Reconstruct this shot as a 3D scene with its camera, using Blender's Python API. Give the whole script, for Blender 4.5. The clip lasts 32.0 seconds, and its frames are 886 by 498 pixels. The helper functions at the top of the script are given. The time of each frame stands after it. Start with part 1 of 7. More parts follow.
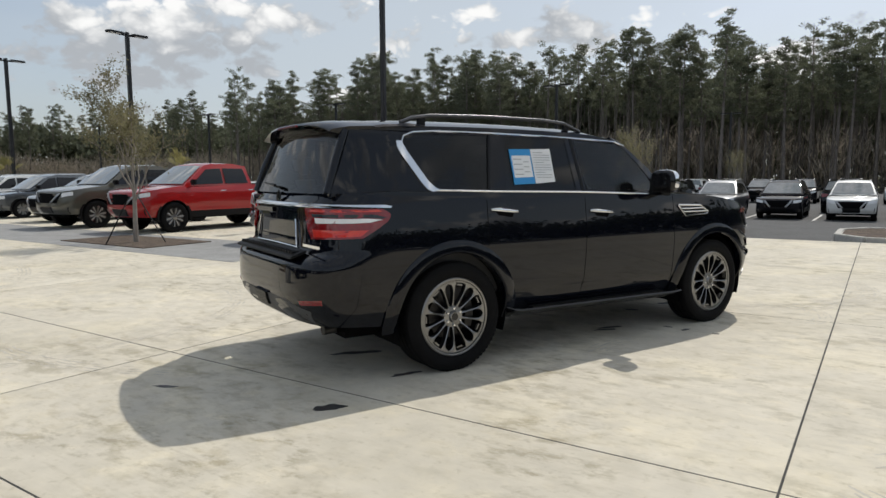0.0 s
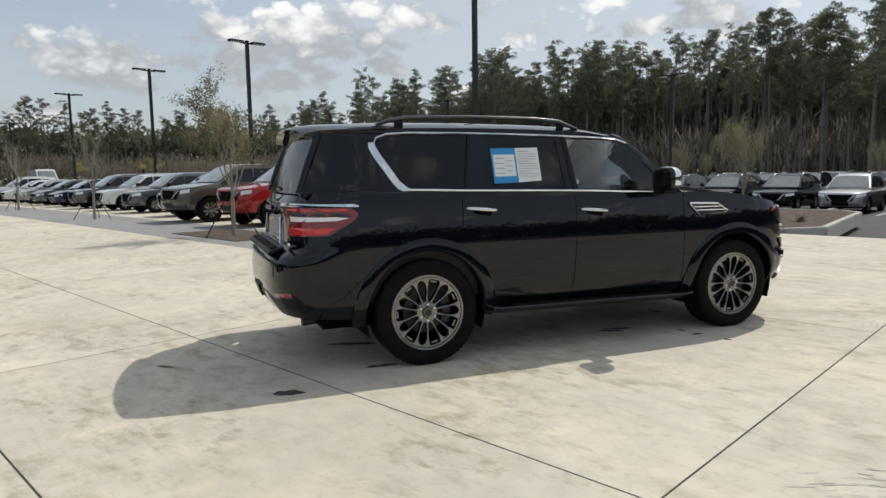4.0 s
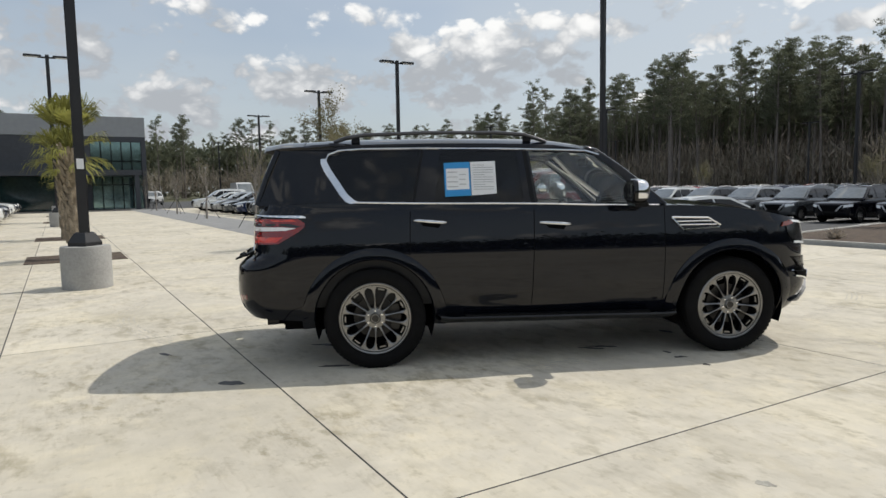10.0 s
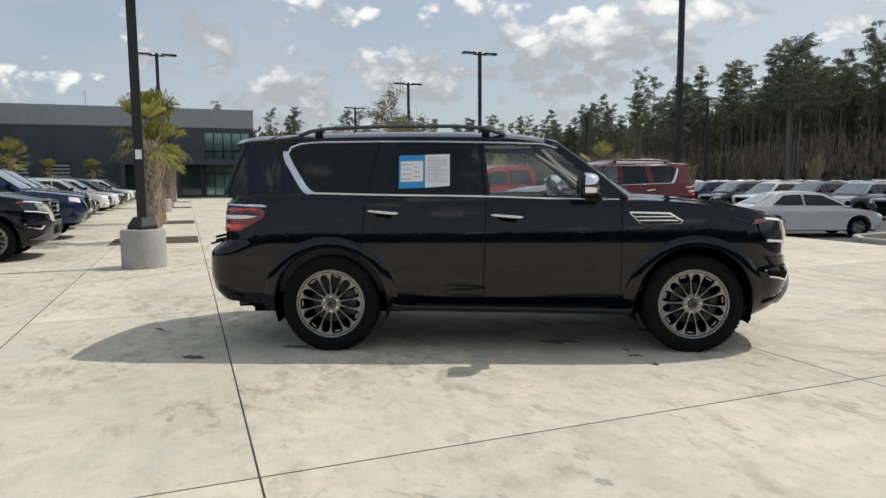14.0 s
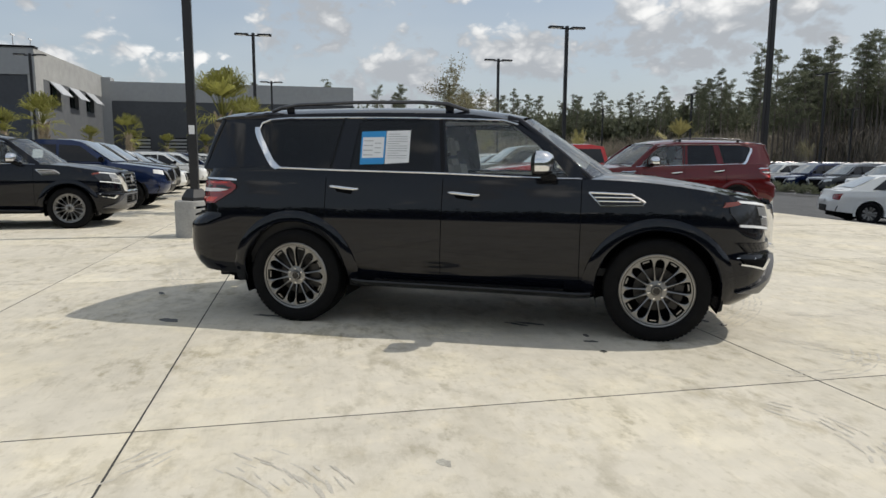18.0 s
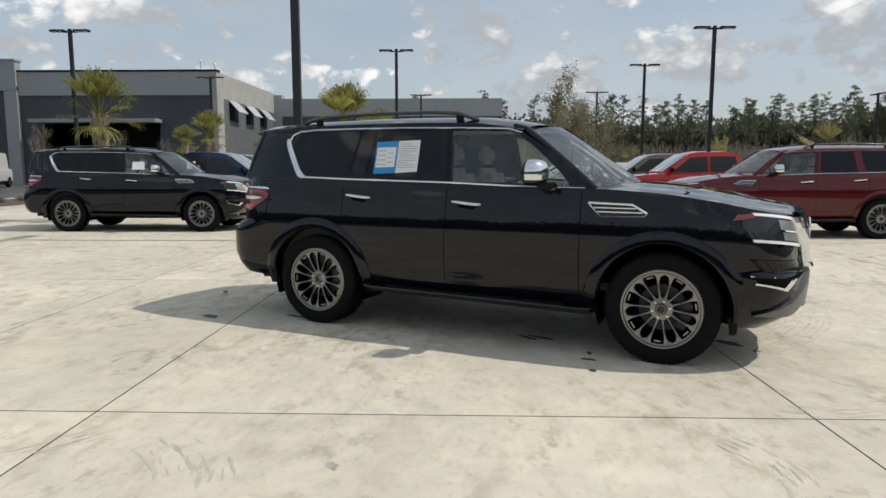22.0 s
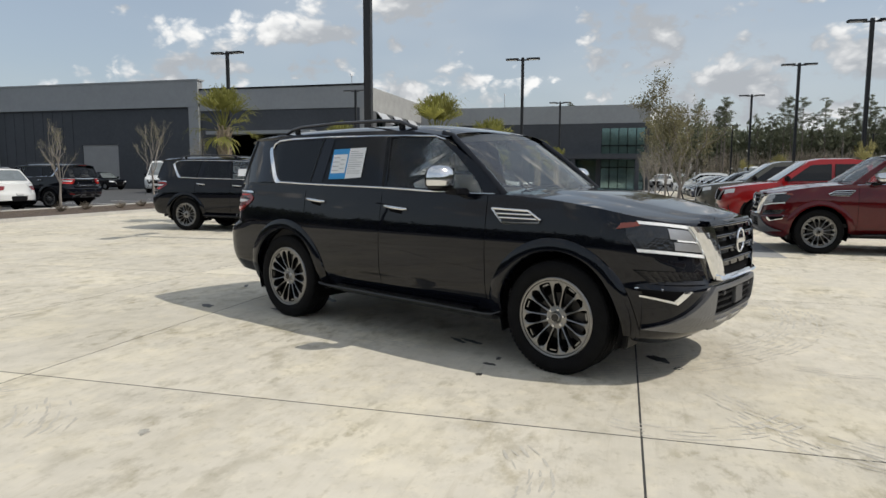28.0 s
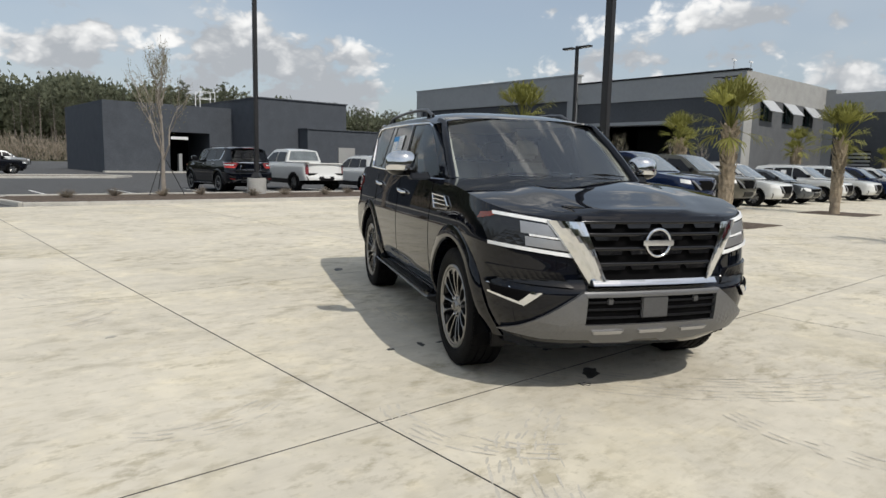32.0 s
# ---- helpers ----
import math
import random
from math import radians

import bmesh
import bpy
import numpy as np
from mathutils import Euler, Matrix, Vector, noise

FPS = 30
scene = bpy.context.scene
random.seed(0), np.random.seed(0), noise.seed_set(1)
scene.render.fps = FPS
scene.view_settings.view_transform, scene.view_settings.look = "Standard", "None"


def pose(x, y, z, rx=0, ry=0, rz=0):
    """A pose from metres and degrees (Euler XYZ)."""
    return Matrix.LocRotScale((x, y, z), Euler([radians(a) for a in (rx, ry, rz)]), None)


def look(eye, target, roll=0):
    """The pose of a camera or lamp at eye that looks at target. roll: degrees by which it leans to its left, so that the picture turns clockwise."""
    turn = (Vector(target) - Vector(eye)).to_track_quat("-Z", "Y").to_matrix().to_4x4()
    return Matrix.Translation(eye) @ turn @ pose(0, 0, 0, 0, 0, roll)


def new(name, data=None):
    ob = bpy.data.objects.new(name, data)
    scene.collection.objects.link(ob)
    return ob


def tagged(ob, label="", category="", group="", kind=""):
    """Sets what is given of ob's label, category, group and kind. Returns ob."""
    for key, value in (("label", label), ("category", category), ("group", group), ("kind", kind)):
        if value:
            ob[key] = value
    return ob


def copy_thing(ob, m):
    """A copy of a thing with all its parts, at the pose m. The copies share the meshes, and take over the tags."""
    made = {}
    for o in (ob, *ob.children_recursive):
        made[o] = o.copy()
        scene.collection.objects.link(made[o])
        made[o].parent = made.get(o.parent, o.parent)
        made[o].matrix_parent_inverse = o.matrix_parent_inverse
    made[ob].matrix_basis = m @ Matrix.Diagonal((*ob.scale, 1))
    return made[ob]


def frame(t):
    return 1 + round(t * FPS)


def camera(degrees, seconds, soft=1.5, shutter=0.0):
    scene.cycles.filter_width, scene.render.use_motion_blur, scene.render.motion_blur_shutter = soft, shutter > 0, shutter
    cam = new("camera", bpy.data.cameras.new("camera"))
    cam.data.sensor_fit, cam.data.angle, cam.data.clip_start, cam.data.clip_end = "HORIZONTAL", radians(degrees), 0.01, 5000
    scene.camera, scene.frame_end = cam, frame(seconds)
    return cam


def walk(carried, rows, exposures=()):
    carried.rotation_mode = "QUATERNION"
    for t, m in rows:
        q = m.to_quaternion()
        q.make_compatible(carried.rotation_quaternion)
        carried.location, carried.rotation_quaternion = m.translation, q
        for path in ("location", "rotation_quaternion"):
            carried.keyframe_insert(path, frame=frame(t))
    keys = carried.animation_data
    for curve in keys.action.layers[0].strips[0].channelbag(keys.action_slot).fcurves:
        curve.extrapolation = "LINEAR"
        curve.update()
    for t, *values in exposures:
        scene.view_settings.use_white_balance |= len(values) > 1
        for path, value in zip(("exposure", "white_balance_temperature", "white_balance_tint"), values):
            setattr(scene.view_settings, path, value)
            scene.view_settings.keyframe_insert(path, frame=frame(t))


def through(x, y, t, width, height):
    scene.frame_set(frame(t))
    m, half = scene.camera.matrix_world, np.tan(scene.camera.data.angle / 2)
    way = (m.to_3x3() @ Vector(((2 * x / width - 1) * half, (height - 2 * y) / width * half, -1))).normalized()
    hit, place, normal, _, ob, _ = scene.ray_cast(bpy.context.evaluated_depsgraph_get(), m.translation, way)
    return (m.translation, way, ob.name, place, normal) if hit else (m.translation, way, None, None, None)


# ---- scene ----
cam = camera(67.9, 32.0)
PATH = [
    (0, (-0.071, -0.008, 1.449), (-1.172, 1.648, 1.235), -0.3),
    (0.5, (0.055, 0.053, 1.464), (-1.072, 1.69, 1.242), -0.1),
    (1, (0.176, 0.117, 1.478), (-0.986, 1.729, 1.253), -0.2),
    (1.5, (0.301, 0.185, 1.472), (-0.897, 1.77, 1.245), -0.3),
    (2, (0.433, 0.258, 1.458), (-0.81, 1.808, 1.236), -0.3),
    (2.5, (0.544, 0.345, 1.452), (-0.734, 1.868, 1.233), -0.3),
    (3, (0.664, 0.43, 1.473), (-0.651, 1.92, 1.25), -0.4),
    (3.5, (0.782, 0.513, 1.474), (-0.573, 1.967, 1.248), -0.6),
    (5.5, (1.254, 0.863, 1.481), (-0.235, 2.181, 1.268), -1.0),
    (6, (1.362, 0.966, 1.469), (-0.164, 2.243, 1.263), -1.0),
    (6.5, (1.456, 1.079, 1.452), (-0.109, 2.309, 1.257), -1.0),
    (7, (1.547, 1.208, 1.454), (-0.049, 2.398, 1.26), -0.9),
    (7.5, (1.654, 1.318, 1.466), (0.028, 2.467, 1.272), -1.0),
    (8, (1.757, 1.424, 1.462), (0.111, 2.544, 1.278), -0.9),
    (8.5, (1.876, 1.541, 1.441), (0.209, 2.632, 1.265), -0.8),
    (9, (1.979, 1.657, 1.448), (0.296, 2.724, 1.271), -0.6),
    (9.5, (2.084, 1.77, 1.463), (0.383, 2.804, 1.283), -0.8),
    (10, (2.181, 1.898, 1.466), (0.461, 2.901, 1.282), -1.0),
    (10.5, (2.27, 2.02, 1.441), (0.53, 2.99, 1.264), -0.8),
    (11, (2.363, 2.146, 1.443), (0.61, 3.092, 1.265), -0.8),
    (11.5, (2.45, 2.283, 1.458), (0.678, 3.193, 1.275), -0.8),
    (12, (2.531, 2.417, 1.457), (0.739, 3.286, 1.269), -0.6),
    (12.5, (2.625, 2.556, 1.444), (0.816, 3.39, 1.258), -0.5),
    (13, (2.712, 2.693, 1.435), (0.889, 3.494, 1.247), -0.1),
    (13.5, (2.794, 2.833, 1.45), (0.954, 3.592, 1.252), -0.3),
    (14, (2.866, 2.974, 1.461), (1.011, 3.693, 1.254), -0.4),
    (14.5, (2.926, 3.116, 1.44), (1.058, 3.8, 1.23), -0.2),
    (16.5, (3.105, 3.716, 1.426), (1.194, 4.252, 1.179), -0.0),
    (17, (3.156, 3.86, 1.42), (1.238, 4.369, 1.168), 0.4),
    (17.5, (3.193, 4.009, 1.435), (1.267, 4.48, 1.172), 0.5),
    (18, (3.216, 4.162, 1.451), (1.279, 4.577, 1.178), 0.3),
    (18.5, (3.24, 4.309, 1.454), (1.292, 4.665, 1.176), 0.3),
    (19, (3.252, 4.463, 1.437), (1.292, 4.755, 1.165), 0.3),
    (19.5, (3.263, 4.623, 1.437), (1.294, 4.849, 1.168), 0.2),
    (20, (3.273, 4.779, 1.457), (1.298, 4.941, 1.185), 0.0),
    (20.5, (3.292, 4.945, 1.455), (1.312, 5.034, 1.188), -0.1),
    (21, (3.303, 5.112, 1.438), (1.32, 5.152, 1.179), 0.0),
    (21.5, (3.321, 5.276, 1.434), (1.336, 5.271, 1.184), 0.1),
    (22, (3.343, 5.432, 1.451), (1.359, 5.376, 1.205), -0.0),
    (22.5, (3.35, 5.589, 1.462), (1.368, 5.486, 1.213), -0.1),
    (23, (3.349, 5.747, 1.441), (1.369, 5.593, 1.205), -0.1),
    (23.5, (3.345, 5.91, 1.429), (1.368, 5.706, 1.205), 0.1),
    (24, (3.344, 6.07, 1.449), (1.372, 5.824, 1.221), 0.3),
    (24.5, (3.34, 6.238, 1.458), (1.374, 5.95, 1.23), 0.3),
    (25, (3.348, 6.401, 1.442), (1.386, 6.078, 1.223), 0.4),
    (25.5, (3.357, 6.569, 1.43), (1.399, 6.221, 1.214), 0.5),
    (27.5, (3.304, 7.201, 1.429), (1.379, 6.706, 1.213), 0.1),
    (28, (3.275, 7.349, 1.434), (1.358, 6.826, 1.212), 0.2),
    (28.5, (3.247, 7.499, 1.451), (1.341, 6.94, 1.216), 0.2),
    (29, (3.219, 7.66, 1.45), (1.327, 7.058, 1.211), 0.0),
    (29.5, (3.183, 7.853, 1.426), (1.304, 7.213, 1.181), 0.4),
    (30, (3.004, 8.378, 1.43), (1.212, 7.536, 1.15), 0.1),
    (30.5, (2.758, 8.951, 1.434), (1.104, 7.869, 1.125), 0.2),
    (31, (2.437, 9.452, 1.429), (0.896, 8.216, 1.117), 0.1),
    (31.5, (2.03, 9.915, 1.433), (0.623, 8.525, 1.139), 0.8),
    (32, (1.627, 10.323, 1.423), (0.329, 8.824, 1.163), 1.3),
]
walk(cam, [(t, look(eye, target, roll)) for t, eye, target, roll in PATH])

# ---- sky, sun ----
SUN_EL, SUN_AZ = 52.0, 90.0          # degrees; azimuth from +x towards +y


def make_world():
    w = bpy.data.worlds.new("sky")
    scene.world = w
    w.use_nodes = True
    nt = w.node_tree
    nt.nodes.clear()
    N, L = nt.nodes.new, nt.links.new
    out, bg = N("ShaderNodeOutputWorld"), N("ShaderNodeBackground")
    sky = N("ShaderNodeTexSky")
    sky.sky_type, sky.sun_disc = "NISHITA", False
    sky.sun_elevation, sky.sun_rotation = radians(SUN_EL), radians(90 - SUN_AZ)
    sky.dust_density, sky.air_density, sky.ozone_density = 2.2, 1.0, 1.0
    co = N("ShaderNodeTexCoord")
    sep = N("ShaderNodeSeparateXYZ")
    L(co.outputs["Generated"], sep.inputs[0])

    def op(kind, a, b=None, clamp=False):
        n = N("ShaderNodeMath")
        n.operation, n.use_clamp = kind, clamp
        for i, v in enumerate((a, b)):
            if v is None:
                continue
            if isinstance(v, (int, float)):
                n.inputs[i].default_value = v
            else:
                L(v, n.inputs[i])
        return n.outputs[0]

    # heaped clouds: noise over the direction, squeezed in height, thinner towards the zenith
    def fbm(scale, detail, rough, lift=0.0, tall=2.3):
        m = N("ShaderNodeMapping")
        m.inputs["Location"].default_value = (1.7, 0.4, lift)
        m.inputs["Scale"].default_value = (1, 1, tall)
        L(co.outputs["Generated"], m.inputs[0])
        n = N("ShaderNodeTexNoise")
        n.inputs["Scale"].default_value, n.inputs["Detail"].default_value, n.inputs["Roughness"].default_value = scale, detail, rough
        L(m.outputs[0], n.inputs["Vector"])
        return n.outputs["Fac"]

    def lumps(scale, tall):
        m, v = N("ShaderNodeMapping"), N("ShaderNodeTexVoronoi")
        m.inputs["Scale"].default_value = (1, 1, tall)
        L(co.outputs["Generated"], m.inputs[0])
        warp, add = N("ShaderNodeTexNoise"), N("ShaderNodeVectorMath")
        warp.inputs["Scale"].default_value, warp.inputs["Detail"].default_value = 16, 4
        L(m.outputs[0], warp.inputs["Vector"])
        add.operation = "MULTIPLY_ADD"
        L(warp.outputs["Color"], add.inputs[0])
        add.inputs[1].default_value = (0.05, 0.05, 0.05)
        L(m.outputs[0], add.inputs[2])
        v.feature = "SMOOTH_F1"
        v.inputs["Scale"].default_value, v.inputs["Detail"].default_value, v.inputs["Roughness"].default_value, v.inputs["Smoothness"].default_value = scale, 3, 0.55, 0.35
        L(add.outputs[0], v.inputs["Vector"])
        return v.outputs["Distance"]

    heap, above = fbm(5.2, 3, 0.45, 0.0, 2.1), fbm(5.2, 3, 0.45, 0.10, 2.1)
    knob, fray = lumps(17, 1.5), fbm(30, 6, 0.62, 2.0, 1.7)
    body = op("ADD", op("ADD", heap, op("MULTIPLY", op("SUBTRACT", 0.36, knob), 0.22)), op("MULTIPLY", op("SUBTRACT", fray, 0.5), 0.16))

    def ramp(v, lo, hi):
        r = N("ShaderNodeMapRange")
        r.interpolation_type = "SMOOTHSTEP"
        r.inputs["From Min"].default_value, r.inputs["From Max"].default_value = lo, hi
        L(v, r.inputs["Value"])
        return r.outputs[0]

    cover = ramp(body, 0.385, 0.485)
    veil = ramp(fbm(1.3, 4, 0.6, 5.0), 0.35, 0.72)
    shade = ramp(op("ADD", op("MULTIPLY", op("SUBTRACT", above, 0.48), 3.4), op("MULTIPLY", op("SUBTRACT", knob, 0.36), 0.9)), 0.0, 0.85)
    tone = N("ShaderNodeMix")
    tone.data_type = "RGBA"
    tone.inputs["A"].default_value, tone.inputs["B"].default_value = (8.6, 8.6, 8.5, 1), (3.9, 4.15, 4.45, 1)
    L(shade, tone.inputs["Factor"])
    thin = N("ShaderNodeMix")
    thin.data_type = "RGBA"
    thin.inputs["B"].default_value = (5.0, 5.5, 5.9, 1)
    L(op("ADD", op("MULTIPLY", veil, 0.4), 0.38), thin.inputs["Factor"])
    L(sky.outputs[0], thin.inputs["A"])
    mix = N("ShaderNodeMix")
    mix.data_type = "RGBA"
    L(cover, mix.inputs["Factor"])
    L(thin.outputs["Result"], mix.inputs["A"])
    L(tone.outputs["Result"], mix.inputs["B"])
    L(mix.outputs["Result"], bg.inputs["Color"])
    bg.inputs["Strength"].default_value = 0.15
    L(bg.outputs[0], out.inputs[0])


make_world()
sun = new("sun", bpy.data.lights.new("sun", "SUN"))
sun.data.energy, sun.data.angle, sun.data.color = 3.6, radians(0.6), (1.0, 0.95, 0.86)
sun.matrix_world = look((0, 0, 60), Vector((0, 0, 60)) - Vector((math.cos(radians(SUN_AZ)) * math.cos(radians(SUN_EL)), math.sin(radians(SUN_AZ)) * math.cos(radians(SUN_EL)), math.sin(radians(SUN_EL)))))
scene.view_settings.exposure = -0.4

# ---- materials ----
def mat(name, color, rough=0.6, metal=0.0, vary=0.15, scale=6.0, bump=0.0, bump_scale=60.0, coat=0.0, spec=0.5, color2=None, per_object=0.0, alpha=1.0, trans=0.0, rough_vary=0.0):
    """A procedural surface: two scales of colour noise, optional relief."""
    m = bpy.data.materials.new(name)
    m.use_nodes = True
    nt = m.node_tree
    N, L = nt.nodes.new, nt.links.new
    b = nt.nodes["Principled BSDF"]
    b.inputs["Roughness"].default_value, b.inputs["Metallic"].default_value = rough, metal
    b.inputs["Coat Weight"].default_value, b.inputs["Coat Roughness"].default_value = coat, 0.02
    b.inputs["Specular IOR Level"].default_value, b.inputs["Transmission Weight"].default_value = spec, trans
    b.inputs["Alpha"].default_value = alpha
    co = N("ShaderNodeTexCoord")
    big, small = N("ShaderNodeTexNoise"), N("ShaderNodeTexNoise")
    for n, s, d in ((big, scale, 5), (small, scale * 9, 4)):
        n.inputs["Scale"].default_value, n.inputs["Detail"].default_value = s, d
        L(co.outputs["Object"], n.inputs["Vector"])
    add = N("ShaderNodeMath")
    add.operation = "ADD"
    L(big.outputs["Fac"], add.inputs[0])
    L(small.outputs["Fac"], add.inputs[1])
    rg = N("ShaderNodeMapRange")
    rg.inputs["From Min"].default_value, rg.inputs["From Max"].default_value = 0.7, 1.3
    L(add.outputs[0], rg.inputs["Value"])
    mix = N("ShaderNodeMix")
    mix.data_type = "RGBA"
    c = Vector(color)
    lo, hi = c * (1 - vary), c * (1 + vary)
    if color2 is not None:
        lo, hi = Vector(color2), c
    mix.inputs["A"].default_value, mix.inputs["B"].default_value = (*lo, 1), (*hi, 1)
    L(rg.outputs[0], mix.inputs["Factor"])
    tint = mix.outputs["Result"]
    if per_object:
        info, hsv, r2 = N("ShaderNodeObjectInfo"), N("ShaderNodeHueSaturation"), N("ShaderNodeMapRange")
        r2.inputs["To Min"].default_value, r2.inputs["To Max"].default_value = 1 - per_object, 1 + per_object
        L(info.outputs["Random"], r2.inputs["Value"])
        L(r2.outputs[0], hsv.inputs["Value"])
        L(tint, hsv.inputs["Color"])
        tint = hsv.outputs["Color"]
    L(tint, b.inputs["Base Color"])
    if rough_vary:
        r3 = N("ShaderNodeMapRange")
        r3.inputs["To Min"].default_value, r3.inputs["To Max"].default_value = rough - rough_vary, rough + rough_vary
        L(big.outputs["Fac"], r3.inputs["Value"])
        L(r3.outputs[0], b.inputs["Roughness"])
    if bump:
        nb, bp = N("ShaderNodeTexNoise"), N("ShaderNodeBump")
        nb.inputs["Scale"].default_value, nb.inputs["Detail"].default_value = bump_scale, 6
        L(co.outputs["Object"], nb.inputs["Vector"])
        L(nb.outputs["Fac"], bp.inputs["Height"])
        bp.inputs["Strength"].default_value, bp.inputs["Distance"].default_value = bump, 0.02
        L(bp.outputs[0], b.inputs["Normal"])
    return m


def glass_mat(name, tint, rough=0.0, share=0.5, dust_haze=0.0):
    """Thin window glass: a clear or privacy tint under a mirror gloss, with a dusty film whose haze stands in for pale
    reflections.
    """
    m = bpy.data.materials.new(name)
    m.use_nodes = True
    nt = m.node_tree
    nt.nodes.clear()
    N, L = nt.nodes.new, nt.links.new
    out, mixs, tr, gl, fr = N("ShaderNodeOutputMaterial"), N("ShaderNodeMixShader"), N("ShaderNodeBsdfTransparent"), N("ShaderNodeBsdfGlossy"), N("ShaderNodeFresnel")
    tr.inputs[0].default_value = (*tint, 1)
    gl.inputs["Roughness"].default_value = rough
    fr.inputs["IOR"].default_value = 1.0 + share
    L(fr.outputs[0], mixs.inputs[0])
    clear = tr.outputs[0]
    if dust_haze:
        film, both, over = N("ShaderNodeBsdfDiffuse"), N("ShaderNodeBsdfTranslucent"), N("ShaderNodeMixShader")
        half = N("ShaderNodeMixShader")
        film.inputs[0].default_value = both.inputs[0].default_value = (0.62, 0.64, 0.65, 1)
        half.inputs[0].default_value, over.inputs[0].default_value = 0.5, dust_haze
        L(film.outputs[0], half.inputs[1])
        L(both.outputs[0], half.inputs[2])
        L(tr.outputs[0], over.inputs[1])
        L(half.outputs[0], over.inputs[2])
        clear = over.outputs[0]
    L(clear, mixs.inputs[1])
    L(gl.outputs[0], mixs.inputs[2])
    L(mixs.outputs[0], out.inputs[0])
    return m


def leafy(name, color, through, vary):
    """Leaves: half matt, half letting light through."""
    m = mat(name, color, 0.7, 0, vary, 0.8, per_object=0.2)
    nt = m.node_tree
    N, L = nt.nodes.new, nt.links.new
    b = nt.nodes["Principled BSDF"]
    out = [n for n in nt.nodes if n.type == "OUTPUT_MATERIAL"][0]
    tr, mx = N("ShaderNodeBsdfTranslucent"), N("ShaderNodeMixShader")
    L(b.inputs["Base Color"].links[0].from_socket, tr.inputs["Color"])
    mx.inputs[0].default_value = through
    L(b.outputs[0], mx.inputs[1])
    L(tr.outputs[0], mx.inputs[2])
    L(mx.outputs[0], out.inputs[0])
    return m


M_BLACKPAINT = mat("black_paint", (0.0022, 0.0030, 0.0062), 0.25, 0, 0.1, 2, coat=1.0, spec=0.0)
M_BLACKPAINT.node_tree.nodes["Principled BSDF"].inputs["Coat IOR"].default_value = 1.46
M_LOWTRIM = mat("grey_bumper_plastic", (0.07, 0.07, 0.072), 0.6, 0, 0.15, 10)
M_REDPAINT = mat("dark_red_paint", (0.085, 0.004, 0.006), 0.3, 0.2, 0.08, 2, coat=1.0, spec=0.05)
M_BRIGHTRED = mat("bright_red_paint", (0.36, 0.009, 0.010), 0.28, 0, 0.06, 2, coat=1.0, spec=0.2)
M_WHITEPAINT = mat("white_paint", (0.72, 0.73, 0.72), 0.3, 0, 0.03, 2, coat=1.0, spec=0.2)
M_GREYPAINT = mat("grey_paint", (0.11, 0.12, 0.13), 0.25, 0.5, 0.06, 2, coat=1.0, spec=0.2)
M_SILVERPAINT = mat("silver_paint", (0.42, 0.43, 0.44), 0.28, 0.7, 0.05, 2, coat=1.0, spec=0.2)
M_OLIVEPAINT = mat("olive_grey_paint", (0.10, 0.095, 0.075), 0.3, 0.3, 0.06, 2, coat=1.0, spec=0.2)
M_BLUEPAINT = mat("dark_blue_paint", (0.008, 0.02, 0.07), 0.22, 0.3, 0.06, 2, coat=1.0, spec=0.2)
M_RAIL = mat("dark_rail", (0.10, 0.10, 0.105), 0.3, 0.7, 0.1, 10)
M_TRIM = mat("black_trim_plastic", (0.007, 0.007, 0.008), 0.42, spec=0.22, metal=0.0, vary=0.2, scale=20, bump=0.1, bump_scale=400)
M_GLOSSTRIM = mat("gloss_black_trim", (0.006, 0.006, 0.007), 0.12, 0, 0.1, 5)
M_CHROME = mat("chrome", (0.80, 0.81, 0.83), 0.07, 1.0, 0.03, 3)
M_GUARD = mat("satin_grey_guard", (0.175, 0.177, 0.183), 0.42, 0.6, 0.06, 8)
M_SATIN = mat("satin_silver", (0.46, 0.46, 0.47), 0.38, 0.85, 0.06, 8)
M_RIM = mat("machined_rim", (0.27, 0.267, 0.262), 0.3, 1.0, 0.08, 10)
M_RIMDARK = mat("dark_rim", (0.03, 0.03, 0.032), 0.35, 0.6, 0.1, 10)
M_DISC = mat("brake_steel", (0.055, 0.053, 0.052), 0.45, 1.0, 0.15, 12)
M_TYRE = mat("tyre_rubber", (0.0065, 0.0065, 0.007), 0.75, 0, 0.3, 14, spec=0.12, bump=0.2, bump_scale=120)
M_GLASS = glass_mat("clear_car_glass", (0.96, 0.98, 0.97), dust_haze=0.025)
M_SCREEN = glass_mat("windscreen_glass", (0.76, 0.83, 0.82), 0.0, 1.6, 0.012)
# Pale base colour stands in for the sky mirrored in parked cars' screens.
M_FARSCREEN = mat("far_windscreen", (0.15, 0.17, 0.175), 0.06, 0, 0.3, 3, spec=1.0, coat=1.0)
M_LINING = mat("pale_lining", (0.58, 0.57, 0.54), 0.7, 0, 0.06, 8)
M_PRIVACY = glass_mat("privacy_glass", (0.16, 0.17, 0.185))
M_LENS = glass_mat("lamp_lens", (0.85, 0.87, 0.88))
M_LAMPDARK = mat("smoked_lamp_body", (0.05, 0.052, 0.056), 0.08, 0.6, 0.2, 12)
M_LAMPWHITE = mat("lamp_white", (0.85, 0.86, 0.87), 0.18, 0, 0.03, 20)
M_TAILRED = mat("tail_lamp_red", (0.20, 0.004, 0.006), 0.12, 0, 0.25, 30, coat=1.0)
M_TAILBRIGHT = mat("tail_lamp_bright_red", (0.62, 0.03, 0.02), 0.15, 0, 0.15, 30, coat=1.0)
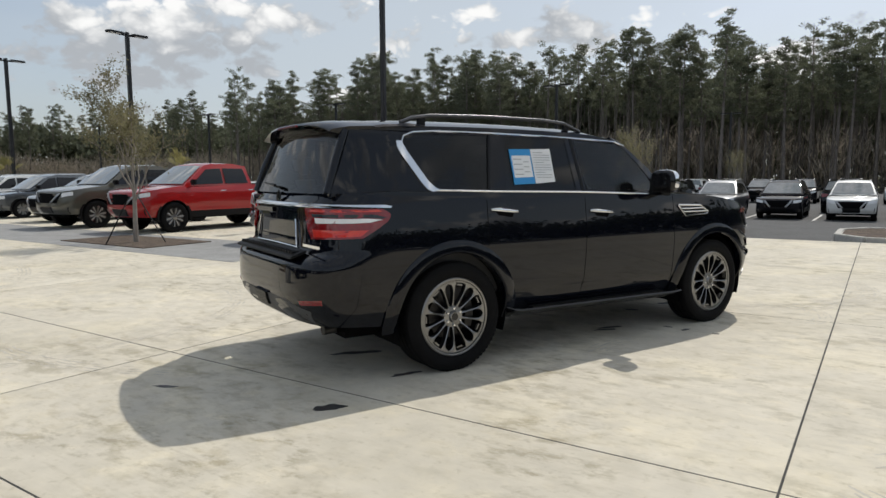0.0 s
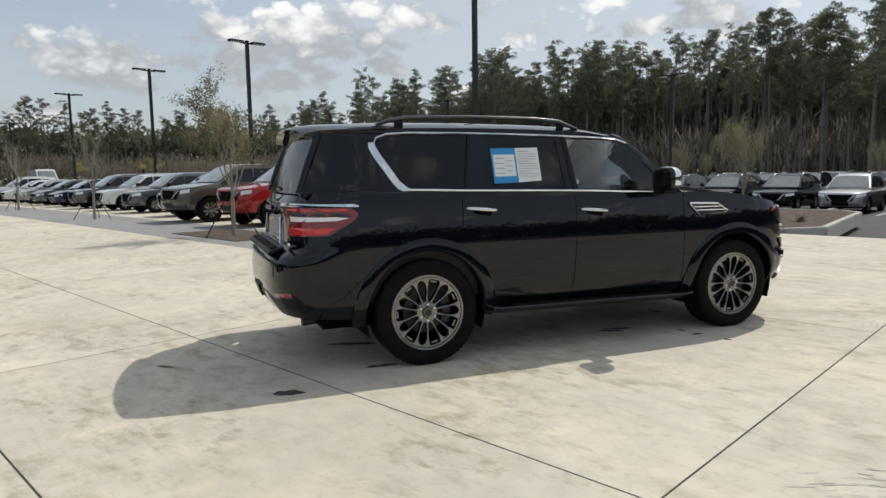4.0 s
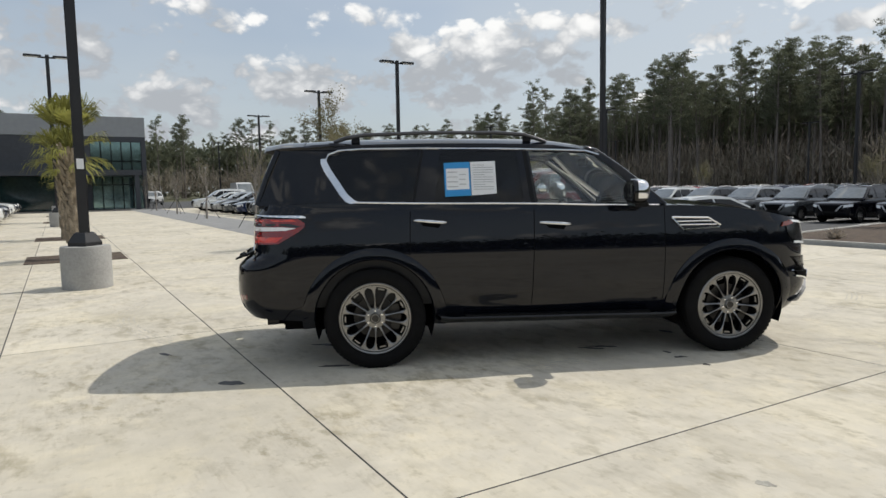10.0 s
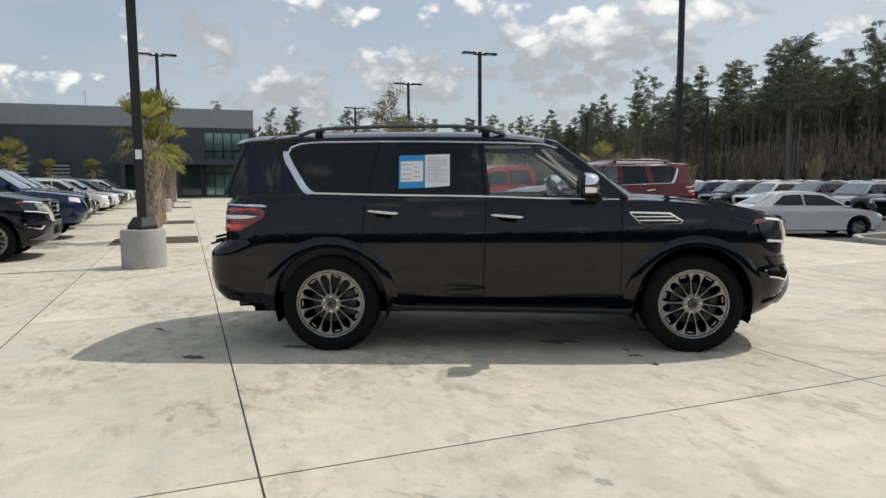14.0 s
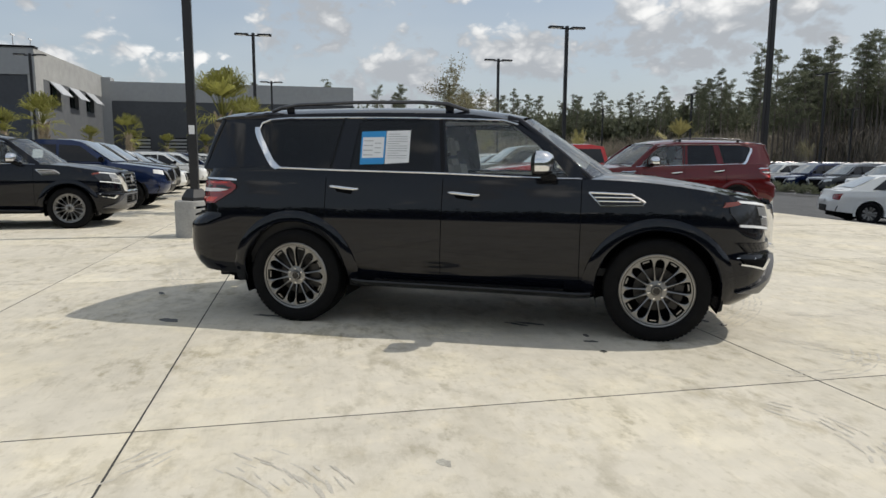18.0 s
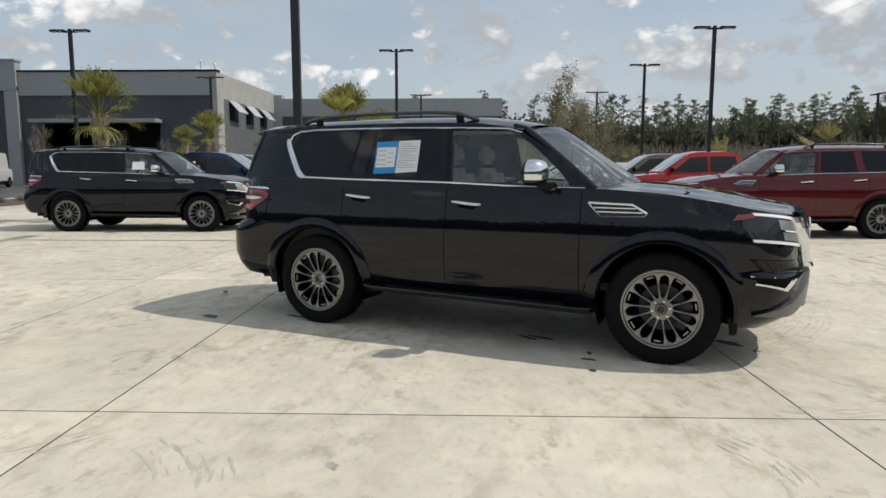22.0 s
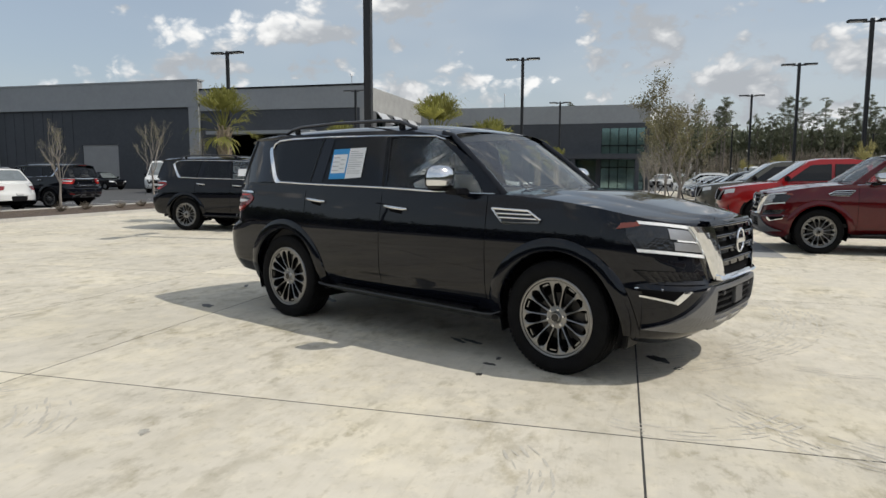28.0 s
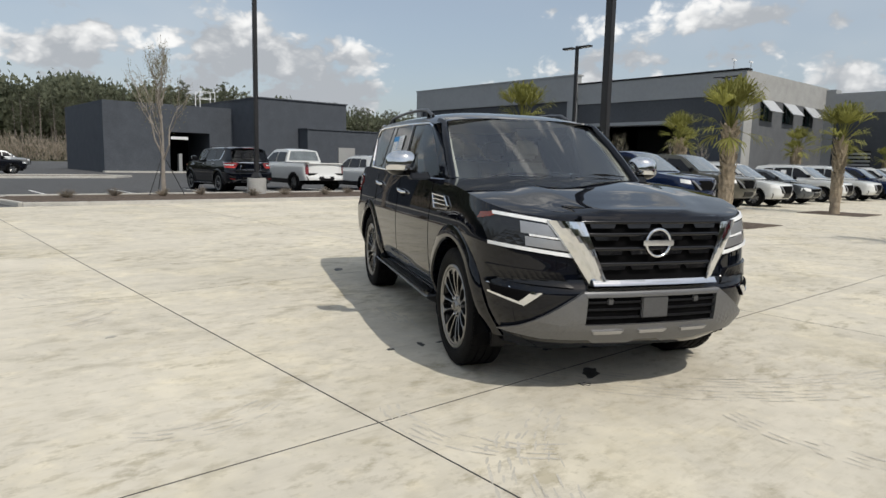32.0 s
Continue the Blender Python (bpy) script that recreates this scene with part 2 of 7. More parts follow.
M_AMBER = mat("amber_lens", (0.20, 0.035, 0.015), 0.15, 0, 0.15, 30, coat=1.0)
M_SEAT = mat("grey_leather", (0.54, 0.53, 0.50), 0.5, 0, 0.12, 8, bump=0.15, bump_scale=150)
# Dark plastic of the car cabins; also the painted shade in the service bay.
M_CABIN = mat("dark_cabin_and_bay_shade", (0.02, 0.02, 0.021), 0.6, 0, 0.2, 12)
M_BLUECARD = mat("blue_card", (0.03, 0.28, 0.62), 0.5, 0, 0.04, 10)
M_PAPER = mat("white_paper", (0.80, 0.81, 0.82), 0.6, 0, 0.03, 10)
M_INK = mat("grey_ink", (0.42, 0.43, 0.44), 0.6, 0, 0.1, 30)
M_POLE = mat("black_pole_paint", (0.016, 0.016, 0.018), 0.45, 0, 0.2, 3)
M_CONCBASE = mat("cast_concrete", (0.36, 0.355, 0.34), 0.9, 0, 0.14, 3, bump=0.25, bump_scale=40)
M_KERB = mat("kerb_concrete", (0.48, 0.465, 0.43), 0.9, 0, 0.15, 2, bump=0.2, bump_scale=50)
M_MULCH = mat("brown_mulch", (0.155, 0.115, 0.085), 1.0, 0, 0.5, 5, bump=1.0, bump_scale=50, color2=(0.045, 0.034, 0.027))
M_PAVER = mat("grey_pavers", (0.27, 0.27, 0.265), 0.85, 0, 0.2, 2, bump=0.2, bump_scale=60, per_object=0.1)
M_ASPHALT = mat("asphalt", (0.075, 0.076, 0.078), 0.9, 0, 0.2, 1.5, bump=0.3, bump_scale=120)
M_WHITELINE = mat("white_line_paint", (0.7, 0.7, 0.68), 0.8, 0, 0.15, 4)
M_EARTH = mat("grass_and_earth", (0.11, 0.10, 0.05), 1.0, 0, 0.4, 0.15, bump=0.5, bump_scale=10, color2=(0.05, 0.06, 0.025))
M_DARKWALL = mat("dark_grey_panel", (0.058, 0.063, 0.073), 0.55, 0, 0.12, 0.4, bump=0.05, bump_scale=30)
M_LIGHTWALL = mat("light_grey_panel", (0.33, 0.34, 0.345), 0.55, 0, 0.06, 0.3, bump=0.04, bump_scale=30)
M_SPLITBLOCK = mat("light_block_masonry", (0.36, 0.36, 0.35), 0.9, 0, 0.14, 1.2, bump=0.4, bump_scale=25)
M_MIDBLOCK = mat("grey_block_masonry", (0.115, 0.121, 0.13), 0.9, 0, 0.14, 1.2, bump=0.4, bump_scale=25)
M_DARKBLOCK = mat("dark_block_masonry", (0.068, 0.077, 0.093), 0.85, 0, 0.16, 1.2, bump=0.4, bump_scale=25)
M_STOREGLASS = mat("green_store_glass", (0.03, 0.06, 0.06), 0.05, 0, 0.2, 0.5, spec=0.9)
M_COATED = mat("coated_green_glass", (0.22, 0.33, 0.33), 0.06, 0.75, 0.1, 0.5)
M_SHUTTER = mat("grey_roller_door", (0.34, 0.34, 0.335), 0.5, 0, 0.06, 1)
# Near-black: shade of hollows and gaps put into the colour; also black grilles.
M_DARKHOLE = mat("dark_interior", (0.004, 0.004, 0.0045), 0.85, 0, 0.3, 1, spec=0.06)
M_AWNING = mat("pale_metal_awning", (0.55, 0.56, 0.57), 0.4, 0.3, 0.05, 2)
M_BARK = mat("pine_bark", (0.18, 0.155, 0.138), 0.95, 0, 0.35, 2, bump=0.6, bump_scale=20)
M_NEEDLE = leafy("pine_needles", (0.152, 0.166, 0.108), 0.5, 0.4)
M_SCRUB = leafy("bare_scrub", (0.33, 0.285, 0.23), 0.4, 0.45)
M_TWIG = mat("grey_twigs", (0.27, 0.24, 0.21), 0.9, 0, 0.2, 6)
M_BUDS = leafy("spring_buds", (0.27, 0.25, 0.14), 0.5, 0.3)
M_PALMLEAF = leafy("palm_frond", (0.25, 0.25, 0.065), 0.45, 0.35)
M_PALMBARK = mat("palm_boots", (0.34, 0.28, 0.205), 0.95, 0, 0.4, 7, bump=0.6, bump_scale=40)
M_STAIN = mat("dark_oil_stain", (0.035, 0.034, 0.033), 0.55, 0, 0.3, 10)


def slab_material():
    """Broom-finished concrete with long smears, grime patches and fine grain."""
    m = mat("broomed_concrete", (0.605, 0.560, 0.468), 0.85, 0, 0.10, 0.6, bump=0.15, bump_scale=160, per_object=0.035)
    nt = m.node_tree
    N, L = nt.nodes.new, nt.links.new
    b = nt.nodes["Principled BSDF"]
    src = b.inputs["Base Color"].links[0].from_socket
    geo = N("ShaderNodeNewGeometry")

    def layer(src, rot, stretch, scale, lo, hi, dark):
        mp, n, r, mx = N("ShaderNodeMapping"), N("ShaderNodeTexNoise"), N("ShaderNodeMapRange"), N("ShaderNodeMix")
        mp.inputs["Rotation"].default_value, mp.inputs["Scale"].default_value = (0, 0, radians(rot)), stretch
        L(geo.outputs["Position"], mp.inputs[0])
        L(mp.outputs[0], n.inputs["Vector"])
        n.inputs["Scale"].default_value, n.inputs["Detail"].default_value, n.inputs["Roughness"].default_value = scale, 7, 0.62
        r.inputs["From Min"].default_value, r.inputs["From Max"].default_value = lo, hi
        L(n.outputs["Fac"], r.inputs["Value"])
        mx.data_type, mx.blend_type = "RGBA", "MULTIPLY"
        mx.inputs["B"].default_value = (*dark, 1)
        L(r.outputs[0], mx.inputs["Factor"])
        L(src, mx.inputs["A"])
        return mx.outputs["Result"]

    def clumps(src, rot, stretch, scale, lo, hi, gate_scale, glo, ghi, dark, offset):
        """Grime marks that come in clusters: fine smears inside larger patches."""
        mp, n, r, g, r2, mu, mx = N("ShaderNodeMapping"), N("ShaderNodeTexNoise"), N("ShaderNodeMapRange"), N("ShaderNodeTexNoise"), N("ShaderNodeMapRange"), N("ShaderNodeMath"), N("ShaderNodeMix")
        mp.inputs["Location"].default_value = (offset, offset * 0.7, 0)
        mp.inputs["Rotation"].default_value, mp.inputs["Scale"].default_value = (0, 0, radians(rot)), stretch
        L(geo.outputs["Position"], mp.inputs[0])
        L(mp.outputs[0], n.inputs["Vector"])
        L(geo.outputs["Position"], g.inputs["Vector"])
        n.inputs["Scale"].default_value, n.inputs["Detail"].default_value, n.inputs["Roughness"].default_value = scale, 8, 0.66
        g.inputs["Scale"].default_value, g.inputs["Detail"].default_value = gate_scale, 3
        r.inputs["From Min"].default_value, r.inputs["From Max"].default_value = lo, hi
        r2.inputs["From Min"].default_value, r2.inputs["From Max"].default_value = glo, ghi
        L(n.outputs["Fac"], r.inputs["Value"])
        L(g.outputs["Fac"], r2.inputs["Value"])
        mu.operation = "MULTIPLY"
        L(r.outputs[0], mu.inputs[0])
        L(r2.outputs[0], mu.inputs[1])
        mx.data_type, mx.blend_type = "RGBA", "MULTIPLY"
        mx.inputs["B"].default_value = (*dark, 1)
        L(mu.outputs[0], mx.inputs["Factor"])
        L(src, mx.inputs["A"])
        return mx.outputs["Result"]

    src = layer(src, 20, (1, 1, 1), 0.35, 0.48, 0.72, (0.90, 0.895, 0.87))
    src = layer(src, -8, (0.8, 1.25, 1), 0.9, 0.54, 0.70, (0.88, 0.87, 0.84))
    src = clumps(src, 12, (0.8, 1.3, 1), 3.4, 0.50, 0.62, 0.55, 0.44, 0.60, (0.72, 0.705, 0.655), 3.0)
    src = clumps(src, -62, (0.75, 1.4, 1), 5.0, 0.52, 0.62, 0.8, 0.48, 0.60, (0.71, 0.695, 0.645), 11.0)
    src = clumps(src, 40, (0.7, 1.4, 1), 9.0, 0.50, 0.64, 0.7, 0.42, 0.58, (0.87, 0.85, 0.80), 23.0)
    src = clumps(src, 70, (0.25, 3.0, 1), 7.0, 0.55, 0.64, 0.9, 0.50, 0.60, (0.91, 0.90, 0.88), 31.0)
    src = layer(src, 10, (1, 1, 1), 14, 0.56, 0.70, (0.84, 0.83, 0.795))
    src = layer(src, 50, (1, 1, 1), 0.9, 0.50, 0.60, (1.08, 1.07, 1.03))
    src = layer(src, 25, (1, 1, 1), 4.0, 0.55, 0.66, (1.07, 1.06, 1.03))
    src = layer(src, 0, (1, 22, 1), 2.5, 0.45, 0.75, (0.965, 0.965, 0.958))
    L(src, b.inputs["Base Color"])
    return m


M_SLAB = slab_material()
M_JOINT = mat("dark_joint_filler", (0.05, 0.048, 0.045), 0.9, 0, 0.3, 6)

# ---- mesh helpers ----
def finish(bm, smooth=None):
    """A mesh from bm; smooth: the angle in degrees under which edges shade smoothly."""
    bmesh.ops.recalc_face_normals(bm, faces=bm.faces)
    me = bpy.data.meshes.new("mesh")
    if smooth is not None:
        lim = radians(smooth)
        for f in bm.faces:
            f.smooth = True
        for e in bm.edges:
            e.smooth = len(e.link_faces) == 2 and e.calc_face_angle(0) < lim
    bm.to_mesh(me)
    bm.free()
    return me


def part(name, bm, material, parent=None, label="", smooth=None):
    """Links a bmesh as one mesh object under a thing or part."""
    me = finish(bm, smooth) if isinstance(bm, bmesh.types.BMesh) else bm
    if material is not None and not me.materials:
        me.materials.append(material)
    ob = new(name, me)
    if parent is not None:
        ob.parent = parent
    if label:
        ob["label"] = label
    return ob


def thing(name, label, category, m=None, group="", kind=""):
    ob = new(name)
    if m is not None:
        ob.matrix_basis = m
    return tagged(ob, label, category, group, kind)


def add_box(bm, lo, hi, bevel=0.0, m=None):
    vs = [bm.verts.new((x, y, z)) for x in (lo[0], hi[0]) for y in (lo[1], hi[1]) for z in (lo[2], hi[2])]
    fs = [bm.faces.new([vs[i] for i in q]) for q in ((0, 1, 3, 2), (4, 6, 7, 5), (0, 4, 5, 1), (2, 3, 7, 6), (0, 2, 6, 4), (1, 5, 7, 3))]
    if m is not None:
        for v in vs:
            v.co = m @ v.co
    if bevel:
        es = list({e for f in fs for e in f.edges})
        bmesh.ops.bevel(bm, geom=es, offset=bevel, segments=2, affect="EDGES")
    return bm


def box(lo, hi, bevel=0.0, m=None):
    return add_box(bmesh.new(), lo, hi, bevel, m)


def add_tube(bm, pts, radii, n=8, cap=True):
    """A round tube along pts."""
    rings = []
    pts = [Vector(p) for p in pts]
    for i, p in enumerate(pts):
        d = (pts[min(i + 1, len(pts) - 1)] - pts[max(i - 1, 0)]).normalized()
        u = d.orthogonal().normalized() if i == 0 else (u - d * u.dot(d)).normalized()
        v = d.cross(u)
        r = radii[i] if isinstance(radii, (list, tuple)) else radii
        rings.append([bm.verts.new(p + (u * math.cos(a) + v * math.sin(a)) * r) for a in (2 * math.pi * k / n for k in range(n))])
    for a, b in zip(rings, rings[1:]):
        for k in range(n):
            bm.faces.new((a[k], a[(k + 1) % n], b[(k + 1) % n], b[k]))
    if cap:
        bm.faces.new(rings[0][::-1])
        bm.faces.new(rings[-1])
    return bm


def tube(pts, radii, n=8):
    return add_tube(bmesh.new(), pts, radii, n)


def add_lathe(bm, prof, n=24, axis="z"):
    """Turns (radius, height) pairs round an axis."""
    rings = []
    for r, h in prof:
        ring = []
        for k in range(n):
            a = 2 * math.pi * k / n
            c, s = r * math.cos(a), r * math.sin(a)
            ring.append(bm.verts.new((c, s, h) if axis == "z" else (c, h, s)))
        rings.append(ring)
    for a, b in zip(rings, rings[1:]):
        for k in range(n):
            bm.faces.new((a[k], a[(k + 1) % n], b[(k + 1) % n], b[k]))
    return rings


def lathe(prof, n=24, axis="z", cap=True):
    bm = bmesh.new()
    rings = add_lathe(bm, prof, n, axis)
    if cap:
        bm.faces.new(rings[0])
        bm.faces.new(rings[-1])
    return bm


def add_prism(bm, poly, lo, hi, axis="y"):
    """A flat outline pushed from lo to hi along an axis."""
    def at(p, h):
        return (p[0], h, p[1]) if axis == "y" else ((h, p[0], p[1]) if axis == "x" else (p[0], p[1], h))
    a, b = [bm.verts.new(at(p, lo)) for p in poly], [bm.verts.new(at(p, hi)) for p in poly]
    bm.faces.new(a)
    bm.faces.new(b[::-1])
    for i in range(len(poly)):
        j = (i + 1) % len(poly)
        bm.faces.new((a[i], b[i], b[j], a[j]))
    return bm


def prism(poly, lo, hi, axis="y", bevel=0.0):
    bm = add_prism(bmesh.new(), poly, lo, hi, axis)
    if bevel:
        bmesh.ops.bevel(bm, geom=list(bm.edges), offset=bevel, segments=2, affect="EDGES")
    return bm


def lerp_table(table, x):
    """Linear interpolation in (key, value) pairs."""
    if x <= table[0][0]:
        return table[0][1]
    for (a, va), (b, vb) in zip(table, table[1:]):
        if x <= b:
            return va + (vb - va) * (x - a) / (b - a)
    return table[-1][1]


def curve_table(table, x):
    """Smooth interpolation in (key, value) pairs, without overshoot."""
    n = len(table)
    if x <= table[0][0]:
        return table[0][1]
    if x >= table[-1][0]:
        return table[-1][1]
    for i in range(n - 1):
        (a, va), (b, vb) = table[i], table[i + 1]
        if x <= b:
            d = (vb - va) / (b - a)
            d0 = (va - table[i - 1][1]) / (a - table[i - 1][0]) if i else d
            d2 = (table[i + 2][1] - vb) / (table[i + 2][0] - b) if i + 2 < n else d
            m0 = 0.0 if d0 * d <= 0 else 2 * d0 * d / (d0 + d)
            m1 = 0.0 if d2 * d <= 0 else 2 * d2 * d / (d2 + d)
            h, t = b - a, (x - a) / (b - a)
            return va * (2 * t ** 3 - 3 * t * t + 1) + h * m0 * (t ** 3 - 2 * t * t + t) + vb * (3 * t * t - 2 * t ** 3) + h * m1 * (t ** 3 - t * t)
    return table[-1][1]


# ---- ground ----
def ground():
    bm = bmesh.new()
    c = bm.verts.new((-20, 10, -0.6))
    rings = []
    for r in (90, 250, 900, 4000):
        rings.append([bm.verts.new((-20 + r * math.cos(2 * math.pi * k / 48), 10 + r * math.sin(2 * math.pi * k / 48), -0.6)) for k in range(48)])
    for k in range(48):
        bm.faces.new((c, rings[0][k], rings[0][(k + 1) % 48]))
    for a, b in zip(rings, rings[1:]):
        for k in range(48):
            bm.faces.new((a[k], b[k], b[(k + 1) % 48], a[(k + 1) % 48]))
    tagged(part("ground", bm, M_EARTH), "flat grass and bare earth under the lots", "ground", kind="structure")


ground()
tagged(part("road", box((-150, -140, -0.5), (80, 17.05, -0.02)), M_ASPHALT), "dark grey asphalt car park around the display area", "road", kind="structure")
tagged(part("drive", prism([(17.05, -0.02), (21.0, -0.42), (92.0, -0.42), (92.0, -0.55), (17.05, -0.55)], -150, 80, "x"), M_ASPHALT), "grey asphalt drive falling to the storage lot", "road", kind="structure")
pavement = tagged(part("pavement", box((-66, -10.2, -0.3), (22, 17.0, -0.0018)), M_JOINT), "pale broom-finished concrete display pavement in large slabs", "pavement", kind="structure")

# ---- the large sport utility ----
class Shape:
    """Tables of a car body: plan and side outlines, from which every panel takes its place."""
    def __init__(self, front, rear, width, top, sill, lf, pf, lr, pr, axles, hub, arch, scallop=0.0):
        self.scallop = scallop
        self.front, self.rear, self.width, self.top, self.sill = front, rear, width, top, sill
        self.lf, self.pf, self.lr, self.pr, self.axles, self.hub, self.arch = lf, pf, lr, pr, axles, hub, arch

    def press(self, x, z):
        """The long shallow scallop pressed into the foot of the doors."""
        return self.scallop * math.exp(-((x + 0.22) / 0.52) ** 4 - ((z - 0.535) / 0.034) ** 2) if self.scallop else 0.0

    def side_y(self, x, z):
        f, b, w = curve_table(self.front, z), curve_table(self.rear, z), curve_table(self.width, z)
        u = (x - (f - self.lf)) / self.lf
        if u > 0:
            w *= max(0.0, 1 - min(u, 1) ** self.pf) ** (1 / self.pf)
        u = ((b + self.lr) - x) / self.lr
        if u > 0:
            w *= max(0.0, 1 - min(u, 1) ** self.pr) ** (1 / self.pr)
        return w - self.press(x, z)

    def front_x(self, y, z):
        f, w = curve_table(self.front, z), curve_table(self.width, z)
        return f - self.lf + self.lf * max(0.0, 1 - min(abs(y) / w, 1) ** self.pf) ** (1 / self.pf)

    def rear_x(self, y, z):
        b, w = curve_table(self.rear, z), curve_table(self.width, z)
        return b + self.lr - self.lr * max(0.0, 1 - min(abs(y) / w, 1) ** self.pr) ** (1 / self.pr)

    def ring(self, t, nmid, nend):
        """Half of the plan outline at level t, from the rear middle to the front middle."""
        zt = max(v for _, v in self.top)
        zs = min(v for _, v in self.sill)
        out = []

        def level(place):
            """A plan point settled at its own height."""
            z = zs + t * (zt - zs)
            for _ in range(4):
                x, y = place(curve_table(self.front, z), curve_table(self.rear, z), curve_table(self.width, z))
                z0, z1 = curve_table(self.sill, x), curve_table(self.top, x)
                z = z0 + t * (z1 - z0)
            out.append((x, max(0.0, y - self.press(x, z)) if y > 0.3 else y, z))

        for k in range(nend):
            c, d = math.cos(math.pi / 2 * k / nend) ** (2 / self.pr), math.sin(math.pi / 2 * k / nend) ** (2 / self.pr)
            level(lambda f, b, w: (b + self.lr - self.lr * c, w * d))
        for k in range(nmid + 1):
            q = k / nmid
            level(lambda f, b, w: (b + self.lr + (f - self.lf - b - self.lr) * q, w))
        for k in range(nend - 1, -1, -1):
            c, d = math.cos(math.pi / 2 * k / nend) ** (2 / self.pf), math.sin(math.pi / 2 * k / nend) ** (2 / self.pf)
            level(lambda f, b, w: (f - self.lf + self.lf * c, w * d))
        return out

    def shell(self, nmid=96, nend=30, nz=46, arches=True):
        """The body side, nose and tail as one sheet with open wheel arches."""
        bm = bmesh.new()
        rows = []
        for i in range(nz + 1):
            half = self.ring(i / nz, nmid, nend)
            left = [bm.verts.new(p) for p in half]
            right = [left[0]] + [bm.verts.new((x, -y, z)) for x, y, z in half[1:-1]] + [left[-1]]
            rows.append((left, right))
        for (l0, r0), (l1, r1) in zip(rows, rows[1:]):
            for a, b in ((l0, l1), (r0, r1)):
                for k in range(len(a) - 1):
                    bm.faces.new((a[k], a[k + 1], b[k + 1], b[k]))
        if arches:
            gone = []
            for f in bm.faces:
                c = f.calc_center_median()
                if abs(c.y) > 0.5 and any((c.x - ax) ** 2 + (c.z - self.hub) ** 2 < self.arch ** 2 for ax in self.axles):
                    gone.append(f)
            rim = {v for f in gone for v in f.verts}
            bmesh.ops.delete(bm, geom=gone, context="FACES")
            for v in rim:
                if v.is_valid and v.link_faces:
                    ax = min(self.axles, key=lambda a: abs(a - v.co.x))
                    d = Vector((v.co.x - ax, v.co.z - self.hub))
                    if v.co.z > self.hub - 0.12:
                        d *= self.arch / d.length
                        v.co.x, v.co.z = ax + d.x, self.hub + d.y
        return bm, rows

    def bonnet(self, x0, nmid=96, nend=30, bulge=0.035, dome=0.012):
        half = [p for p in self.ring(1.0, nmid, nend) if p[0] >= x0]
        bm = bmesh.new()
        n = 20
        rows = []
        for x, y, z in half:
            row = []
            for k in range(n + 1):
                s = -1 + 2 * k / n
                e = (1 - abs(s) ** 3)
                m = max(0.0, min(1.0, (0.62 - abs(s)) / 0.1))
                row.append(bm.verts.new((x, y * s, z + bulge * e * min(1, y / 0.6) + dome * m * m * (3 - 2 * m) * min(1, y / 0.6))))
            rows.append(row)
        for a, b in zip(rows, rows[1:]):
            for k in range(n):
                bm.faces.new((a[k], a[k + 1], b[k + 1], b[k]))
        bmesh.ops.remove_doubles(bm, verts=bm.verts, dist=0.0005)
        return bm


def sheet(poly, place, thick, cuts=3):
    """A flat outline cut fine, laid on a curved surface by place(u, v) and given a thickness."""
    bm = bmesh.new()
    bm.faces.new([bm.verts.new((u, v, 0)) for u, v in poly])
    bmesh.ops.triangulate(bm, faces=list(bm.faces))
    if cuts:
        bmesh.ops.subdivide_edges(bm, edges=list(bm.edges), cuts=cuts, use_grid_fill=True)
    top = {v: Vector(place(v.co.x, v.co.y, 0.0)) for v in bm.verts}
    low = {v: Vector(place(v.co.x, v.co.y, thick)) for v in bm.verts}
    out = bmesh.new()
    ta = {v: out.verts.new(c) for v, c in top.items()}
    tb = {v: out.verts.new(c) for v, c in low.items()}
    for f in bm.faces:
        out.faces.new([ta[v] for v in f.verts])
        out.faces.new([tb[v] for v in reversed(f.verts)])
    for e in bm.edges:
        if len(e.link_faces) == 1:
            a, b = e.verts
            out.faces.new((ta[a], ta[b], tb[b], tb[a]))
    bm.free()
    return out


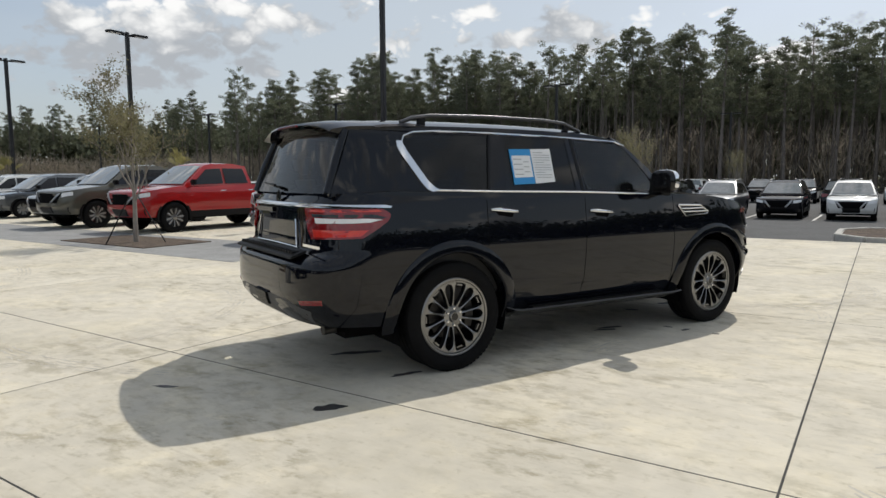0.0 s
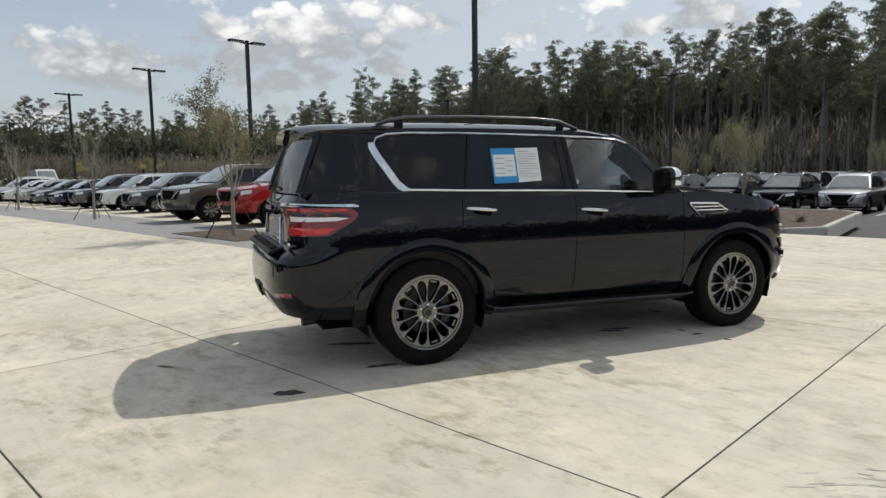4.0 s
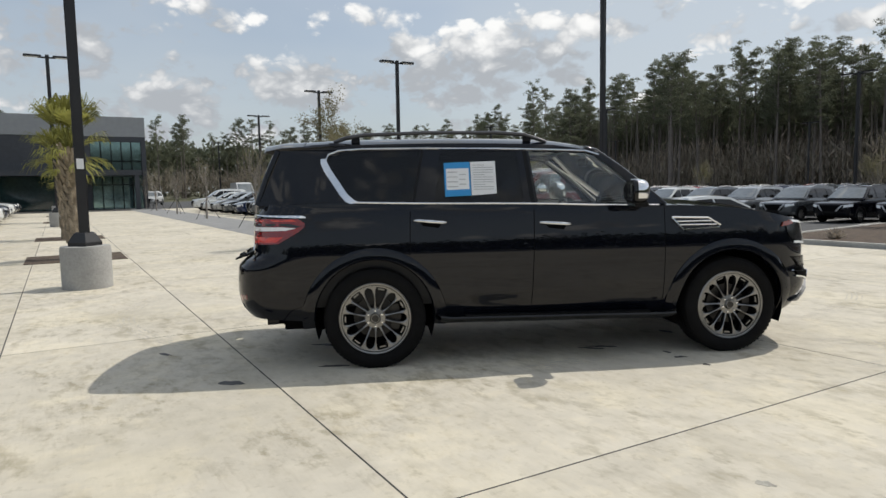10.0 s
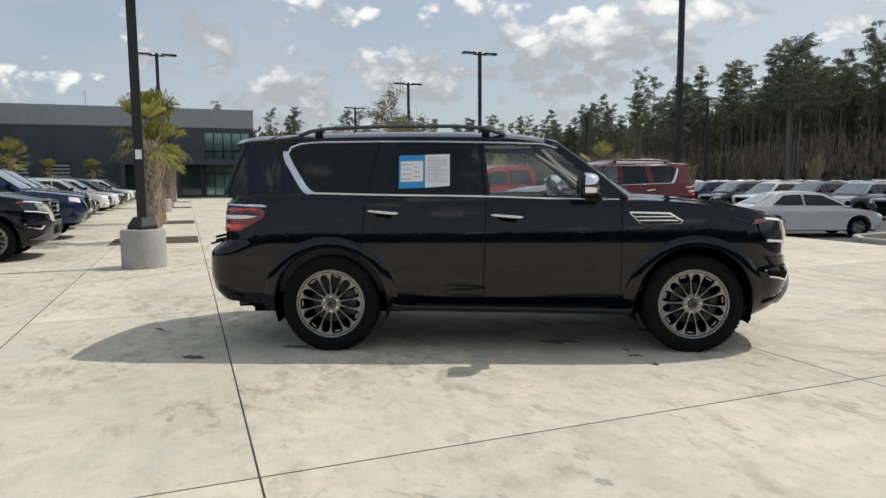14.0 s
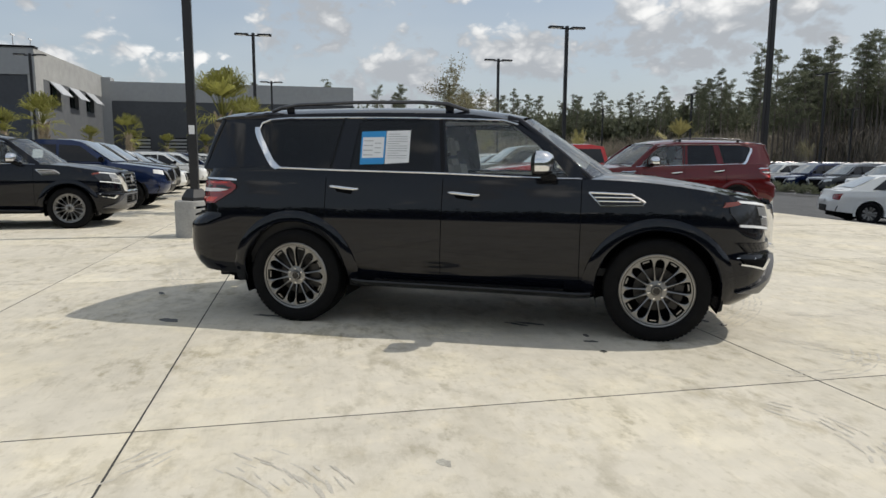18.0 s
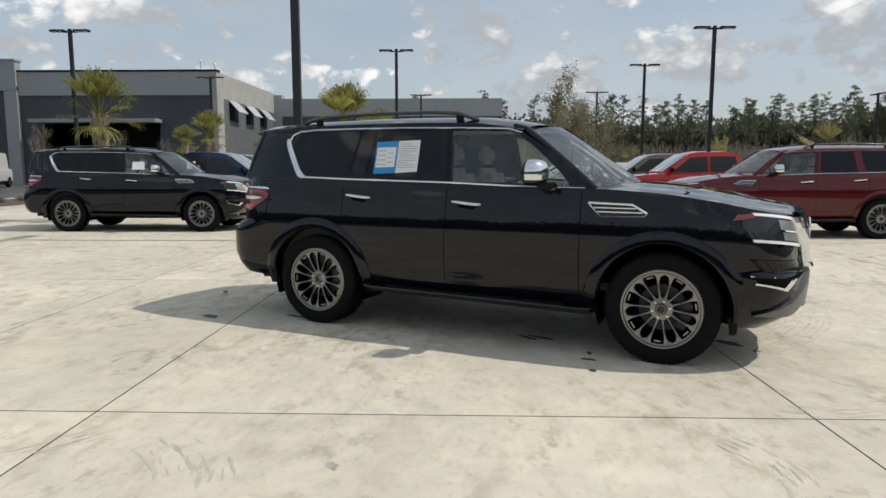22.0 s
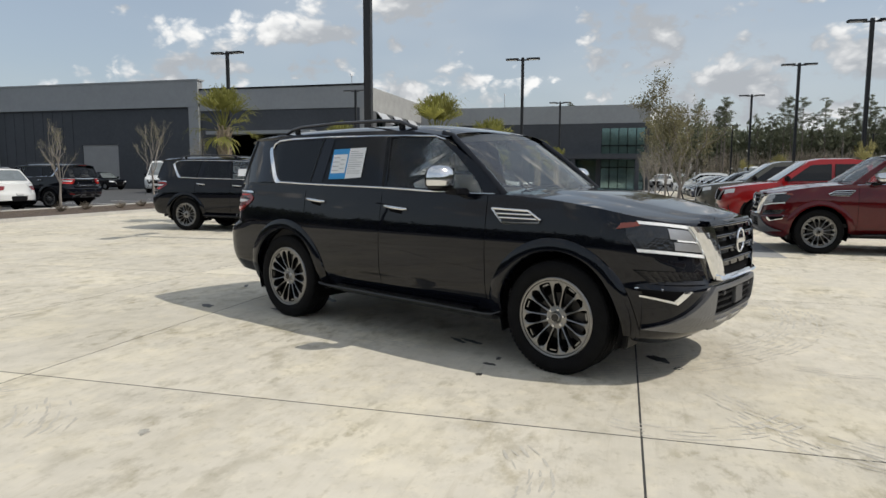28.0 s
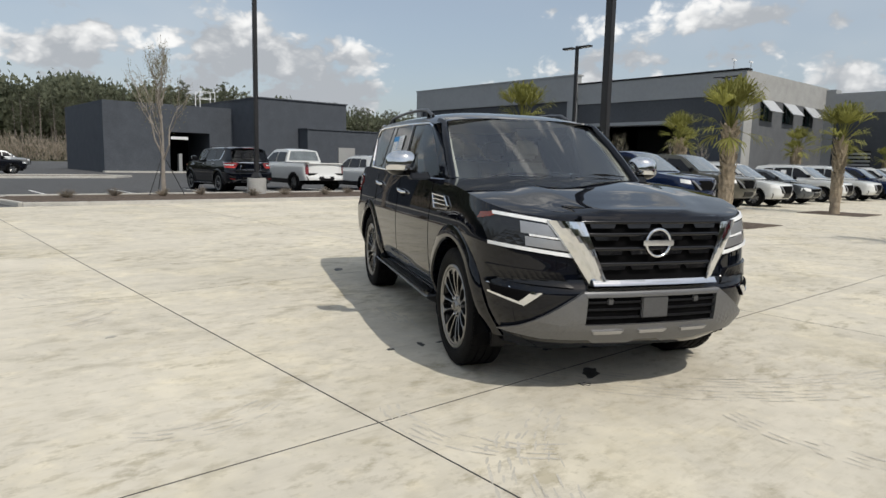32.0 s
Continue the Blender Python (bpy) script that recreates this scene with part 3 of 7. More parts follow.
def wheel(parent, r=0.417, rim_r=0.295, width=0.275, spokes=14, face=0.0, fine=True):
    """A wheel with its face towards -y; the hub is its origin."""
    w = new("wheel")
    w.parent = parent
    h = width / 2
    seg = 64 if fine else 28
    tread = [(rim_r - 0.012, h - 0.03), (rim_r + 0.02, h - 0.006), (rim_r + 0.06, h), (r - 0.035, h - 0.004), (r - 0.010, h - 0.02), (r, h - 0.045)]
    prof = [(a, -b) for a, b in tread]
    if fine:
        for c in (-0.055, 0.0, 0.055):
            prof += [(r, c - 0.007), (r - 0.009, c - 0.005), (r - 0.009, c + 0.005), (r, c + 0.007)]
    prof += [(a, b) for a, b in reversed(tread)]
    part("tyre", lathe(prof, seg, "y", False), M_TYRE, w, "black road tyre", smooth=30)
    if fine:
        bm = bmesh.new()
        for k in range(70):
            for s in (-1, 1):
                add_box(bm, (-0.011, s * h * 0.66 - 0.022, r - 0.004), (0.011, s * h * 0.66 + 0.022, r + 0.0008), 0, Matrix.Rotation(2 * math.pi * (k + 0.25 * s) / 70, 4, "Y"))
        part("tread", bm, M_TYRE, w)["kind"] = "stuff"
    if not fine:
        part("wheel_back", lathe([(0.0, -h + 0.09), (rim_r - 0.005, -h + 0.05), (rim_r, -h + 0.03)], 24, "y", False), M_RIMDARK, w)
    if fine:
        part("rim_barrel", lathe([(rim_r - 0.004, -h + 0.03), (rim_r - 0.02, -h + 0.02), (rim_r - 0.028, -h + 0.05), (rim_r - 0.05, 0.0), (rim_r - 0.05, h - 0.03)], seg, "y", False), M_RIMDARK, w, smooth=40)
        part("rim_lip", lathe([(rim_r - 0.012, -h + 0.034), (rim_r + 0.004, -h + 0.016), (rim_r - 0.004, -h + 0.009), (rim_r - 0.016, -h + 0.012), (rim_r - 0.022, -h + 0.03)], seg, "y", False), M_RIM, w, "machined rim lip", smooth=50)
    yf = -h + 0.022
    cast = bmesh.new()
    if fine:
        # seven pairs of blades: a pair closes round an oval window, a wider window stands between pairs
        oval = [(0.070, 0.007), (0.10, 0.0155), (0.15, 0.0275), (0.20, 0.0355), (0.225, 0.0345), (0.244, 0.027), (0.254, 0.014), (0.259, 0.0)]
        wide = [(0.070, 0.006), (0.10, 0.0155), (0.15, 0.0300), (0.20, 0.0420), (0.235, 0.047), (0.254, 0.046), (0.264, 0.042)]
        k = rim_r / 0.295
        for j in range(7):
            for sg in (-1, 1):
                bm = bmesh.new()
                rows = []
                for rad in (0.078, 0.10, 0.13, 0.16, 0.19, 0.215, 0.235, 0.245, 0.252, 0.257, 0.264):
                    s = (rad - 0.078) / 0.186
                    y = yf + 0.022 * (1 - s) ** 2 - 0.003 * s
                    a0 = 2 * math.pi * j / 7 + sg * curve_table(oval, rad) / rad
                    a1 = 2 * math.pi * j / 7 + sg * (math.pi / 7 - curve_table(wide, rad) / rad)
                    am = a0 + (a1 - a0) * 0.42
                    rows.append([bm.verts.new((rad * k * math.cos(a), y + d, rad * k * math.sin(a))) for a, d in ((a0, 0.045), (a0, 0.0025), (am, -0.002), (a1, 0.0015), (a1, 0.045))])
                for p, q in zip(rows, rows[1:]):
                    for i in range(4):
                        bm.faces.new((p[i], p[i + 1], q[i + 1], q[i])).material_index = 1 if i in (0, 3) else 0
                part("spoke", bm, M_RIM, w, smooth=30).data.materials.append(M_RIMDARK)
            tab = Matrix.Rotation(-2 * math.pi * (j + 0.5) / 7, 4, "Y") @ Matrix.Translation((0.243 * k, yf + 0.022, 0))
            part("spoke_web", box((-0.006, -0.012, -0.026), (0.006, 0.012, 0.026), 0.002, tab), M_RIM, w)
        part("rim_face", lathe([(0.262 * k, yf + 0.03), (0.2615 * k, yf - 0.002), (0.272 * k, yf - 0.004), (rim_r - 0.014, yf + 0.004)], seg, "y", False), M_RIM, w, smooth=30)
    else:
        for k in range(spokes):
            rows = []
            for s in (0.0, 0.2, 0.45, 0.7, 0.88, 1.0):
                rad = 0.062 + (rim_r - 0.018 - 0.062) * s
                half = lerp_table([(0, 0.009), (0.3, 0.0135), (0.7, 0.0215), (1, 0.016)], s) * (14 / spokes) ** 0.8
                bend = 0.055 * math.sin(s * math.pi * 0.5) * (1 if k % 2 else 0.55)
                y = yf + 0.02 * (1 - s) ** 2 - 0.004 * s
                a = 2 * math.pi * k / spokes + bend / max(rad, 0.1) * 0.9
                c, n = Vector((math.cos(a), 0, math.sin(a))), Vector((-math.sin(a), 0, math.cos(a)))
                rows.append([cast.verts.new(c * rad + n * q * half + Vector((0, y + d, 0))) for q, d in ((-1.3, 0.035), (-1, 0.003), (-0.45, -0.003), (0.45, 0.004), (1, 0.0), (1.3, 0.035))])
            for p, q in zip(rows, rows[1:]):
                for i in range(5):
                    cast.faces.new((p[i], p[i + 1], q[i + 1], q[i]))
    if not fine:
        add_lathe(cast, [(0.0, yf), (0.07, yf + 0.01), (0.09, yf + 0.04)], 16, "y")
        part("rim", cast, M_RIM, w, "alloy rim")
        return w
    cast.free()
    hub = part("hub", lathe([(0.0, yf - 0.002), (0.034, yf - 0.002), (0.038, yf + 0.004), (0.045, yf + 0.016), (0.082, yf + 0.022), (0.088, yf + 0.05)], 32, "y", False), M_RIM, w, smooth=35)
    if fine:
        part("hub_cap", lathe([(0.0, yf - 0.005), (0.028, yf - 0.004), (0.031, yf)], 24, "y", False), M_GLOSSTRIM, hub)
        for k in range(6):
            a = 2 * math.pi * (k + 0.5) / 6
            bm = lathe([(0.0, -0.014), (0.009, -0.013), (0.0105, 0.0), (0.0105, 0.02)], 6, "y", False)
            bmesh.ops.translate(bm, verts=bm.verts, vec=(0.064 * math.cos(a), yf + 0.016, 0.064 * math.sin(a)))
            part("wheel_nut", bm, M_CHROME, hub)
        part("brake_disc", lathe([(0.07, yf + 0.09), (0.175, yf + 0.09), (0.178, yf + 0.115), (0.07, yf + 0.115)], 40, "y", False), M_DISC, w, smooth=30)
        part("brake_caliper", prism([(0.12, -0.10), (0.195, -0.11), (0.215, 0.0), (0.195, 0.11), (0.12, 0.10), (0.145, 0.0)], yf + 0.06, yf + 0.14, "y", 0.006), M_DISC, w)
    part("wheel_back", lathe([(0.0, yf + 0.13), (rim_r - 0.045, yf + 0.13)], 24, "y", False), M_DARKHOLE, w)
    return w


BIG = Shape(
    front=[(0.26, 2.28), (0.36, 2.42), (0.5, 2.49), (0.66, 2.50), (0.74, 2.46), (0.95, 2.445), (1.10, 2.42), (1.20, 2.36), (1.345, 2.30)],
    rear=[(0.26, -2.50), (0.42, -2.60), (0.52, -2.67), (0.66, -2.70), (0.84, -2.69), (0.90, -2.64), (0.95, -2.56), (1.25, -2.535), (1.345, -2.49)],
    width=[(0.26, 0.86), (0.40, 0.918), (0.47, 0.948), (0.55, 0.976), (0.64, 0.988), (0.76, 0.997), (0.86, 1.001), (0.93, 1.001), (1.0, 0.9965), (1.08, 0.988), (1.18, 0.974), (1.28, 0.958), (1.345, 0.945)],
    top=[(-2.7, 1.345), (-1.77, 1.358), (-1.2, 1.343), (-0.2, 1.322), (0.9, 1.287), (1.0, 1.290), (1.4, 1.272), (1.85, 1.215), (2.1, 1.165), (2.3, 1.125), (2.5, 1.10)],
    sill=[(-2.7, 0.44), (-2.3, 0.42), (-2.05, 0.40), (-1.0, 0.40), (1.0, 0.38), (1.95, 0.33), (2.2, 0.27), (2.5, 0.33)],
    lf=0.78, pf=3.2, lr=0.52, pr=4.0, axles=(-1.5375, 1.5375), hub=0.415, arch=0.495, scallop=0.011)

ROOF = [(-2.32, 1.865), (-2.1, 1.888), (-1.8, 1.905), (-1.0, 1.915), (-0.1, 1.90), (0.17, 1.87), (0.40, 1.83), (0.48, 1.812)]


def cabin_y(x, z):
    yb = 0.945
    if x < -1.7:
        yb -= 0.115 * ((-1.7 - x) / 0.75) ** 2
    if x > 0.1:
        yb -= 0.115 * ((x - 0.1) / 0.9) ** 2
    return yb - 0.29 * (z - 1.33)


def big_suv(name, label, paint, m, group="", fine=True, card=False):
    """A three-row sport utility: x forwards, y to its left, origin on the ground between the axles."""
    car = thing(name, label, "car", m, group)
    S = BIG

    # body sheet, split into panels at the door seams
    bm, _ = S.shell()
    seams = (-1.245, -0.215, 0.925)
    groups = {"body": [], "rear_door": [], "front_door": [], "rear_door_left": [], "front_door_left": []}
    for f in bm.faces:
        c = f.calc_center_median()
        key = "body"
        if abs(c.y) > 0.7 and c.z > 0.46:
            if seams[0] < c.x < seams[1] and (c.x + 1.5375) ** 2 + (c.z - 0.415) ** 2 > 0.58 ** 2:
                key = "rear_door"
            elif seams[1] <= c.x < seams[2] and (c.x - 1.5375) ** 2 + (c.z - 0.415) ** 2 > 0.58 ** 2:
                key = "front_door"
            if key != "body" and c.y > 0:
                key += "_left"
        groups[key].append([v.co.copy() for v in f.verts])
    bm.free()
    made = {}
    for key, faces in groups.items():
        b2 = bmesh.new()
        for q in faces:
            b2.faces.new([b2.verts.new(c) for c in q])
        bmesh.ops.remove_doubles(b2, verts=b2.verts, dist=0.0004)
        made[key] = part(key.replace("_left", ""), b2, paint, car, smooth=50)
    part("bonnet", S.bonnet(0.94), paint, car, smooth=50)

    def side(s, off):
        return lambda x, z, d: (x, s * (S.side_y(x, z) + off - d), z)

    def nose(off):
        """Onto the front, off along the normal of its plan outline."""
        def place(y, z, d):
            u = min(abs(y) / curve_table(S.width, z), 0.999)
            n = Vector(((1 - u ** S.pf) ** (1 - 1 / S.pf) / S.lf, math.copysign(u ** (S.pf - 1), y) / curve_table(S.width, z))).normalized() * (off - d)
            return (S.front_x(y, z) + n.x, y + n.y, z)
        return place

    def wing(y, z, d):
        """Bevel from the lamp's surface forwards to the edge of the grille."""
        t = (1.118 - z) / 0.39
        yo, yi = 0.69 - 0.26 * t, 0.485 - 0.14 * t
        k = max(0.0, min(1.0, (yo - abs(y)) / (yo - yi)))
        return (S.front_x(y, z) + 0.026 + 0.046 * k + 0.014 * math.sin(math.pi * k) - d * (1 + 1.6 * k), y, z)

    def tail(off):
        return lambda y, z, d: (S.rear_x(y, z) - off + d, y, z)

    arc = [(0.0, 0.0)]                     # length along the tail's plan outline against its angle
    for k in range(1, 61):
        p, q = [Vector((S.lr - S.lr * math.cos(a) ** (2 / S.pr), 0.97 * math.sin(a) ** (2 / S.pr))) for a in (math.pi / 2 * (k - 1) / 60, math.pi / 2 * k / 60)]
        arc.append((arc[-1][0] + (q - p).length, math.pi / 2 * k / 60))

    def wrap(s, off):
        """From the middle of the tail round the corner onto the side."""
        def place(u, z, d):
            b, w = curve_table(S.rear, z), curve_table(S.width, z)
            a = lerp_table(arc, u)
            c, e = max(0.0, math.cos(a)), math.sin(a)
            n = Vector((-c ** (2 - 2 / S.pr) / S.lr, e ** (2 - 2 / S.pr) / w)).normalized() * (off - d)
            return (b + S.lr - S.lr * c ** (2 / S.pr) + n.x, s * (w * e ** (2 / S.pr) + n.y), z)
        return place

    def cab(s, off):
        return lambda x, z, d: (x, s * (cabin_y(x, z) + off - d), z)

    # roof
    bm = bmesh.new()
    rows = []
    for k in range(25):
        u = k / 24
        row = []
        for j in range(21):
            v = -1 + j / 10
            x = -2.30 + u * (2.30 + 0.40 + 0.07 * (1 - v * v))
            zc = curve_table(ROOF, x)
            ye = cabin_y(x, zc - 0.075)
            row.append(bm.verts.new((x, ye * v, zc - 0.078 * abs(v) ** 3.5)))
        rows.append(row)
    for a, b in zip(rows, rows[1:]):
        for j in range(20):
            bm.faces.new((a[j], a[j + 1], b[j + 1], b[j]))
    part("roof", bm, paint, car, smooth=60)

    # cabin sides with window openings
    wins = {"front_door_glass": [(-0.165, 1.335), (0.83, 1.298), (0.72, 1.43), (0.52, 1.61), (0.36, 1.725), (0.28, 1.752), (-0.215, 1.765)],
            "rear_door_glass": [(-1.03, 1.352), (-0.285, 1.340), (-0.325, 1.768), (-0.96, 1.775)],
            "quarter_glass": [(-1.66, 1.378), (-1.20, 1.366), (-1.115, 1.778), (-1.62, 1.776), (-1.78, 1.766), (-1.86, 1.745), (-1.90, 1.715), (-1.905, 1.685), (-1.88, 1.63), (-1.76, 1.44), (-1.71, 1.395)]}
    top = [(x, curve_table(ROOF, x) - 0.076) for x in (0.36, 0.2, 0.0, -0.2, -0.5, -0.8, -1.1, -1.4, -1.7, -1.9, -2.05, -2.15, -2.23, -2.29)]
    low = [(x, curve_table(S.top, x) - 0.004) for x in (-2.47, -2.4, -2.3, -2.2, -2.0, -1.7, -1.2, -0.7, -0.2, 0.3, 0.6, 0.8, 0.9, 0.99)]
    outer = top + [(-2.36, 1.62)] + low + [(0.72, 1.535)]
    from mathutils.geometry import tessellate_polygon
    loops = [outer] + list(wins.values())
    flat = [p for lp_ in loops for p in lp_]
    tris = tessellate_polygon([[Vector((x, z, 0)) for x, z in lp_] for lp_ in loops])
    for s in (-1, 1):
        b2 = bmesh.new()
        vs = [b2.verts.new((x, s * cabin_y(x, z), z)) for x, z in flat]
        for t in tris:
            b2.faces.new([vs[i] for i in t])
        bmesh.ops.subdivide_edges(b2, edges=list(b2.edges), cuts=5, use_grid_fill=True)
        for v in b2.verts:
            v.co.y = s * cabin_y(v.co.x, v.co.z)
        ob = part("cabin_side", b2, paint, car, smooth=60)
        sol = ob.modifiers.new("thickness", "SOLIDIFY")
        sol.thickness, sol.offset = 0.03, -1
        for wn, poly in wins.items():
            g = part("window", sheet(poly, cab(s, -0.006), 0.004, 2), M_GLASS if wn.startswith("front") else M_PRIVACY, car, "clear front door glass" if wn.startswith("front") else "dark privacy glass")
            g.visible_shadow = False
        # bright window surround
        beltpts = [(x, s * (cabin_y(x, curve_table(S.top, x)) + 0.004), curve_table(S.top, x) + 0.004) for x in [-1.70 + 0.1 * k for k in range(27)] + [0.93]]
        part("belt_moulding", tube(beltpts, 0.0075, 6), M_CHROME, car, "chrome belt moulding")
        toppts = [(-1.905, 1.70), (-1.88, 1.755), (-1.80, 1.785), (-1.62, 1.797), (-1.1, 1.798), (-0.5, 1.79), (0.0, 1.776), (0.28, 1.765), (0.40, 1.73)]
        part("roof_moulding", tube([(x, s * (cabin_y(x, z) + 0.004), z) for x, z in toppts], 0.0075, 6), M_CHROME, car, "chrome roof moulding")
        part("pillar_moulding", sheet([(-1.71, 1.352), (-1.64, 1.362), (-1.685, 1.385), (-1.735, 1.43), (-1.865, 1.635), (-1.892, 1.69), (-1.90, 1.72), (-1.945, 1.72), (-1.945, 1.68), (-1.92, 1.62), (-1.79, 1.415), (-1.75, 1.37)], cab(s, 0.012), 0.02, 2), M_CHROME, car, "broad chrome rear pillar moulding")
        part("door_pillar", sheet([(-1.21, 1.36), (-1.19, 1.36), (-1.10, 1.79), (-1.12, 1.79)], cab(s, 0.003), 0.006, 1), M_TRIM, car)
        part("door_pillar", sheet([(-0.225, 1.335), (-0.19, 1.335), (-0.235, 1.79), (-0.27, 1.79)], cab(s, 0.003), 0.006, 1), M_TRIM, car)
        # seams
        for x in seams:
            pts = [(x + 0.03 * (z - 0.9) * (1 if x < 0 else 0.2), s * (S.side_y(x, z) - 0.0015), z) for z in [0.48 + 0.05 * k for k in range(17)] if (x - min(S.axles, key=lambda a: abs(a - x))) ** 2 + (z - 0.415) ** 2 > 0.56 ** 2]
            part("door_gap", tube(pts, 0.004, 5), M_DARKHOLE, car)
        # handles
        for x0, x1, z0, z1 in ((-1.20, -0.945, 1.208, 1.188), (-0.155, 0.105, 1.170, 1.152)):
            # near-black sheet stands in for the shaded hollow behind the handle
            part("handle_cup", sheet([(x0 + 0.07, z0 - 0.045), (x1 - 0.06, z1 - 0.045), (x1 - 0.03, z1), (x0 + 0.03, z0)], side(s, 0.003), 0.006, 2), M_DARKHOLE, car)
            pts = [(x0, s * (S.side_y(x0, z0) + 0.005), z0), (x0 + 0.03, s * (S.side_y(x0, z0) + 0.03), z0), ((x0 + x1) / 2, s * (S.side_y(x0, z0) + 0.04), (z0 + z1) / 2), (x1 - 0.03, s * (S.side_y(x1, z1) + 0.03), z1), (x1, s * (S.side_y(x1, z1) + 0.005), z1)]
            part("door_handle", tube(pts, [0.010, 0.014, 0.015, 0.014, 0.010], 8), M_CHROME, car, "chrome door handle", smooth=60)
        # fender vent
        vent = part("fender_vent", sheet([(0.99, 1.185), (1.30, 1.178), (1.415, 1.112), (1.40, 1.100), (1.08, 1.088)], side(s, 0.008), 0.012, 2), M_GLOSSTRIM, car, "dark fender vent in a chrome frame")
        loop = [(0.985, 1.188), (1.31, 1.178), (1.418, 1.115), (1.40, 1.096), (1.085, 1.084), (0.985, 1.188)]
        part("vent_frame", tube([(x, s * (S.side_y(x, z) + 0.012), z) for x, z in loop], 0.0085, 6), M_CHROME, vent, "chrome vent frame")
        for z, a, b in ((1.152, 1.03, 1.34), (1.122, 1.055, 1.385)):
            part("vent_bar", tube([(x, s * (S.side_y(x, z) + 0.014), z - 0.004 * (x - a)) for x in (a, (a + b) / 2, b)], 0.0052, 6), M_CHROME, vent, "chrome vent bar")
        # wheel arch trims, liners
        for ax in S.axles:
            bm = bmesh.new()
            rows = []
            for k in range(37):
                a = radians(-8 + 196 * k / 36)
                row = []
                for rr, yy in ((0.482, 0.93), (0.482, 1.003), (0.492, 1.016), (0.545, 1.014), (0.580, 1.003), (0.590, 0.972)):
                    x, z = ax + rr * math.cos(a), 0.415 + rr * math.sin(a)
                    y = min(yy, S.side_y(x, z) + 0.03 * (1 if rr < 0.56 else 0.4)) if rr > 0.485 else min(yy, S.side_y(x, z) + 0.02)
                    row.append(bm.verts.new((x, s * y, z)))
                rows.append(row)
            for p, q in zip(rows, rows[1:]):
                for i in range(5):
                    bm.faces.new((p[i], p[i + 1], q[i + 1], q[i]))
            part("wheel_arch_trim", bm, paint, car, smooth=35)
            bm = bmesh.new()
            rows = [[bm.verts.new((ax + 0.49 * math.cos(radians(a)), s * y, 0.415 + 0.49 * math.sin(radians(a)))) for y in (0.96, 0.55)] for a in range(-20, 201, 11)]
            for p, q in zip(rows, rows[1:]):
                bm.faces.new((p[0], p[1], q[1], q[0]))
            c = bm.verts.new((ax, s * 0.55, 0.415))
            for p, q in zip(rows, rows[1:]):
                bm.faces.new((p[1], c, q[1]))
            part("wheel_liner", bm, M_DARKHOLE, car)
        # running board
        bm = bmesh.new()
        rows = []
        for x, dz in ((-1.04, 0.045), (-1.0, 0.03), (-0.92, 0.018), (-0.4, 0.010), (0.3, 0.0), (0.93, -0.012), (1.02, -0.005), (1.06, 0.01)):
            e = 0.06 if abs(x) > 1.03 else 0.0
            rows.append([bm.verts.new((x, s * y, z + dz)) for y, z in ((0.84, 0.385), (0.985 - e, 0.395), (1.018 - e, 0.391), (1.028 - e, 0.380), (1.015 - e, 0.362), (0.955 - e * 0.5, 0.332), (0.84, 0.325))])
        for p, q in zip(rows, rows[1:]):
            for i in range(6):
                bm.faces.new((p[i], p[i + 1], q[i + 1], q[i]))
        bm.faces.new(rows[0])
        bm.faces.new(rows[-1])
        part("running_board", bm, M_GLOSSTRIM, car, "black ribbed running board", smooth=35)
        for y in (0.915, 0.94, 0.965, 0.985):
            part("tread_rib", box((-0.80, s * y - 0.006, 0.385), (0.80, s * y + 0.006, 0.4045), 0, Matrix.Rotation(radians(0.9), 4, "Y")), M_TRIM, car)
        # rocker coloured near-black for the shade under the doors
        part("rocker_panel", prism([(-1.02, 0.40), (1.0, 0.36), (1.0, 0.50), (-1.02, 0.50)], s * 0.84, s * 0.90, "y", 0.01), M_DARKHOLE, car)
        # mirror
        mir = new("door_mirror")
        mir.parent = car
        part("mirror_arm", prism([(0.60, 1.29), (0.74, 1.28), (0.73, 1.335), (0.62, 1.345)], s * 0.93, s * 1.10, "y", 0.012), M_GLOSSTRIM, mir)
        bm = bmesh.new()
        bmesh.ops.create_uvsphere(bm, u_segments=24, v_segments=16, radius=1)
        for v in bm.verts:
            c = v.co
            back = max(0.0, -c.x)
            c = Vector([math.copysign(abs(q) ** 0.72, q) for q in c])
            v.co = Vector((0.60 + c.x * (0.115 if c.x > 0 else 0.05) - 0.03 * abs(c.y), s * (1.135 + c.y * 0.135), 1.405 + c.z * (0.11 if c.z > 0 else 0.095)))
        shell_faces = [f for f in bm.faces if f.calc_center_median().z < 1.36 or f.calc_center_median().x < 0.572]
        low_b = bmesh.new()
        for f in shell_faces:
            low_b.faces.new([low_b.verts.new(v.co) for v in f.verts])
        bmesh.ops.delete(bm, geom=shell_faces, context="FACES")
        bmesh.ops.remove_doubles(low_b, verts=low_b.verts, dist=0.0005)
        part("mirror_cap", bm, M_CHROME if fine else M_SATIN, mir, "chrome mirror cap", smooth=80)
        part("mirror_base", low_b, M_GLOSSTRIM, mir, smooth=80)
        # roof rail
        rail = part("roof_rail", tube([(-1.84, s * 0.70, 1.86), (-1.74, s * 0.70, 1.895), (-1.58, s * 0.70, 1.92), (-1.05, s * 0.70, 1.935), (-0.45, s * 0.70, 1.93), (-0.22, s * 0.70, 1.912), (-0.03, s * 0.70, 1.85)], [0.015, 0.018, 0.016, 0.015, 0.016, 0.018, 0.015], 8), M_RAIL, car, "dark grey roof rail", smooth=60)
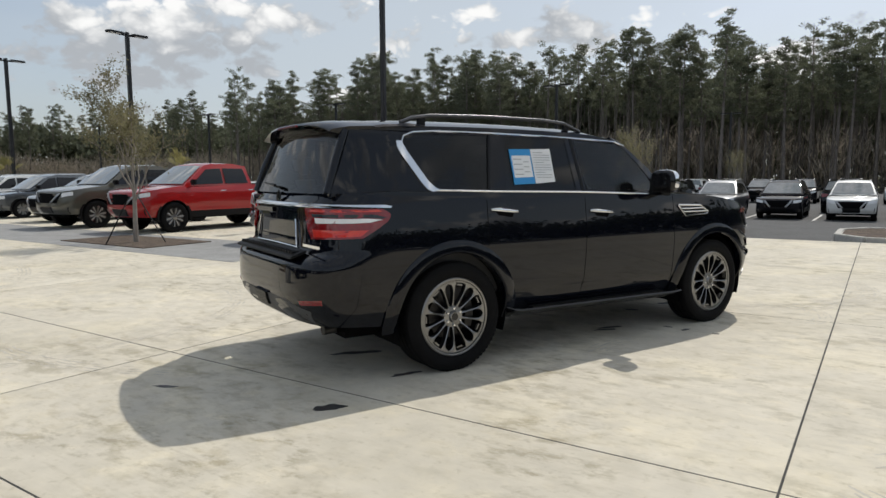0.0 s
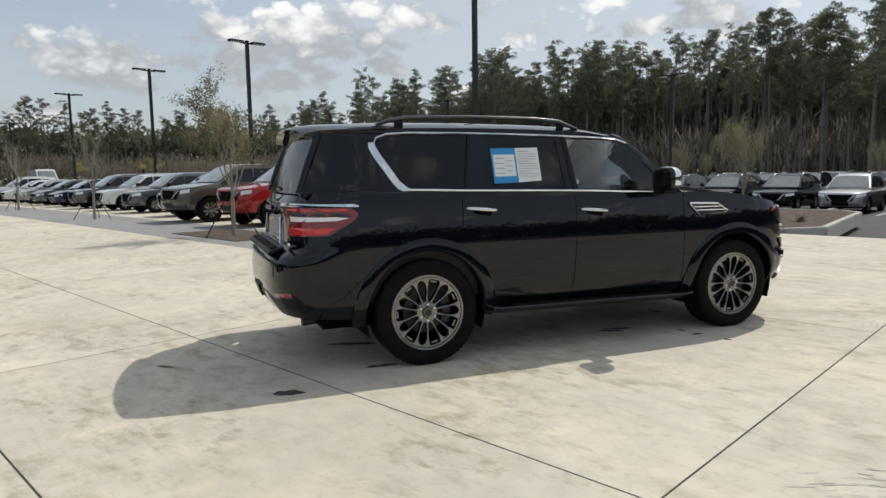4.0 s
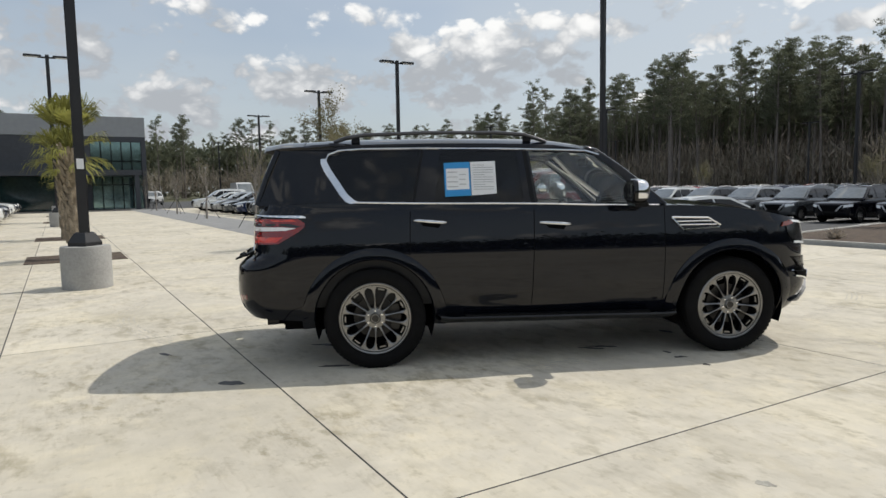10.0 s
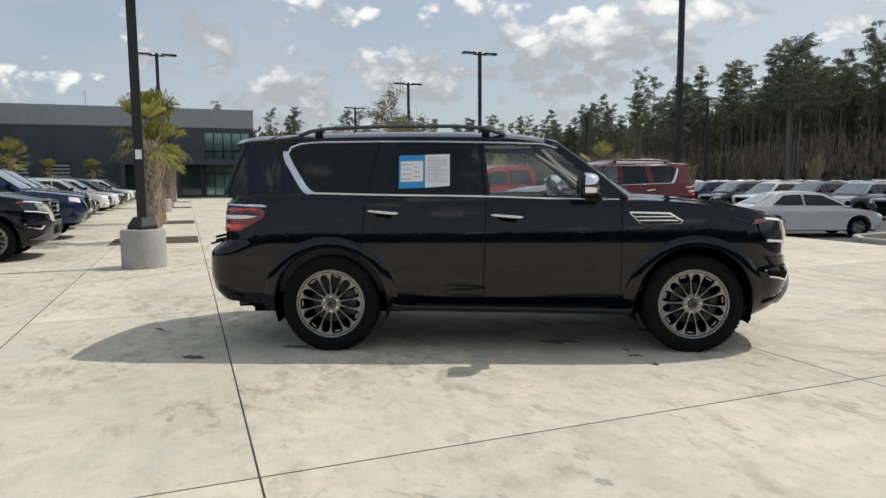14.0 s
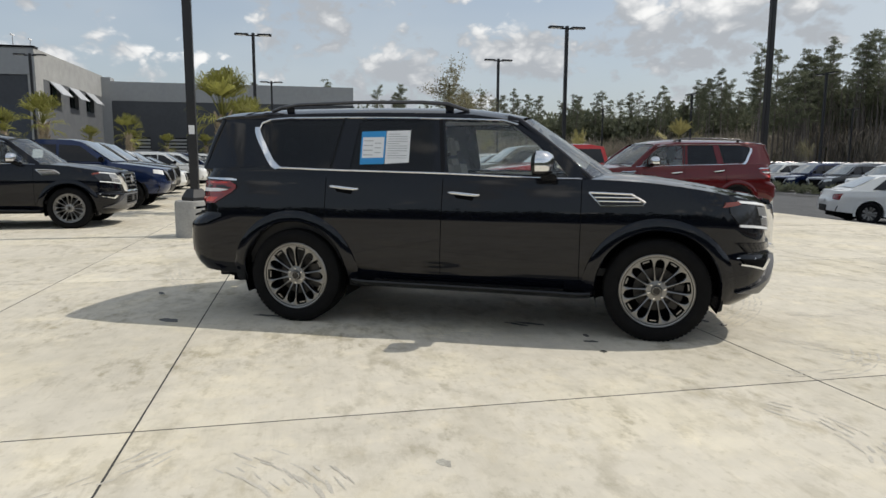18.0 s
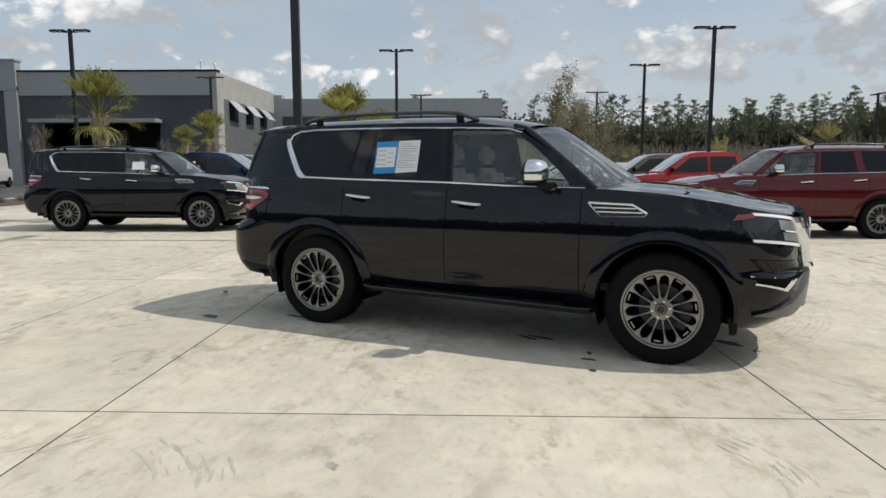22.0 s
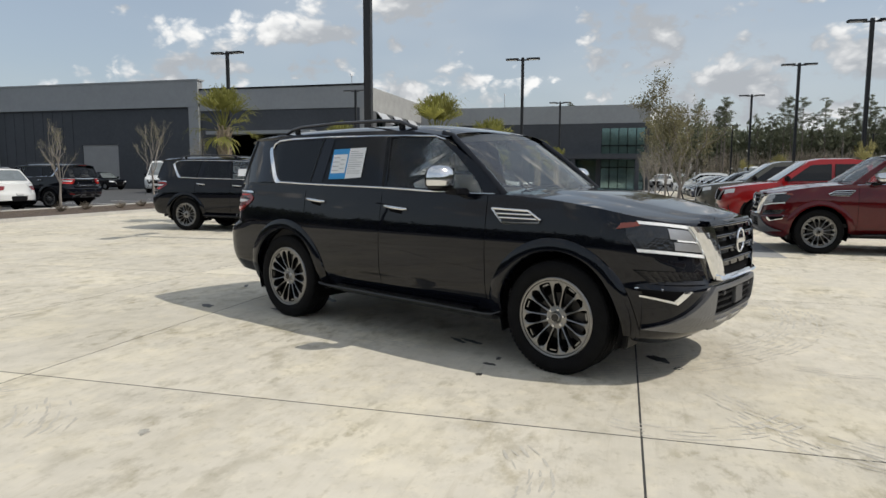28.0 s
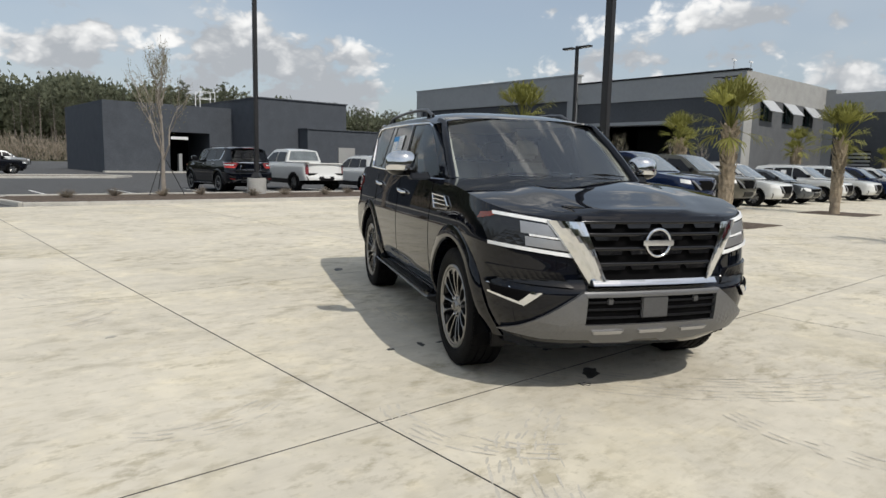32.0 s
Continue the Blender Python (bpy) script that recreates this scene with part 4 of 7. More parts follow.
        for x in (-1.66, -0.20):
            part("rail_foot", box((x - 0.035, s * 0.70 - 0.012, 1.85), (x + 0.035, s * 0.70 + 0.012, 1.905), 0.006), M_TRIM, rail)
        # lamps
        head = part("headlamp", sheet([(s * 0.62, 1.095), (s * 0.80, 1.115), (s * 0.90, 1.135), (s * 0.945, 1.12), (s * 0.955, 1.04), (s * 0.94, 0.945), (s * 0.48, 0.873)], nose(0.010), 0.03, 9), M_LAMPDARK, car, "angular headlamp with white light strips")
        for poly in ([(s * 0.63, 1.098), (s * 0.91, 1.14), (s * 0.91, 1.120), (s * 0.64, 1.078)], [(s * 0.67, 1.09), (s * 0.62, 1.098), (s * 0.475, 0.872), (s * 0.52, 0.872)], [(s * 0.485, 0.895), (s * 0.475, 0.870), (s * 0.94, 0.937), (s * 0.94, 0.957)], [(s * 0.60, 0.995), (s * 0.595, 0.983), (s * 0.76, 1.003), (s * 0.76, 1.015)]):
            part("light_strip", sheet(poly, nose(0.017), 0.012, 7), M_LAMPWHITE, head, "white light strip")
        for poly in ([(s * 0.66, 1.07), (s * 0.80, 1.09), (s * 0.80, 1.02), (s * 0.615, 1.0)], [(s * 0.585, 0.975), (s * 0.78, 1.0), (s * 0.78, 0.945), (s * 0.54, 0.915)]):
            part("projector", sheet(poly, nose(0.014), 0.01, 5), M_SATIN, head, "dark silver projector housing")
        part("side_marker", sheet([(s * 0.905, 1.135), (s * 0.95, 1.125), (s * 0.965, 1.085), (s * 0.91, 1.11)], nose(0.016), 0.012, 5), M_AMBER, head, "amber side marker")
        part("grille_wing", sheet([(s * 0.67, 1.100), (s * 0.485, 1.094), (s * 0.345, 0.745), (s * 0.43, 0.725)], wing, 0.03, 8), M_CHROME, car, "broad chrome grille wing")
        part("corner_trim", sheet([(s * 0.95, 0.815), (s * 0.60, 0.79), (s * 0.52, 0.70), (s * 0.90, 0.725)], nose(0.015), 0.016, 9), M_GLOSSTRIM, car)
        fog = part("fog_lamp", sheet([(s * 0.94, 0.69), (s * 0.70, 0.665), (s * 0.78, 0.59), (s * 0.93, 0.645)], nose(0.013), 0.014, 9), M_DARKHOLE, car)
        for poly in ([(s * 0.94, 0.652), (s * 0.94, 0.640), (s * 0.80, 0.588), (s * 0.80, 0.604)], [(s * 0.815, 0.607), (s * 0.79, 0.582), (s * 0.70, 0.668), (s * 0.755, 0.675)]):
            part("fog_trim", sheet(poly, nose(0.018), 0.014, 5), M_CHROME, fog, "chrome fog lamp trim")
        part("fog_trim", tube([(S.front_x(y, 0.705) + 0.006, s * y, 0.695 - 0.10 * (0.95 - y)) for y in (0.95, 0.86, 0.78, 0.72)], 0.005, 5), M_CHROME, fog)
        # tail lamp, wrapped round the corner as one lens
        tl_ = part("tail_lamp", sheet([(0.54, 1.245), (1.20, 1.243), (1.285, 1.205), (1.28, 1.175), (1.19, 1.12), (1.06, 1.045), (0.64, 1.03), (0.585, 1.10)], wrap(s, 0.010), 0.03, 4), M_TAILRED, car, "dark red tail lamp with a clear centre", smooth=40)
        part("lamp_core", sheet([(0.68, 1.178), (1.10, 1.178), (1.20, 1.168), (1.11, 1.150), (0.70, 1.142)], wrap(s, 0.0125), 0.008, 3), M_LAMPWHITE, tl_, "clear reversing lamp")
        part("lamp_frame", sheet([(0.64, 1.205), (1.14, 1.205), (1.235, 1.182), (1.20, 1.172), (1.11, 1.184), (0.66, 1.184)], wrap(s, 0.0125), 0.008, 3), M_LAMPDARK, tl_, "smoked lamp frame")
        part("tail_lamp_lower", sheet([(0.655, 1.098), (1.10, 1.10), (1.045, 1.058), (0.67, 1.045)], wrap(s, 0.0125), 0.008, 3), M_TAILBRIGHT, tl_, "bright red lower lamp")
        part("tail_lamp_upper", sheet([(0.62, 1.236), (1.17, 1.236), (1.20, 1.222), (0.63, 1.220)], wrap(s, 0.0125), 0.008, 3), M_TAILBRIGHT, tl_, "bright red upper lamp")
        part("tail_moulding", sheet([(0.0, 1.277), (0.6, 1.277), (1.22, 1.269), (1.29, 1.258), (1.285, 1.247), (1.20, 1.249), (0.0, 1.251)], wrap(s, 0.016), 0.014, 4), M_CHROME, car, "chrome bar across the tail and lamps", smooth=40)
        part("reflector", sheet([(s * 0.70, 0.612), (s * 0.90, 0.632), (s * 0.895, 0.596), (s * 0.715, 0.58)], tail(0.004), 0.006, 2), M_TAILRED, car, "red bumper reflector")

    # windscreen and rear glass
    def glass(name, base, topp, basec, topc, material, label):
        b2 = bmesh.new()
        rows = []
        for i in range(9):
            v = i / 8
            row = []
            for j in range(17):
                u = -1 + j / 8
                a = Vector(basec).lerp(Vector(topc), v)
                e = Vector(base).lerp(Vector(topp), v)
                w = u * u
                row.append(b2.verts.new((a.x + (e.x - a.x) * w, e.y * u, a.z + (e.z - a.z) * w)))
            rows.append(row)
        for p, q in zip(rows, rows[1:]):
            for j in range(16):
                b2.faces.new((p[j], p[j + 1], q[j + 1], q[j]))
        g = part(name, b2, material, car, label, smooth=60)
        g.visible_shadow = False
        return g

    glass("windscreen", (0.985, 0.82, 1.292), (0.395, 0.715, 1.757), (1.22, 0, 1.325), (0.475, 0, 1.814), M_SCREEN, "raked clear windscreen")
    glass("rear_window", (-2.47, 0.80, 1.345), (-2.285, 0.735, 1.785), (-2.52, 0, 1.345), (-2.34, 0, 1.85), M_PRIVACY, "dark rear window")
    for s in (-1, 1):
        part("windscreen_pillar", tube([(0.995, s * 0.822, 1.285), (0.80, s * 0.797, 1.45), (0.6, s * 0.765, 1.61), (0.40, s * 0.722, 1.757), (0.30, s * 0.73, 1.785)], [0.032, 0.034, 0.034, 0.034, 0.03], 8), paint, car, smooth=60)
        part("rear_pillar", tube([(-2.46, s * 0.79, 1.345), (-2.385, s * 0.765, 1.56), (-2.29, s * 0.72, 1.785)], [0.035, 0.035, 0.035], 8), paint, car, smooth=60)
        part("wiper", tube([(1.16 - 0.1 * (s < 0), s * 0.06 + 0.05, 1.345), (1.10, s * 0.35 + 0.1, 1.352), (0.99, s * 0.62 + 0.08, 1.338)], [0.012, 0.010, 0.007], 5), M_TRIM, car)
    part("cowl", box((0.93, -0.80, 1.18), (1.14, 0.80, 1.29), 0.02), M_TRIM, car)
    bm = bmesh.new()
    rows = []
    for j in range(17):
        v = -1 + j / 8
        drop = 0.078 * abs(v * 0.97) ** 3.5
        tipx = 0.05 * v * v
        rows.append([bm.verts.new((x + tipx * k, 0.775 * v * w, z - drop)) for x, z, k, w in ((-2.08, 1.892, 0, 1.0), (-2.28, 1.884, 0.3, 0.97), (-2.44, 1.862, 1, 0.93), (-2.455, 1.845, 1, 0.93), (-2.38, 1.832, 1, 0.92), (-2.27, 1.815, 0.3, 0.95))])
    for p, q in zip(rows, rows[1:]):
        for i in range(5):
            bm.faces.new((p[i], p[i + 1], q[i + 1], q[i]))
    bm.faces.new(rows[0])
    bm.faces.new(rows[-1])
    part("spoiler", bm, paint, car, "body-coloured roof spoiler", smooth=40)
    part("brake_lamp", box((-2.456, -0.2, 1.838), (-2.44, 0.2, 1.85)), M_TAILRED, car)
    part("rear_wiper", tube([(-2.555, 0.02, 1.40), (-2.535, 0.25, 1.415), (-2.53, 0.40, 1.425)], [0.014, 0.008, 0.006], 5), M_TRIM, car)

    # nose
    part("grille", sheet([(-0.50, 1.105), (0.50, 1.105), (0.36, 0.74), (-0.36, 0.74)], nose(0.030), 0.03, 4), M_DARKHOLE, car, "black bar grille")
    part("grille_header", sheet([(-0.475, 1.128), (0.475, 1.128), (0.475, 1.10), (-0.475, 1.10)], nose(0.058), 0.07, 3), paint, car)
    for z, hw in ((1.092, 0.49), (1.02, 0.46), (0.935, 0.43), (0.845, 0.40)):
        bar = part("grille_bar", tube([(S.front_x(y, z) + 0.048, y, z) for y in [hw * (-1 + k / 6) for k in range(13)]], 0.014, 8), M_GLOSSTRIM, car, smooth=60)
        for k in range(4):
            y = hw * (-0.72 + 0.48 * k)
            part("bar_block", sheet([(y - 0.09, z + 0.008), (y + 0.09, z + 0.008), (y + 0.07, z - 0.034), (y - 0.07, z - 0.034)], nose(0.056), 0.022, 1), M_GLOSSTRIM, bar)
    part("grille_lower_bar", sheet([(-0.43, 0.752), (0.43, 0.752), (0.43, 0.722), (-0.43, 0.722)], lambda y, z, d: (S.front_x(y, z) + 0.070 + 0.5 * (0.752 - z) - d, y, z), 0.05, 4), M_CHROME, car, "chrome lower grille bar")
    emb = part("emblem", tube([(2.517, 0.082 * math.cos(a), 0.972 + 0.082 * math.sin(a)) for a in [2 * math.pi * k / 28 for k in range(29)]], 0.0095, 8), M_CHROME, car, "round chrome emblem", smooth=60)
    part("emblem_bar", box((2.510, -0.105, 0.955), (2.526, 0.105, 0.989), 0.004), M_CHROME, emb)
    part("lower_grille", sheet([(-0.47, 0.65), (0.47, 0.65), (0.46, 0.475), (-0.46, 0.475)], nose(0.006), 0.02, 4), M_DARKHOLE, car)
    for z in (0.615, 0.57, 0.52):
        part("lower_bar", tube([(S.front_x(y, z) + 0.014, y, z) for y in (-0.45, -0.2, 0, 0.2, 0.45)], 0.008, 6), M_TRIM, car)
    part("plate_holder", box((2.50, -0.09, 0.515), (2.53, 0.09, 0.645), 0.006), M_LOWTRIM, car, "blank plate holder")
    guard = part("bumper_guard", sheet([(-0.86, 0.405), (-0.47, 0.68), (-0.45, 0.645), (-0.45, 0.475), (0.45, 0.475), (0.45, 0.645), (0.47, 0.68), (0.86, 0.405), (0.66, 0.375), (0.40, 0.372), (0.36, 0.348), (0.12, 0.340), (0.08, 0.362), (-0.08, 0.362), (-0.12, 0.340), (-0.36, 0.348), (-0.40, 0.372), (-0.66, 0.375)], nose(0.034), 0.04, 5), M_GUARD, car, "satin grey lower bumper guard")
    part("guard_top", sheet([(-0.47, 0.682), (0.47, 0.682), (0.45, 0.648), (-0.45, 0.648)], nose(0.034), 0.04, 3), M_GUARD, guard)
    for y in (-0.30, 0.0, 0.30):
        part("guard_rib", sheet([(y - 0.10, 0.438), (y + 0.10, 0.438), (y + 0.085, 0.415), (y - 0.085, 0.415)], nose(0.048), 0.02, 1), M_SATIN, guard)
    for y in (-0.30, 0.30):
        part("parking_sensor", box((S.front_x(y, 0.615) + 0.005, y - 0.02, 0.60), (S.front_x(y, 0.615) + 0.022, y + 0.02, 0.64), 0.006), M_LOWTRIM, car)
    part("front_valance", box((1.95, -0.66, 0.30), (2.20, 0.66, 0.39), 0.03), M_TRIM, car)
    for s in (-1, 1):
        part("air_deflector", prism([(1.98, 0.38), (2.06, 0.36), (2.05, 0.25), (2.01, 0.245)], s * 0.68, s * 0.88, "y", 0.008), M_TRIM, car)

    # tail
    part("badge", box((-2.556, 0.10, 1.195), (-2.54, 0.48, 1.23)), M_GLOSSTRIM, car, "dark lettering reduced to a bar")
    part("badge", box((-2.568, -0.86, 0.975), (-2.556, -0.58, 0.995)), M_CHROME, car, "thin chrome badge bar")
    part("plate_recess", sheet([(-0.40, 1.20), (0.40, 1.20), (0.44, 0.97), (-0.44, 0.97)], tail(0.004), 0.01, 3), M_BLACKPAINT if paint is M_BLACKPAINT else M_TRIM, car)
    part("plate_moulding", tube([(S.rear_x(y, z) - 0.012, y, z) for y, z in ((-0.40, 1.16), (-0.45, 0.96), (0.0, 0.965), (0.45, 0.96), (0.40, 1.16))], 0.007, 6), M_CHROME, car)
    part("tail_emblem", lathe([(0.0, 0.004), (0.05, 0.003), (0.055, 0.0)], 24, "z", False), M_GLOSSTRIM, car).matrix_basis = pose(-2.535, 0, 1.31, 0, -86, 0)
    step = part("bumper_step", prism([(-2.69, 0.895), (-2.57, 0.935), (-2.57, 0.955), (-2.685, 0.915)], -0.66, 0.66, "y", 0.004), M_TRIM, car, "ribbed bumper step pad")
    for k in range(22):
        part("rib", box((-2.66, -0.60 + k * 0.057, 0.918), (-2.60, -0.58 + k * 0.057, 0.945)), M_TRIM, step)
    part("tail_guard", sheet([(-0.80, 0.545), (-0.5, 0.60), (0.5, 0.60), (0.80, 0.545), (0.76, 0.45), (-0.76, 0.45)], tail(0.003), 0.012, 3), M_LOWTRIM, car, "grey textured lower bumper")
    part("tow_cover", sheet([(-0.14, 0.60), (0.14, 0.60), (0.12, 0.50), (-0.12, 0.50)], tail(0.022), 0.02, 1), M_TRIM, car)
    part("exhaust", tube([(-2.45, -0.62, 0.36), (-2.2, -0.60, 0.37), (-1.9, -0.5, 0.38)], 0.035, 12), M_DISC, car)

    # underside and cabin
    part("chassis", box((-2.35, -0.72, 0.29), (2.1, 0.72, 0.50), 0.05), M_DARKHOLE, car)
    part("cabin_floor", box((-2.45, -0.85, 0.50), (1.2, 0.85, 0.56)), M_CABIN, car)
    for s in (-1, 1):
        part("door_lining", box((-2.2, s * 0.86 - 0.03, 0.55), (0.95, s * 0.86 + 0.03, 1.30), 0.02), M_CABIN, car)
    part("dashboard", prism([(0.55, 0.80), (0.62, 1.12), (0.80, 1.25), (1.12, 1.27), (1.12, 0.7), (0.6, 0.7)], -0.82, 0.82, "y", 0.03), M_CABIN, car)
    part("steering_wheel", tube([(0.42 + 0.09 * math.sin(a) * 0.5, 0.40 + 0.19 * math.cos(a), 1.16 + 0.17 * math.sin(a)) for a in [2 * math.pi * k / 24 for k in range(25)]], 0.015, 8), M_CABIN, car, smooth=60)
    part("steering_hub", box((0.41, 0.30, 1.10), (0.47, 0.50, 1.22), 0.02), M_CABIN, car)
    for x, ys in ((-0.22, (-0.40, 0.40)), (-1.15, (-0.40, 0.40)), (-2.0, (-0.42, 0.42))):
        for y in ys:
            seat = new("seat")
            seat.parent = car
            part("cushion", box((x - 0.05, y - 0.25, 0.62), (x + 0.50, y + 0.25, 0.85), 0.06), M_SEAT, seat, smooth=60)
            part("backrest", box((-0.09, y - 0.25, 0.0), (0.09, y + 0.25, 0.66), 0.07, Matrix.Translation((x, 0, 0.80)) @ Matrix.Rotation(radians(-14), 4, "Y")), M_SEAT, seat, smooth=60)
            part("headrest", box((-0.06, y - 0.13, 0.70), (0.05, y + 0.13, 0.88), 0.04, Matrix.Translation((x, 0, 0.80)) @ Matrix.Rotation(radians(-12), 4, "Y")), M_SEAT, seat, smooth=60)
    for sd in (-1, 1):
        part("pillar_lining", tube([(0.93, sd * 0.77, 1.30), (0.62, sd * 0.735, 1.56), (0.36, sd * 0.69, 1.73)], 0.022, 6), M_LINING, car)
        part("belt_lining", box((-0.20, sd * 0.835 - 0.01, 1.20), (0.60, sd * 0.835 + 0.01, 1.31), 0.008), M_LINING, car)
    part("rear_view_mirror", box((0.52, -0.12, 1.66), (0.55, 0.12, 1.73), 0.01), M_CABIN, car)
    part("headliner", box((-2.2, -0.68, 1.80), (0.30, 0.68, 1.815)), M_LINING, car)

    # wheels
    w0 = wheel(car, fine=True)
    w0.matrix_basis = pose(-1.5375, -0.852, 0.413)
    for x, y, r in ((1.5375, -0.852, 0), (-1.5375, 0.852, 180), (1.5375, 0.852, 180)):
        copy_thing(w0, pose(x, y, 0.413, 0, 17 if r == 0 else 0, r))
    if card:
        c1 = part("window_card", sheet([(-0.94, 1.675), (-0.722, 1.680), (-0.722, 1.402), (-0.94, 1.395)], cab(-1, 0.004), 0.003, 1), M_BLUECARD, car, "blue and white window price card")
        part("card_face", sheet([(-0.925, 1.625), (-0.735, 1.628), (-0.735, 1.455), (-0.925, 1.45)], cab(-1, 0.006), 0.002, 1), M_PAPER, c1)
        for k in range(7):
            part("print_line", sheet([(-0.915 + 0.1 * (k % 2), 1.60 - 0.02 * k), (-0.83 + 0.07 * (k % 2), 1.60 - 0.02 * k), (-0.83 + 0.07 * (k % 2), 1.593 - 0.02 * k), (-0.915 + 0.1 * (k % 2), 1.593 - 0.02 * k)], cab(-1, 0.0075), 0.001, 0), M_INK, c1)
        c2 = part("window_sheet", sheet([(-0.718, 1.680), (-0.508, 1.685), (-0.508, 1.415), (-0.718, 1.402)], cab(-1, 0.004), 0.003, 1), M_PAPER, car, "white printed window sheet")
        for k in range(11):
            wdt = 0.17 if k % 4 else 0.10
            part("print_line", sheet([(-0.70, 1.655 - 0.02 * k), (-0.70 + wdt, 1.655 - 0.02 * k), (-0.70 + wdt, 1.650 - 0.02 * k), (-0.70, 1.650 - 0.02 * k)], cab(-1, 0.0065), 0.001, 0), M_INK, c2)
    return car


big_suv("black_suv", "glossy black sport utility with chrome trim and window price cards", M_BLACKPAINT, pose(-2.957, 5.884, 0, 0, 0, 66.24), card=True)

# ---- buildings ----
def wall_box(name, lo, hi, material, parent):
    return part(name, box(lo, hi), material, parent)


def main_building():
    b = thing("dealership_building", "long low dealership with dark grey walls and pale grey parapet band", "building")
    x0 = -52.66                       # front wall plane, faces +x
    # front wall, in stretches round the openings
    wall_box("front_wall", (x0 - 0.4, -57, -0.2), (x0, -46.2, 7.9), M_DARKWALL, b)
    wall_box("front_wall", (x0 - 0.4, -46.2, 4.4), (x0, -41.8, 7.9), M_DARKWALL, b)
    wall_box("front_wall", (x0 - 0.4, -41.8, -0.2), (x0, -33.3, 7.9), M_DARKWALL, b)
    wall_box("front_wall", (x0 - 0.6, -32.2, 5.3), (x0 - 0.1, -15.4, 7.5), M_DARKWALL, b)
    wall_box("front_wall", (x0 - 0.6, -20.2, -0.2), (x0 - 0.1, -15.4, 5.3), M_DARKBLOCK, b)
    wall_box("front_wall", (x0 - 0.6, -32.2, -0.2), (x0 - 0.1, -30.6, 5.3), M_DARKWALL, b)
    wall_box("pilaster", (x0 - 0.5, -33.3, -0.2), (x0 + 0.25, -32.2, 8.2), M_LIGHTWALL, b)
    wall_box("pilaster", (x0 - 0.5, -57.9, -0.2), (x0 + 0.25, -57.0, 8.2), M_LIGHTWALL, b)
    wall_box("parapet", (x0 - 0.5, -57.9, 7.9), (x0 + 0.28, -32.2, 10.35), M_LIGHTWALL, b)
    wall_box("parapet", (x0 - 0.6, -32.2, 7.5), (x0 + 0.02, -15.2, 9.45), M_LIGHTWALL, b)
    wall_box("coping", (x0 - 0.7, -32.2, 9.45), (x0 + 0.08, -15.1, 9.6), M_TRIM, b)
    wall_box("coping", (x0 - 0.7, -58.0, 10.35), (x0 + 0.34, -32.1, 10.5), M_LIGHTWALL, b)
    # dark back sheet gives the open bay its inner shade by colour
    wall_box("service_bay", (x0 - 9, -30.6, -0.2), (x0 - 8.6, -20.2, 5.3), M_CABIN, b)
    wall_box("bay_floor", (x0 - 9, -30.6, -0.2), (x0 - 0.6, -20.2, -0.08), M_CONCBASE, b)
    wall_box("canopy", (x0 - 0.4, -30.8, 5.2), (x0 + 1.2, -20.0, 5.5), M_LIGHTWALL, b)
    door = wall_box("roller_door", (x0 - 0.3, -46.2, -0.2), (x0 - 0.12, -41.8, 4.4), M_SHUTTER, b)
    for k in range(9):
        part("slat", box((x0 - 0.12, -46.15, 0.02 + k * 0.48), (x0 - 0.08, -41.85, 0.44 + k * 0.48)), M_SHUTTER, door)
    for k in range(8):
        part("panel_joint", box((x0, -56 + k * 1.25, 0), (x0 + 0.012, -55.97 + k * 1.25, 7.9)), M_TRIM, b)
    # side wall, faces +y, with three awning windows
    ys = -15.2
    wall_box("side_wall", (-70.2, ys - 0.5, -0.2), (x0 - 1.5, ys, 5.55), M_MIDBLOCK, b)
    wall_box("corner_pilaster", (x0 - 1.5, ys - 0.5, -0.2), (x0, ys + 0.03, 7.35), M_SPLITBLOCK, b)
    wall_box("side_wall", (-70.2, ys - 0.5, 7.35), (x0, ys + 0.03, 9.45), M_SPLITBLOCK, b)
    spans = ((-55.6, -57.9), (-60.1, -62.4), (-64.6, -66.9))
    edges = [x0 - 1.5] + [v for s in spans for v in s] + [-70.2]
    for a, c in zip(edges[::2], edges[1::2]):
        wall_box("pier", (c, ys - 0.5, 5.55), (a, ys, 7.35), M_MIDBLOCK, b)
    for a, c in spans:
        w = wall_box("window", (c, ys - 0.4, 5.55), (a, ys - 0.3, 7.35), M_STOREGLASS, b)
        part("window_frame", box((c, ys - 0.3, 5.56), (a, ys - 0.2, 5.66)), M_TRIM, w)
        part("window_mullion", box(((a + c) / 2 - 0.04, ys - 0.3, 5.66), ((a + c) / 2 + 0.04, ys - 0.2, 7.3)), M_TRIM, w)
        part("awning", box((c - 0.1, 0, 0), (a + 0.1, 1.35, 0.06), m=Matrix.Translation((0, ys, 7.3)) @ Matrix.Rotation(radians(-48), 4, "X")), M_AWNING, w, "pale grey sloping metal awning")
    wall_box("corner_post", (-71.0, ys - 0.2, -0.2), (-69.6, ys + 0.9, 9.3), M_LIGHTWALL, b)
    # showroom wing further back, faces +x
    x1 = -69.66
    wall_box("wing_wall", (x1 - 0.5, -14.3, -0.2), (x1, 4.9, 7.0), M_DARKWALL, b)
    wall_box("wing_parapet", (x1 - 0.5, -14.3, 7.0), (x1 + 0.06, 9.8, 8.9), M_LIGHTWALL, b)
    wall_box("wing_wall", (x1 - 0.5, 9.4, -0.2), (x1, 9.8, 7.0), M_DARKWALL, b)
    wall_box("wing_wall", (x1 - 0.5, 4.9, 6.5), (x1, 9.4, 7.0), M_DARKWALL, b)
